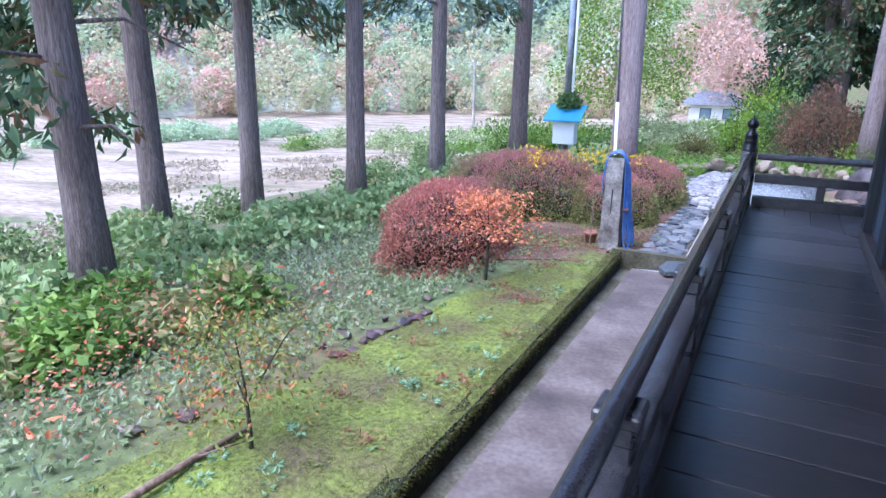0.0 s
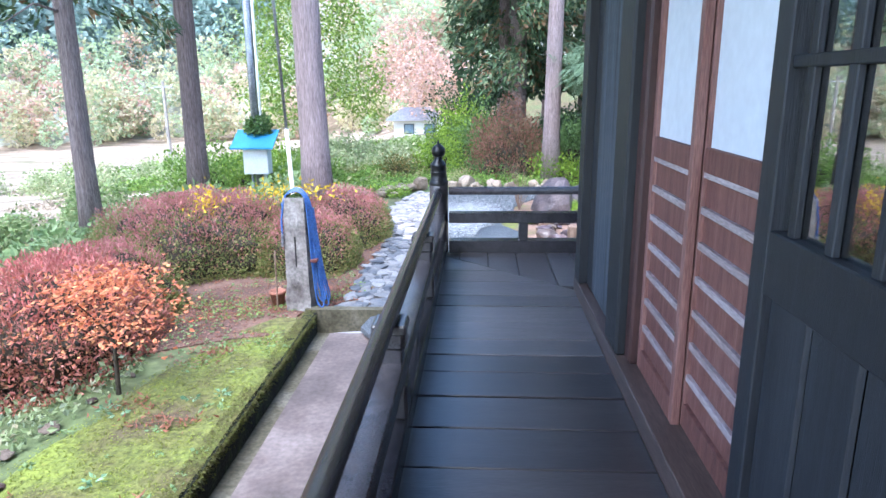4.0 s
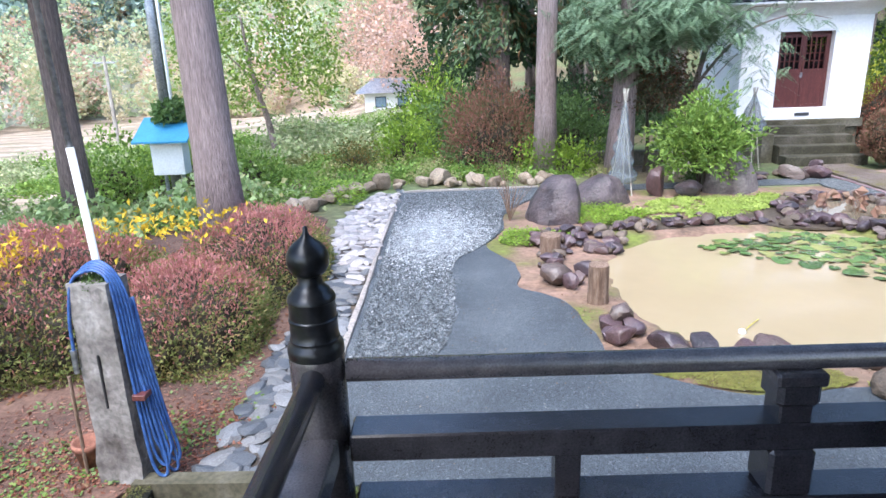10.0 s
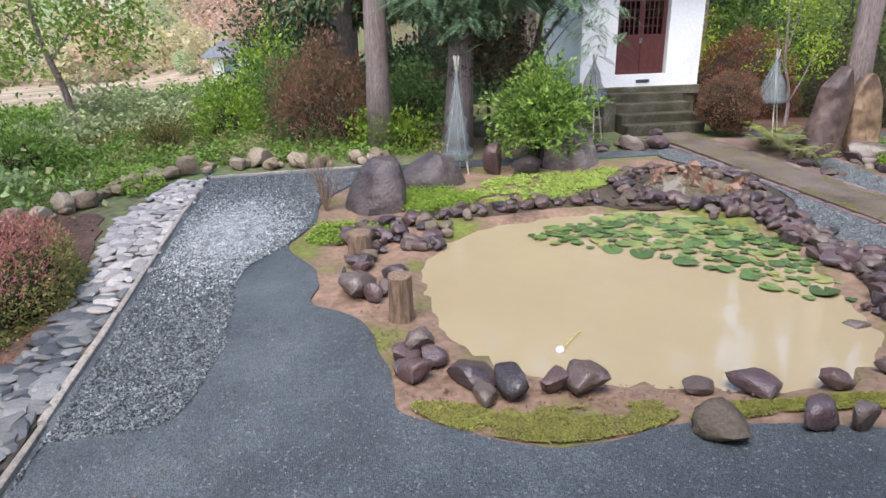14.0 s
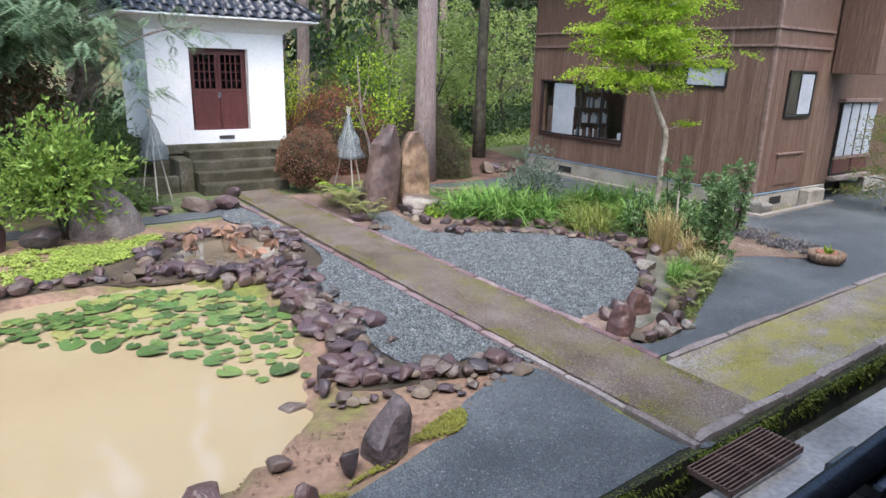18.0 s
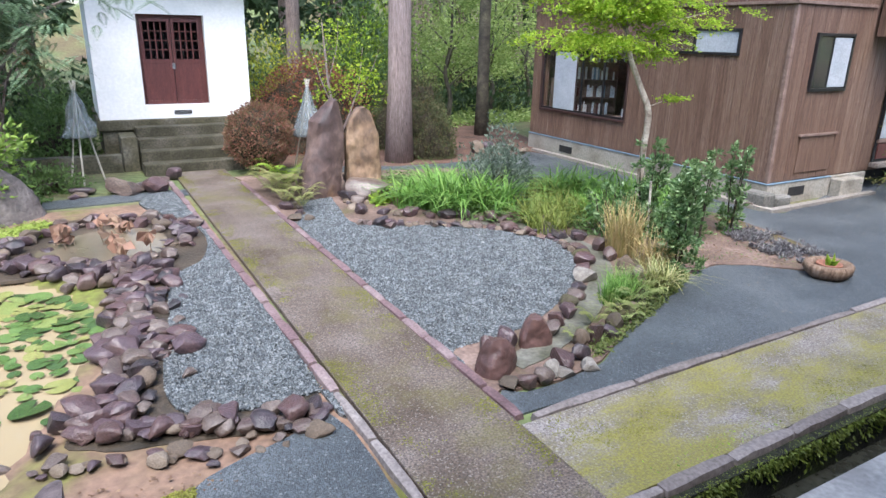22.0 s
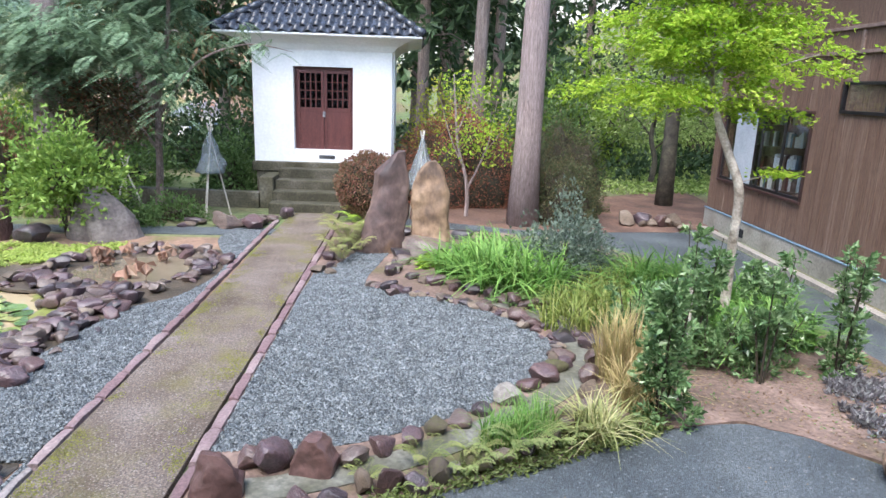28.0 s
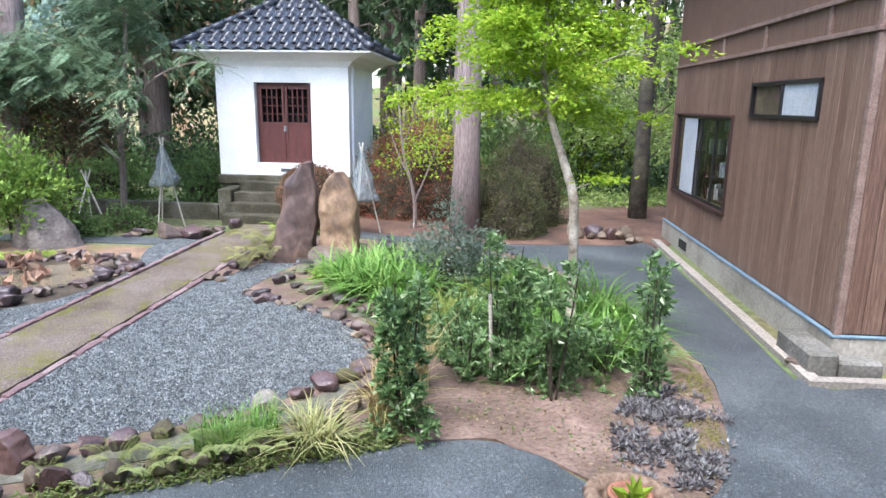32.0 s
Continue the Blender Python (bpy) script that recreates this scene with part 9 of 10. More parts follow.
for x, y, s_, turn_ in ((17.6, 27.2, 1.0, 0.0), (20.2, 28.6, 1.15, 2.1), (22.6, 29.6, 1.1, 4.0)):
    ut = limb_tree("understorey_tree", x, y, [(0, 0, -0.2), (0.1 * s_, 0, 0.7 * s_), (-0.05, 0.1, 1.5 * s_), (0.15, 0.1, 2.6 * s_), (0.1, 0, 4.2 * s_)], [0.1, 0.08, 0.07, 0.05, 0.02],
                   [([(0, 0.05, (1.0 + 0.35 * k) * s_), (0.7 * math.cos(turn_ + 2.2 * k), 0.7 * math.sin(turn_ + 2.2 * k), (1.6 + 0.35 * k) * s_), (1.6 * math.cos(turn_ + 2.2 * k), 1.6 * math.sin(turn_ + 2.2 * k), (1.9 + 0.4 * k) * s_)], 0.035) for k in range(5)], M_DARKBARK, "small dark-stemmed tree with pale green layered leaves")
    p, o = layered(80, 0, 0, 1.5 * s_, 4.6 * s_, 2.0 * s_, 42, 0.1, 0.12, 0.4, 0.4)
    put("crown", fast("crown", *leaves(p, 0.13, o, 0.55, 0.7, lay=0.3), L_GLADE), ut)
ground_cover("glade_grass", smooth_loop([(15.6, 25.2), (18.5, 25.6), (22, 25.8), (25, 29), (22, 32), (17.5, 31), (15.4, 28)], 5), 9000, 0.12, L_GLADE, "low weeds and grass in the glade, coloured as sunlit", 0.1, lay=0.3)
for x, y, rx, ry, h, lm, n, size, lab in (
        (2.4, 21.4, 1.1, 0.6, 0.85, L_LIGHT, 1600, 0.1, "loose light-leaved shrub behind the yard"), (-1.3, 23.6, 0.9, 0.8, 1.5, L_LIGHT, 2200, 0.1, "light-green leafy shrub at the end of the yard"), (-2.5, 22.6, 0.75, 0.6, 0.75, leafmat("olive_orange_leaves", [(0.06, 0.085, 0.025), (0.12, 0.15, 0.04), (0.32, 0.17, 0.05)]), 3000, 0.06, "rounded olive and orange bush"),
        (6.2, 23.8, 0.9, 0.9, 1.6, L_GREEN, 3500, 0.1, "green shrub beside the storehouse wall"), (3.2, 24.5, 1.4, 1.2, 1.6, L_GREEN, 4000, 0.11, "dense green understorey shrub below the cedars"), (0.2, 25.2, 1.2, 1.1, 1.9, L_GREEN, 3600, 0.12, "leafy understorey shrub below the conifer"), (-0.6, 27.2, 1.2, 1.2, 2.4, L_LIGHT, 3000, 0.14, "pale leafy shrub under the conifer"),
        (11.3, 25.3, 1.3, 0.8, 2.75, leafmat("lemon_green_leaves", [(0.3, 0.38, 0.04), (0.48, 0.52, 0.06), (0.62, 0.56, 0.08)]), 3400, 0.09, "yellow-leaved shrub behind the azaleas"), (14.0, 26.5, 1.6, 1.4, 3.2, L_GREEN, 5000, 0.13, "green understorey tree below the cedars"), (22.5, 33.5, 3.2, 1.6, 4.4, L_GLADE, 7000, 0.17, "yellow-green bushes at the back of the glade, coloured as sunlit"), (17.6, 32.5, 2.4, 1.6, 3.6, L_GLADE, 5000, 0.16, "leafy bushes at the back of the glade, coloured as sunlit"), (16.0, 30.5, 1.5, 1.4, 4.2, L_LIGHT, 3500, 0.17, "light-green understorey tree below the cedars"), (12.4, 28.5, 1.8, 1.5, 2.6, L_GREEN, 3500, 0.14, "dense green understorey shrub below the cedars"), (5.4, 19.9, 0.6, 0.4, 0.5, L_GREEN, 1500, 0.07, "low green shrub behind the boulder"), (6.0, 20.6, 0.6, 0.4, 0.5, L_GREEN, 1300, 0.07, "low green shrub before the terrace"),
        (-0.3, 29.4, 1.9, 1.3, 3.6, L_FOREST, 5200, 0.15, "dark understorey shrub below the cedars"), (4.0, 29.0, 2.2, 1.2, 2.2, L_FOREST, 3500, 0.15, "dark understorey shrub below the cedars"), (-8.3, 21.5, 1.4, 1.0, 1.6, L_FRESH, 3500, 0.11, "leafy bush beside the pole"), (-6.9, 22.8, 1.8, 1.0, 1.3, L_LIGHT, 3000, 0.11, "leafy bush behind the pole"), (-4.8, 20.9, 1.1, 0.9, 1.0, L_FRESH, 2200, 0.1, "leafy bush beside the cedar")):
    mound("understorey_shrub", x, y, rx, ry, h, lm, n, size, lab, group="undergrowth", rough=0.5, depth=0.38, core=0.4, ratio=0.55)

bc = thing("large_conifer", pose(1.6, 30.5, float(height(1.6, 30.5))), "large dense conifer with low sweeping boughs", "tree")
part("trunk", trunk_tube(bmesh.new(), (0, 0, 0), 15, 0.45, 0.15), M_BARK, bc, smooth=True)
put("crown", fast("crown", *cedar_crown(3.4, 17, 4.4, 110, 210, 0.34, 0.9), L_CEDAR), bc)
st = limb_tree("field_edge_tree", -6.0, 26.6, [(0.4, 0, -0.2), (0.2, 0, 1.2), (-0.1, 0, 2.4), (-0.3, 0, 4.2)], [0.11, 0.09, 0.07, 0.03], [([(0.0, 0, 1.9), (0.8, 0, 2.8), (1.5, 0, 3.2)], 0.04), ([(-0.1, 0, 2.4), (-0.9, 0, 3.2), (-1.4, 0, 3.6)], 0.04)], M_BARK, "leaning tree with thin light-green leaves")
p, o = layered(300, 0, 0, 1.9, 7.0, 2.7, 30, 0.12, 0.25, 0.2, 0.3)
put("crown", fast("crown", *leaves(p, 0.14, o, 0.55, 0.8), leafmat("field_tree_leaves", [(0.1, 0.17, 0.03), (0.19, 0.29, 0.05), (0.34, 0.42, 0.09)])), st)

# undergrowth along the row of cedars, and the meadow plants
u = rng.uniform(0, 1, 15000)
ux = np.interp(u, [0, 0.3, 0.6, 0.85, 1], [-8.4, -8.8, -7.6, -6.6, -4.6]) + rng.normal(0, 0.75, 15000)
uy = np.interp(u, [0, 0.3, 0.6, 0.85, 1], [2.0, 7.0, 12.0, 16.5, 19.0]) + rng.normal(0, 0.6, 15000)
lump = np.array([max(0.05, 0.5 + 1.0 * noise.noise(Vector((a * 0.8, b * 0.8, 0)))) for a, b in zip(ux, uy)])
up_ = np.column_stack([ux, uy, height(ux, uy) + lump * rng.uniform(0.1, 0.75, 15000)])
stuff("leafy_undergrowth", leaves(up_[:9500], 0.15, np.tile([0.3, -0.2, 0.5], (9500, 1)), 0.75), leafmat("creeper_leaves", [(0.17, 0.26, 0.09), (0.31, 0.42, 0.16), (0.46, 0.55, 0.28)]), "broad-leaved creepers and shrubs along the cedars", "undergrowth")
stuff("leafy_undergrowth", leaves(up_[9500:], 0.13, np.tile([0.3, -0.2, 0.5], (5500, 1)), 0.75), leafmat("pale_creeper", [(0.19, 0.26, 0.1), (0.34, 0.4, 0.18), (0.5, 0.44, 0.2)]), "paler yellowing creepers along the cedars", "undergrowth")
mx, my = rng.uniform(-8, -3.3, 21000), rng.uniform(-1, 10.5, 21000)
keep = mx < np.interp(my, [-3, 2, 4, 6, 8.2, 10], [-4.3, -4.05, -3.85, -3.6, -3.2, -4.6])
mx, my = mx[keep], my[keep]
mz = height(mx, my) + np.abs(rng.normal(0, 0.06, len(mx)))
n1 = len(mx) * 6 // 10
stuff("meadow_plants", leaves(np.column_stack([mx, my, mz])[:n1], 0.07, np.tile([0, 0, 0.5], (n1, 1)), 0.6), leafmat("meadow_leaves", [(0.16, 0.21, 0.09), (0.26, 0.33, 0.15), (0.36, 0.4, 0.22)]), "low mixed meadow plants", "undergrowth")
stuff("meadow_plants", leaves(np.column_stack([mx, my, mz])[n1:], 0.065, np.tile([0, 0, 0.5], (len(mx) - n1, 1)), 0.6), leafmat("greyish_meadow_leaves", [(0.2, 0.25, 0.15), (0.31, 0.37, 0.24), (0.42, 0.34, 0.22)]), "low greyish meadow plants", "undergrowth")
rx_, ry_ = rng.normal(-5.6, 0.9, 1100), rng.normal(3.6, 1.5, 1100)
keep = np.array([noise.noise(Vector((a * 2, b * 2, 8))) > 0.18 for a, b in zip(rx_, ry_)])
rx_, ry_ = rx_[keep], ry_[keep]
stuff("red_seedlings", leaves(np.column_stack([rx_, ry_, height(rx_, ry_) + rng.uniform(0.05, 0.35, len(rx_))]), 0.09, np.tile([0, 0, 0.2], (len(rx_), 1)), 0.6), L_ORANGE, "scattered orange-red seedlings in the meadow", "seedlings")

# moss on the gutter walls, channel between the rock rows
wx_ = rng.uniform(-1, 26, 26000)
wz_ = -0.012 - np.abs(rng.normal(0, 0.09, 26000))
wy_ = 9.9 + 0.012 * wx_ - 0.005 * (wx_ + 1) - np.abs(rng.normal(0, 0.008, 26000))
lump = np.array([noise.noise(Vector((a * 2.5, c * 7, 0))) for a, c in zip(wx_, wz_)]) + rng.normal(0, 0.15, 26000) > -0.05
stuff("wall_moss", leaves(np.column_stack([wx_, wy_, wz_])[lump], 0.035, np.tile([0, -0.6, -0.7], (int(lump.sum()), 1)), 0.5, 0.6), leafmat("dark_wall_moss", [(0.06, 0.08, 0.018), (0.13, 0.17, 0.03), (0.22, 0.28, 0.05)], scale=2.5, share=0.5), "shaggy dark green moss on the gutter wall", "moss")
lx_ = rng.uniform(-1, 26, 9000)
ly_ = 9.9 + 0.012 * lx_ - 0.005 * (lx_ + 1) + np.abs(rng.normal(0, 0.03, 9000))
stuff("ledge_moss", leaves(np.column_stack([lx_, ly_, np.full(9000, -0.012)]), 0.02, None, 0.5, 0.8, lay=0.7), leafmat("ledge_moss_green", [(0.07, 0.08, 0.03), (0.13, 0.15, 0.03), (0.2, 0.25, 0.04)], scale=2.5, share=0.5), "thin moss on the ledge above the gutter", "moss")
vz_ = 0.02 - np.abs(rng.normal(0, 0.05, 9000))
vy_ = rng.uniform(-2, 9.8, 9000)
vt_ = np.column_stack([rng.uniform(-2.13, -1.98, 16000), rng.uniform(-3, 9.9, 16000), np.full(16000, 0.04)])
stuff("wall_moss", leaves(vt_, 0.016, None, 0.6, 0.8, lay=0.5), leafmat("cap_moss", [(0.085, 0.068, 0.03), (0.115, 0.115, 0.03), (0.15, 0.17, 0.033)], scale=2, share=0.4), "green moss on top of the gutter wall", "moss")
stuff("wall_moss", leaves(np.column_stack([np.full(9000, -1.975), vy_, vz_]), 0.03, np.tile([0.5, 0, -0.5], (9000, 1)), 0.5, 0.6), leafmat("rim_moss", [(0.06, 0.052, 0.022), (0.1, 0.1, 0.026), (0.14, 0.16, 0.03)], scale=2.5, share=0.5), "moss hanging over the gutter wall's rim", "moss")
tx_ = rng.uniform(9.3, 20, 2200)
ty_ = kerb_y(tx_) + 0.12 + np.abs(rng.normal(0, 0.1, 2200))
keep = np.array([noise.noise(Vector((a * 1.2, b * 3, 4))) > 0.05 for a, b in zip(tx_, ty_)])
stuff("walk_moss", leaves(np.column_stack([tx_, ty_, np.full(2200, 0.03)])[keep], 0.02, None, 0.6, 0.8, lay=0.7), L_LIGHT, "bright moss creeping over the walk's edge", "moss")
# moss along the path's edges and on the walk, litter on the island


def edge_moss(name, x, y, z, lm, label, gate):
    keep = np.array([noise.noise(Vector((a * 2.0, b * 2.0, 7))) + 0.5 * noise.noise(Vector((a * 7, b * 7, 3))) for a, b in zip(x, y)]) + rng.normal(0, 0.07, len(x)) > gate
    return stuff(name, leaves(np.column_stack([x, y, z])[keep], 0.017, None, 0.7, 0.8, lay=0.8), lm, label, "moss")


L_PATHMOSS = leafmat("olive_path_moss", [(0.12, 0.11, 0.03), (0.17, 0.17, 0.025), (0.22, 0.23, 0.03)], scale=2, share=0.5)
n = 42000
side = rng.integers(0, 2, n)
off = np.abs(rng.normal(0, 0.11, n))
edge_moss("path_moss", np.where(side, 8.13 + off, 9.07 - off), rng.uniform(10.2, 21.2, n), np.full(n, 0.036), L_PATHMOSS, "olive moss along both edges of the path", 0.08)
n = 46000
ex = rng.uniform(9.2, 22, n)
ev = rng.uniform(0, 1, n)
edge_moss("walk_moss", ex, kerb_y(ex) + 0.14 + ev * (11.04 - 10.16 - 0.012 * (ex - 9) + 0.0155 * (ex - 9)), np.full(n, 0.031), L_PATHMOSS, "olive-yellow moss spread over the walk", 0.2)
ground_cover("island_litter", smooth_loop([(12.9, 12.95), (13.6, 12.9), (14.0, 12.5), (14.5, 12.4), (15.2, 13.6), (15.2, 14.2), (14.0, 13.9), (13.2, 13.7)], 5), 1000, 0.035, leafmat("island_leaf_litter", [(0.1, 0.055, 0.035), (0.22, 0.14, 0.08), (0.34, 0.27, 0.17)]), "bits of brown leaf litter on the island soil", 0.006)
ground_cover("island_seedlings", smooth_loop([(12.9, 12.95), (13.6, 12.9), (14.0, 12.5), (14.5, 12.4), (15.2, 13.6), (15.2, 14.2), (14.0, 13.9), (13.2, 13.7)], 5), 420, 0.03, L_GREEN, "sparse green seedlings on the island soil", 0.02, patchy=0.15)
# bits of leaf blown over the asphalt
def litter(name, loop, n, lm, label):
    p = in_loop(np.array(loop, float), n)
    stuff(name, leaves(np.column_stack([p[:, 0], p[:, 1], np.full(len(p), 0.012)]), 0.022, None, 0.6, 0.6, lay=0.85), lm, label, "leaf litter")


L_BLOWN = leafmat("blown_leaf_bits", [(0.1, 0.06, 0.04), (0.26, 0.19, 0.12), (0.42, 0.4, 0.34)])
litter("asphalt_litter", [(9.8, 11.4), (16, 11.5), (22, 11.6), (22, 14.4), (17, 14.0), (15.6, 12.9), (13.6, 12.4), (11.5, 11.8)], 420, L_BLOWN, "scattered bits of leaf on the asphalt drive")
litter("asphalt_litter", [(-0.8, 10.1), (7.8, 10.2), (5.6, 10.7), (3.4, 10.9), (1.8, 11.6), (0.4, 13.6), (-0.6, 13.6)], 260, L_BLOWN, "scattered bits of leaf on the yard's asphalt")
litter("path_litter", [(8.2, 10.2), (9.0, 10.2), (9.0, 21), (8.2, 21)], 200, L_BLOWN, "scattered bits of leaf on the path")
# what lies on the moss bed: edging stones, twigs of dead cedar, rosettes, a fallen branch
rm_ = np.random.default_rng(21)


def moss_top(x, y):
    return 0.02 + 0.05 * noise.noise(Vector((x * 1.6, y * 1.6, 3)))


edging = thing("moss_edging", None, "row of small brown edging stones along the moss bed", "edging")
for k in range(9):
    y = 4.75 + 0.17 * k + rm_.uniform(-0.03, 0.03)
    rock(edging, -3.6 + 0.03 * k + rm_.uniform(-0.03, 0.03), y, rm_.uniform(0.13, 0.2), rm_.uniform(0.07, 0.12), z=moss_top(-3.5, y) - 0.03, name="stone")
L_DEADTWIG = leafmat("dead_cedar_twigs", [(0.16, 0.06, 0.035), (0.28, 0.1, 0.06), (0.34, 0.17, 0.11)])
V = []
for x, y, n_, sp in ((-3.5, 4.7, 70, 0.12), (-3.4, 5.9, 60, 0.12), (-2.6, 7.1, 90, 0.12), (-2.35, 4.75, 70, 0.09), (-2.75, 8.6, 60, 0.09), (-2.95, 5.3, 30, 0.06), (-2.3, 6.0, 26, 0.06), (-3.1, 4.1, 26, 0.07), (-2.5, 3.6, 30, 0.07), (-3.0, 7.4, 60, 0.13)):
    q = rm_.normal(0, 1, (n_, 2)) * [sp * 1.4, sp * 0.6] + [x, y]
    V += [(a, b, moss_top(a, b) + 0.02 + rm_.uniform(0, 0.035)) for a, b in q]
stuff("dead_cedar_twigs", leaves(np.array(V), 0.075, None, 0.22, 0.8, lay=0.6), L_DEADTWIG, "rusty dead cedar twigs lying on the moss", "leaf litter")
L_ROSETTE = leafmat("pale_rosettes", [(0.13, 0.24, 0.13), (0.22, 0.36, 0.2), (0.32, 0.44, 0.28)])
for k in range(20):
    x, y = rm_.uniform(-3.3, -2.15), rm_.uniform(2.6, 7.6)
    ro = thing("weed_rosette", pose(x, y, moss_top(x, y) + 0.015), "small pale green rosette weed growing in the moss", "weed", "rosettes in the moss")
    a = rm_.uniform(0, 2 * math.pi, 16)
    q = rm_.uniform(0.015, 0.06, 16)
    put("foliage", fast("foliage", *leaves(np.stack([q * np.cos(a), q * np.sin(a), rm_.uniform(0.01, 0.035, 16)], 1), 0.05, np.stack([np.cos(a), np.sin(a), np.full(16, 0.4)], 1), 0.5, 0.4), L_ROSETTE), ro)
br = thing("fallen_branch", None, "weathered fallen branch at the edge of the moss", "branch")
part("stick", tube(bmesh.new(), [(-3.42, 2.05, 0.05), (-3.36, 2.5, 0.075), (-3.37, 2.9, 0.06), (-3.33, 3.25, 0.05)], [0.035, 0.03, 0.026, 0.015], 8), M_OLDWOOD, br, smooth=True)
part("twig", tube(bmesh.new(), [(-3.37, 2.75, 0.07), (-3.25, 2.95, 0.09), (-3.2, 3.1, 0.07)], [0.012, 0.009, 0.004], 6), M_OLDWOOD, br, smooth=True)
V = []
for x, y in ((-5.4, 4.3), (-5.9, 3.6), (-4.6, 3.2), (-6.3, 4.6), (-4.3, 2.6)):
    q = rm_.normal(0, 1, (90, 3)) * [0.3, 0.25, 0.1] + [x, y, float(height(x, y)) + 0.42]
    V.append(q)
stuff("red_sprays", leaves(np.concatenate(V), 0.052, None, 0.5, 0.8, lay=0.3), leafmat("red_autumn_sprays", [(0.5, 0.09, 0.05), (0.62, 0.2, 0.12), (0.55, 0.32, 0.2)]), "sprays of red autumn leaves over the ground plants", "undergrowth")
# weeds and litter on the bare soil beside the gutter's end
END = smooth_loop([(-4.6, 9.3), (-3.4, 9.5), (-2.3, 9.9), (-1.6, 10.4), (-1.4, 11.2), (-2.2, 11.0), (-3.2, 10.4), (-4.4, 10.3)], 5)
ground_cover("soil_weeds", END, 1500, 0.04, leafmat("soil_weed_leaves", [(0.1, 0.17, 0.03), (0.17, 0.27, 0.05), (0.26, 0.34, 0.1)]), "low green weeds on the bare soil", 0.03, patchy=0.12)
ground_cover("soil_litter", END, 3200, 0.045, L_DEADTWIG, "rusty leaf litter and twigs on the soil", 0.015, patchy=0.0, ratio=0.4)
# gravel chips


def chips(p, size):
    n = len(p)
    o = np.array([[1, 0.2, -0.4], [-0.1, 1, -0.3], [-1, -0.1, -0.4], [0.1, -1, -0.3], [0.1, 0.1, 0.8]], float)
    a = rng.uniform(0, 2 * math.pi, n)
    R = np.zeros((n, 3, 3))
    R[:, 0, 0], R[:, 0, 1], R[:, 1, 0], R[:, 1, 1], R[:, 2, 2] = np.cos(a), np.sin(a), -np.sin(a), np.cos(a), 1
    R += rng.normal(0, 0.35, (n, 3, 3))
    v = np.einsum("kj,nji->nki", o, R) * (size * rng.uniform(0.6, 1.3, (n, 1, 1))) + p[:, None, :]
    f = np.array([[0, 1, 4], [1, 2, 4], [2, 3, 4], [3, 0, 4]])
    return v.reshape(-1, 3), (np.arange(n)[:, None, None] * 5 + f[None]).reshape(-1, 3)


for nm, lp, n, lab in (("gravel_chips_west", GRAVEL_A, 26000, "loose crushed gravel chips on the yard"), ("gravel_chips_middle", GRAVEL_B, 32000, "loose crushed gravel chips by the path"), ("gravel_chips_east", GRAVEL_C, 68000, "loose crushed gravel chips in the bed")):
    g_ = in_loop(lp, n)
    stuff(nm, chips(np.column_stack([g_, np.full(n, 0.015)]), 0.0105), M_CHIP, lab, "gravel")

# soft patch of painted sky glare on the wet gravel
g_ = np.column_stack([rng.normal(-0.3, 0.42, 16000), rng.normal(16.1, 0.85, 16000)])
g_ = g_[inside(GRAVEL_A, g_[:, 0], g_[:, 1])]
stuff("wet_gravel_chips", chips(np.column_stack([g_, np.full(len(g_), 0.019)]), 0.011), M_GLARECHIP, "wet gravel chips on the yard, paled for sky glare", "gravel")

# shrubs and weeds between the yard and the fields
rng = np.random.default_rng(19)


def scrub(name, spots, per, size, lm, label):
    P = []
    for x, y, r, h in spots:
        k = max(40, int(per * r * (r + h)))
        q = rng.normal(0, 1, (k, 3))
        q /= np.linalg.norm(q, axis=1, keepdims=True)
        lump = np.array([1 + 0.5 * noise.noise(Vector(v) * 2.5 + Vector((x, y, 0))) for v in q]) * (1 - np.abs(rng.normal(0, 0.25, k)))
        q = q * lump[:, None] * [r, r, h]
        q[:, 2] = np.abs(q[:, 2])
        P.append(q + [x, y, float(height(x, y)) - 0.05])
    return stuff(name, leaves(np.concatenate(P), size, None, 0.6, 0.9, lay=0.3), lm, label, "undergrowth")


near_edge = [(rng.uniform(-22, -2.5), rng.uniform(23.5, 46), rng.uniform(0.4, 1.3), rng.uniform(0.4, 1.3)) for _ in range(130)]
scrub("field_scrub", near_edge[:70], 560, 0.13, L_FRESH, "light-green weeds and shrubs beside the field")
scrub("field_scrub", near_edge[70:], 560, 0.13, leafmat("pale_straw_weeds", [(0.22, 0.28, 0.12), (0.36, 0.42, 0.2), (0.5, 0.48, 0.3)]), "pale dry weeds beside the field")
back = [(rng.uniform(-5, 4), rng.uniform(20.6, 24.5), rng.uniform(0.2, 0.5), rng.uniform(0.1, 0.4)) for _ in range(80)]
scrub("yard_back_weeds", back[:46], 1500, 0.07, L_FRESH, "low green weeds behind the yard")
scrub("yard_back_weeds", back[46:], 1500, 0.07, leafmat("brown_weeds", [(0.17, 0.19, 0.07), (0.3, 0.32, 0.12), (0.42, 0.36, 0.18)]), "low brown weeds behind the yard")
row_edge = [(np.interp(b, [0, 6, 12, 18, 22], [-10.2, -11.4, -10.8, -9.6, -8.2]) + rng.uniform(-1.8, 0.6), b, rng.uniform(0.35, 0.8), rng.uniform(0.4, 1.0)) for b in rng.uniform(0, 23, 30)]
scrub("field_scrub", row_edge, 700, 0.12, leafmat("field_edge_leaves", [(0.12, 0.19, 0.06), (0.22, 0.3, 0.11), (0.34, 0.36, 0.17)]), "bright leafy scrub along the field's edge")
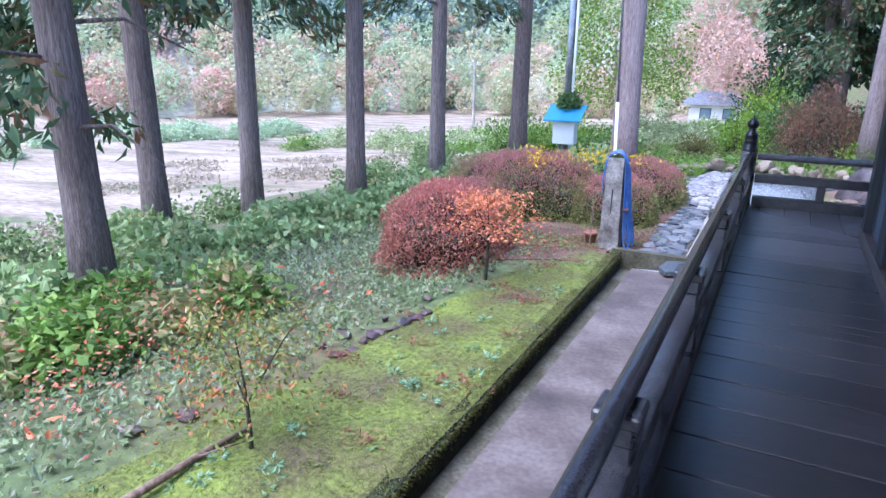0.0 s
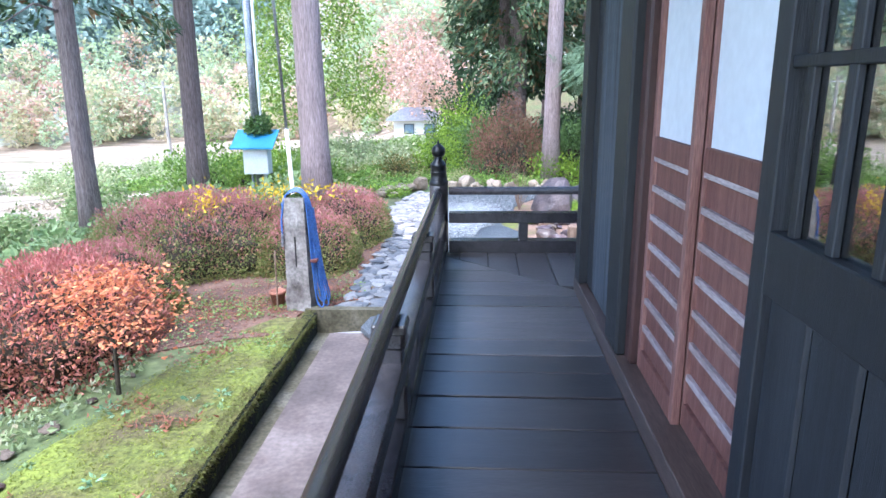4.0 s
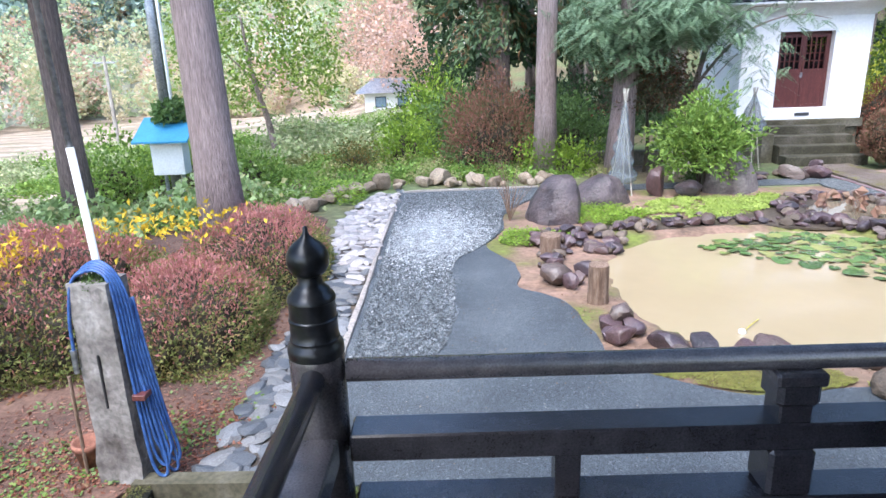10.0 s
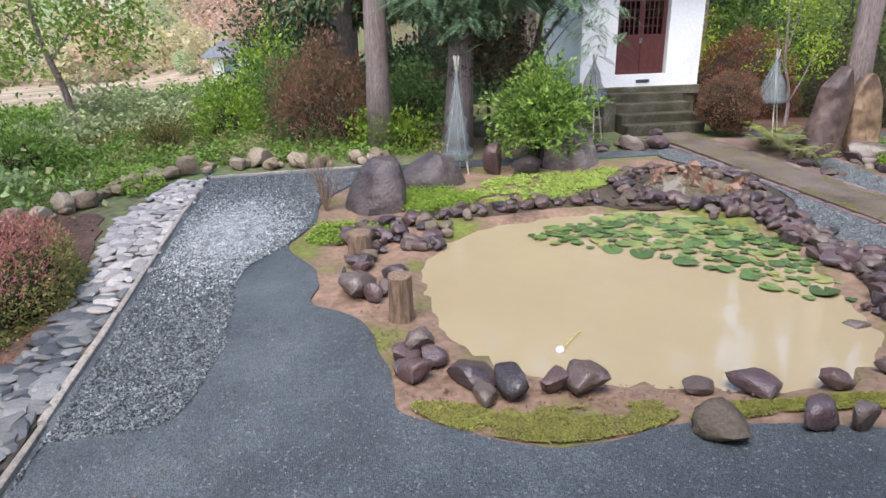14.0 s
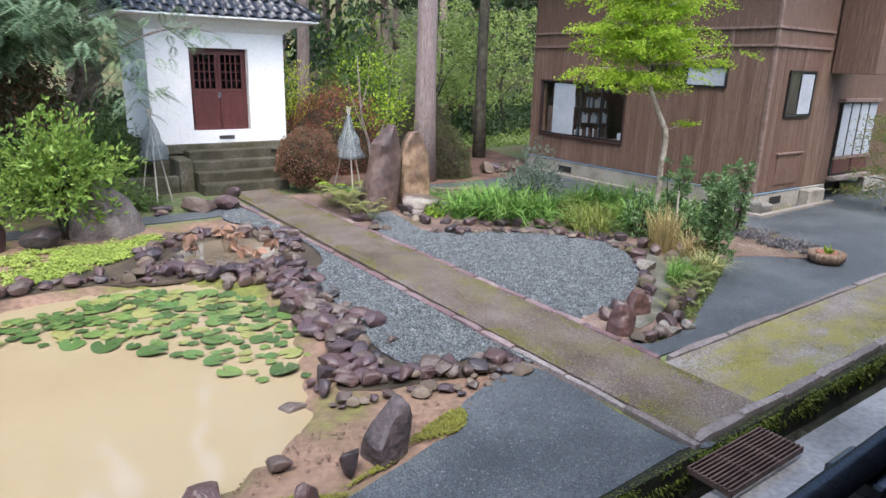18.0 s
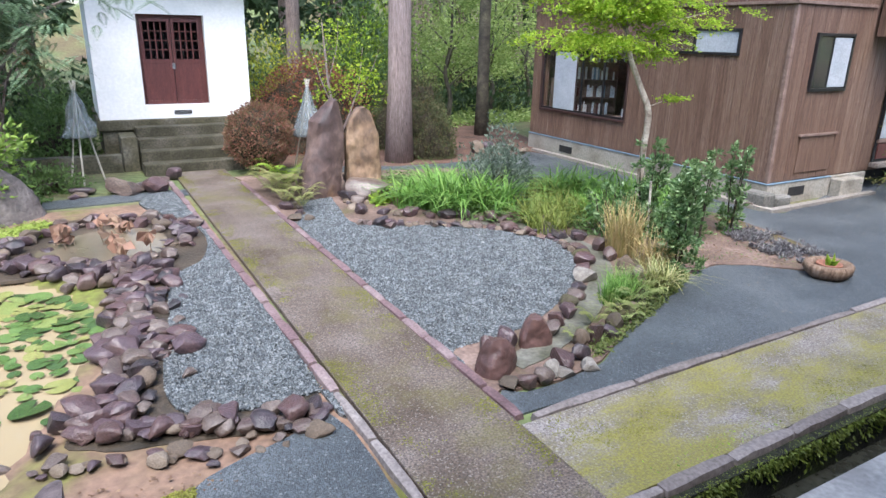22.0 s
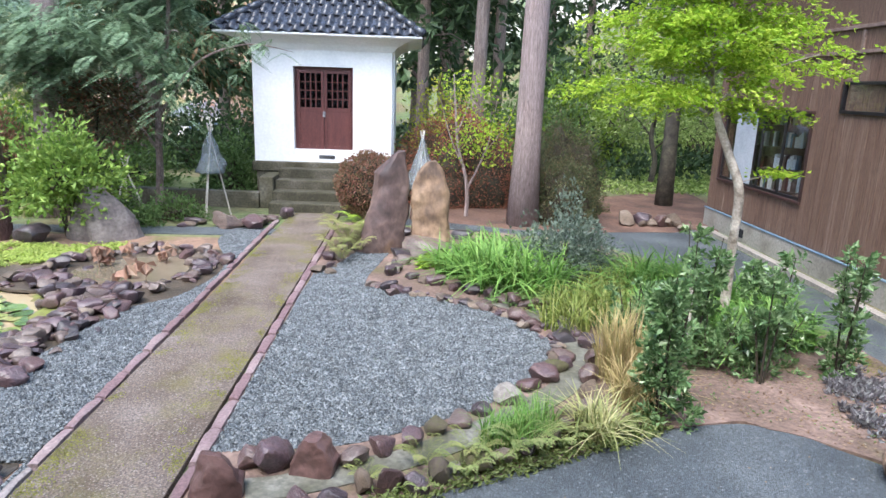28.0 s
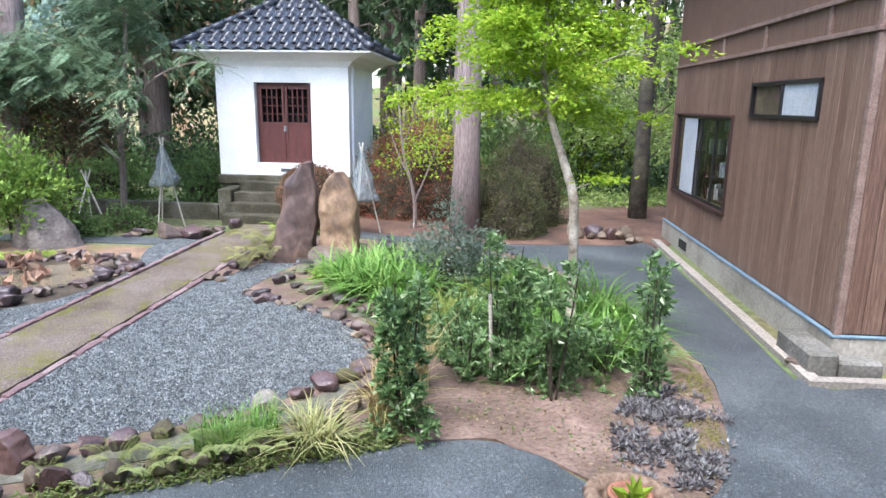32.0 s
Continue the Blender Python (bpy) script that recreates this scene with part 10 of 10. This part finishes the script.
broad = [(rng.uniform(-8.2, -5.2), rng.uniform(1.0, 5.2), rng.uniform(0.3, 0.65), rng.uniform(0.35, 0.8)) for _ in range(26)]
scrub("broad_leaved_plants", broad[:16], 900, 0.13, L_FRESH, "tall broad-leaved green plants below the cedars")
scrub("broad_leaved_plants", broad[16:], 900, 0.12, leafmat("yellowing_broad_leaves", [(0.16, 0.22, 0.08), (0.3, 0.32, 0.13), (0.42, 0.26, 0.12)]), "yellowing broad-leaved plants below the cedars")
west = [(rng.uniform(-44, -30), rng.uniform(4, 44), rng.uniform(0.8, 2.2), rng.uniform(0.6, 1.6)) for _ in range(26)]
scrub("field_scrub", west, 230, 0.28, L_HAZEGREEN, "green scrub out in the field")
patch = [(rng.uniform(-26, -11), rng.uniform(2, 40), rng.uniform(0.5, 1.6), rng.uniform(0.06, 0.2)) for _ in range(55)]
scrub("field_weeds", patch, 260, 0.13, leafmat("field_weed_leaves", [(0.3, 0.27, 0.17), (0.42, 0.35, 0.25), (0.5, 0.4, 0.32)]), "low weeds in patches over the harvested field")

# ---- the far view: wooded hills, a house, poles ----
rng = np.random.default_rng(9)


def far_woods(name, n, lm, label, size, hgt, conifer=False, bear=(-1.2, 1.35), d0=64, d1=230, per=46):
    b = rng.uniform(*bear, n)
    d = d0 + (d1 - d0) * rng.uniform(0, 1, n) ** 1.4
    near = 46 + 26 * np.clip((b - 0.05) / 0.45, 0, 1)
    d = np.where(d < near + 2, near + 2 + 24 * rng.uniform(0, 1, n) ** 1.3, d)
    x, y = 2 - d * np.sin(b), 8 + d * np.cos(b)
    z = height(x, y)
    H = hgt * rng.uniform(0.6, 1.25, n)
    u = rng.uniform(0, 1, (n, per))
    a = rng.uniform(0, 2 * math.pi, (n, per))
    w = (1 - u) * 0.24 if conifer else 0.42 * np.sqrt(np.clip(1 - (2 * u - 0.9) ** 2, 0.05, 1))
    r = H[:, None] * w * np.sqrt(rng.uniform(0.3, 1, (n, per)))
    p = np.stack([x[:, None] + r * np.cos(a), y[:, None] + r * np.sin(a), z[:, None] + H[:, None] * (0.08 + 0.92 * u)], -1).reshape(-1, 3)
    o = np.stack([np.cos(a), np.sin(a), np.full_like(a, -0.5 if conifer else 0.3)], -1).reshape(-1, 3)
    return stuff(name, leaves(p, size, o, 0.85, 0.7), lm, label, "woods")


far_woods("far_conifers", 700, L_HAZECONIFER, "conifers on the far hillside, haze in their colour", 1.0, 10, True, (-1.2, 1.35), 95, per=110)
far_woods("far_conifers", 620, L_HAZECONIFER, "conifers standing close on the far slope, blued by painted haze", 0.9, 11, True, (0.3, 1.1), 92, 190, per=130)
far_woods("far_yellow_trees", 330, L_HAZEYELLOW, "yellowing broadleaf trees on the hillside", 0.42, 6.5, per=300, bear=(-0.25, 1.2))
far_woods("far_rusty_trees", 190, L_HAZERUST, "rust and pink autumn trees on the hillside", 0.42, 6, d1=190, per=300, bear=(-0.25, 1.2))
far_woods("far_green_trees", 330, L_HAZEGREEN, "green trees on the hillside, haze in their colour", 0.42, 7, per=300, bear=(-0.25, 1.2))
far_woods("field_edge_bushes", 50, L_HAZEYELLOW, "pale bushes along the edge of the field", 0.3, 3, d0=46, d1=66, bear=(0.1, 1.3), per=300)
far_woods("field_edge_bushes", 45, L_HAZEGREEN, "green bushes along the edge of the field", 0.28, 2.6, d0=34, d1=60, bear=(-0.02, 1.2), per=300)
far_woods("pink_tree", 7, L_HAZERUST, "pale pink-brown autumn trees beyond the field", 0.3, 8, d0=48, d1=60, bear=(0.02, 0.16), per=900)

fz = float(height(-6.1, 57))
fh = thing("distant_house", pose(-5.0, 58, fz - 0.2, 0, 0, 8) @ Matrix.Diagonal((0.62, 0.62, 0.7, 1)), "distant single-storey white house with a grey roof", "house")
boxpart("wall", (-3.5, 0, -0.5), (3.5, 5, 2.2), M_WHITEMETAL, fh, 0.02)
r = bmesh.new()
a = [r.verts.new(v) for v in ((-4.6, -1, 2.2), (4.6, -1, 2.2), (4.6, 6, 2.2), (-4.6, 6, 2.2))]
b = [r.verts.new((-2.2, 2.5, 3.7)), r.verts.new((2.2, 2.5, 3.7))]
for f in ((a[0], a[1], b[1], b[0]), (a[1], a[2], b[1]), (a[2], a[3], b[0], b[1]), (a[3], a[0], b[0]), tuple(a[::-1])):
    r.faces.new(f)
part("roof", r, M_STEEL, fh, "grey sheet roof")
for x in (-2.2, 0.6):
    w_ = boxpart("window", (x, -0.06, 0.6), (x + 1.4, 0.02, 1.8), M_RAIL, fh, 0.02)
    boxpart("pane", (x + 0.1, -0.08, 0.7), (x + 1.3, -0.065, 1.7), M_FLASH, w_, 0)
for x, y, h in ((-24, 52, 6.0), (-48, 50, 6)):
    t = thing("utility_pole", pose(x, y, float(height(x, y))), "distant grey utility pole at the field's edge", "pole", "utility poles")
    part("post", tube(bmesh.new(), [(0, 0, -0.3), (0, 0, h)], [0.16, 0.11], 8), M_FOUND, t)
    boxpart("arm", (-0.7, -0.06, h - 0.5), (0.7, 0.06, h - 0.38), M_STEEL, t, 0.01)
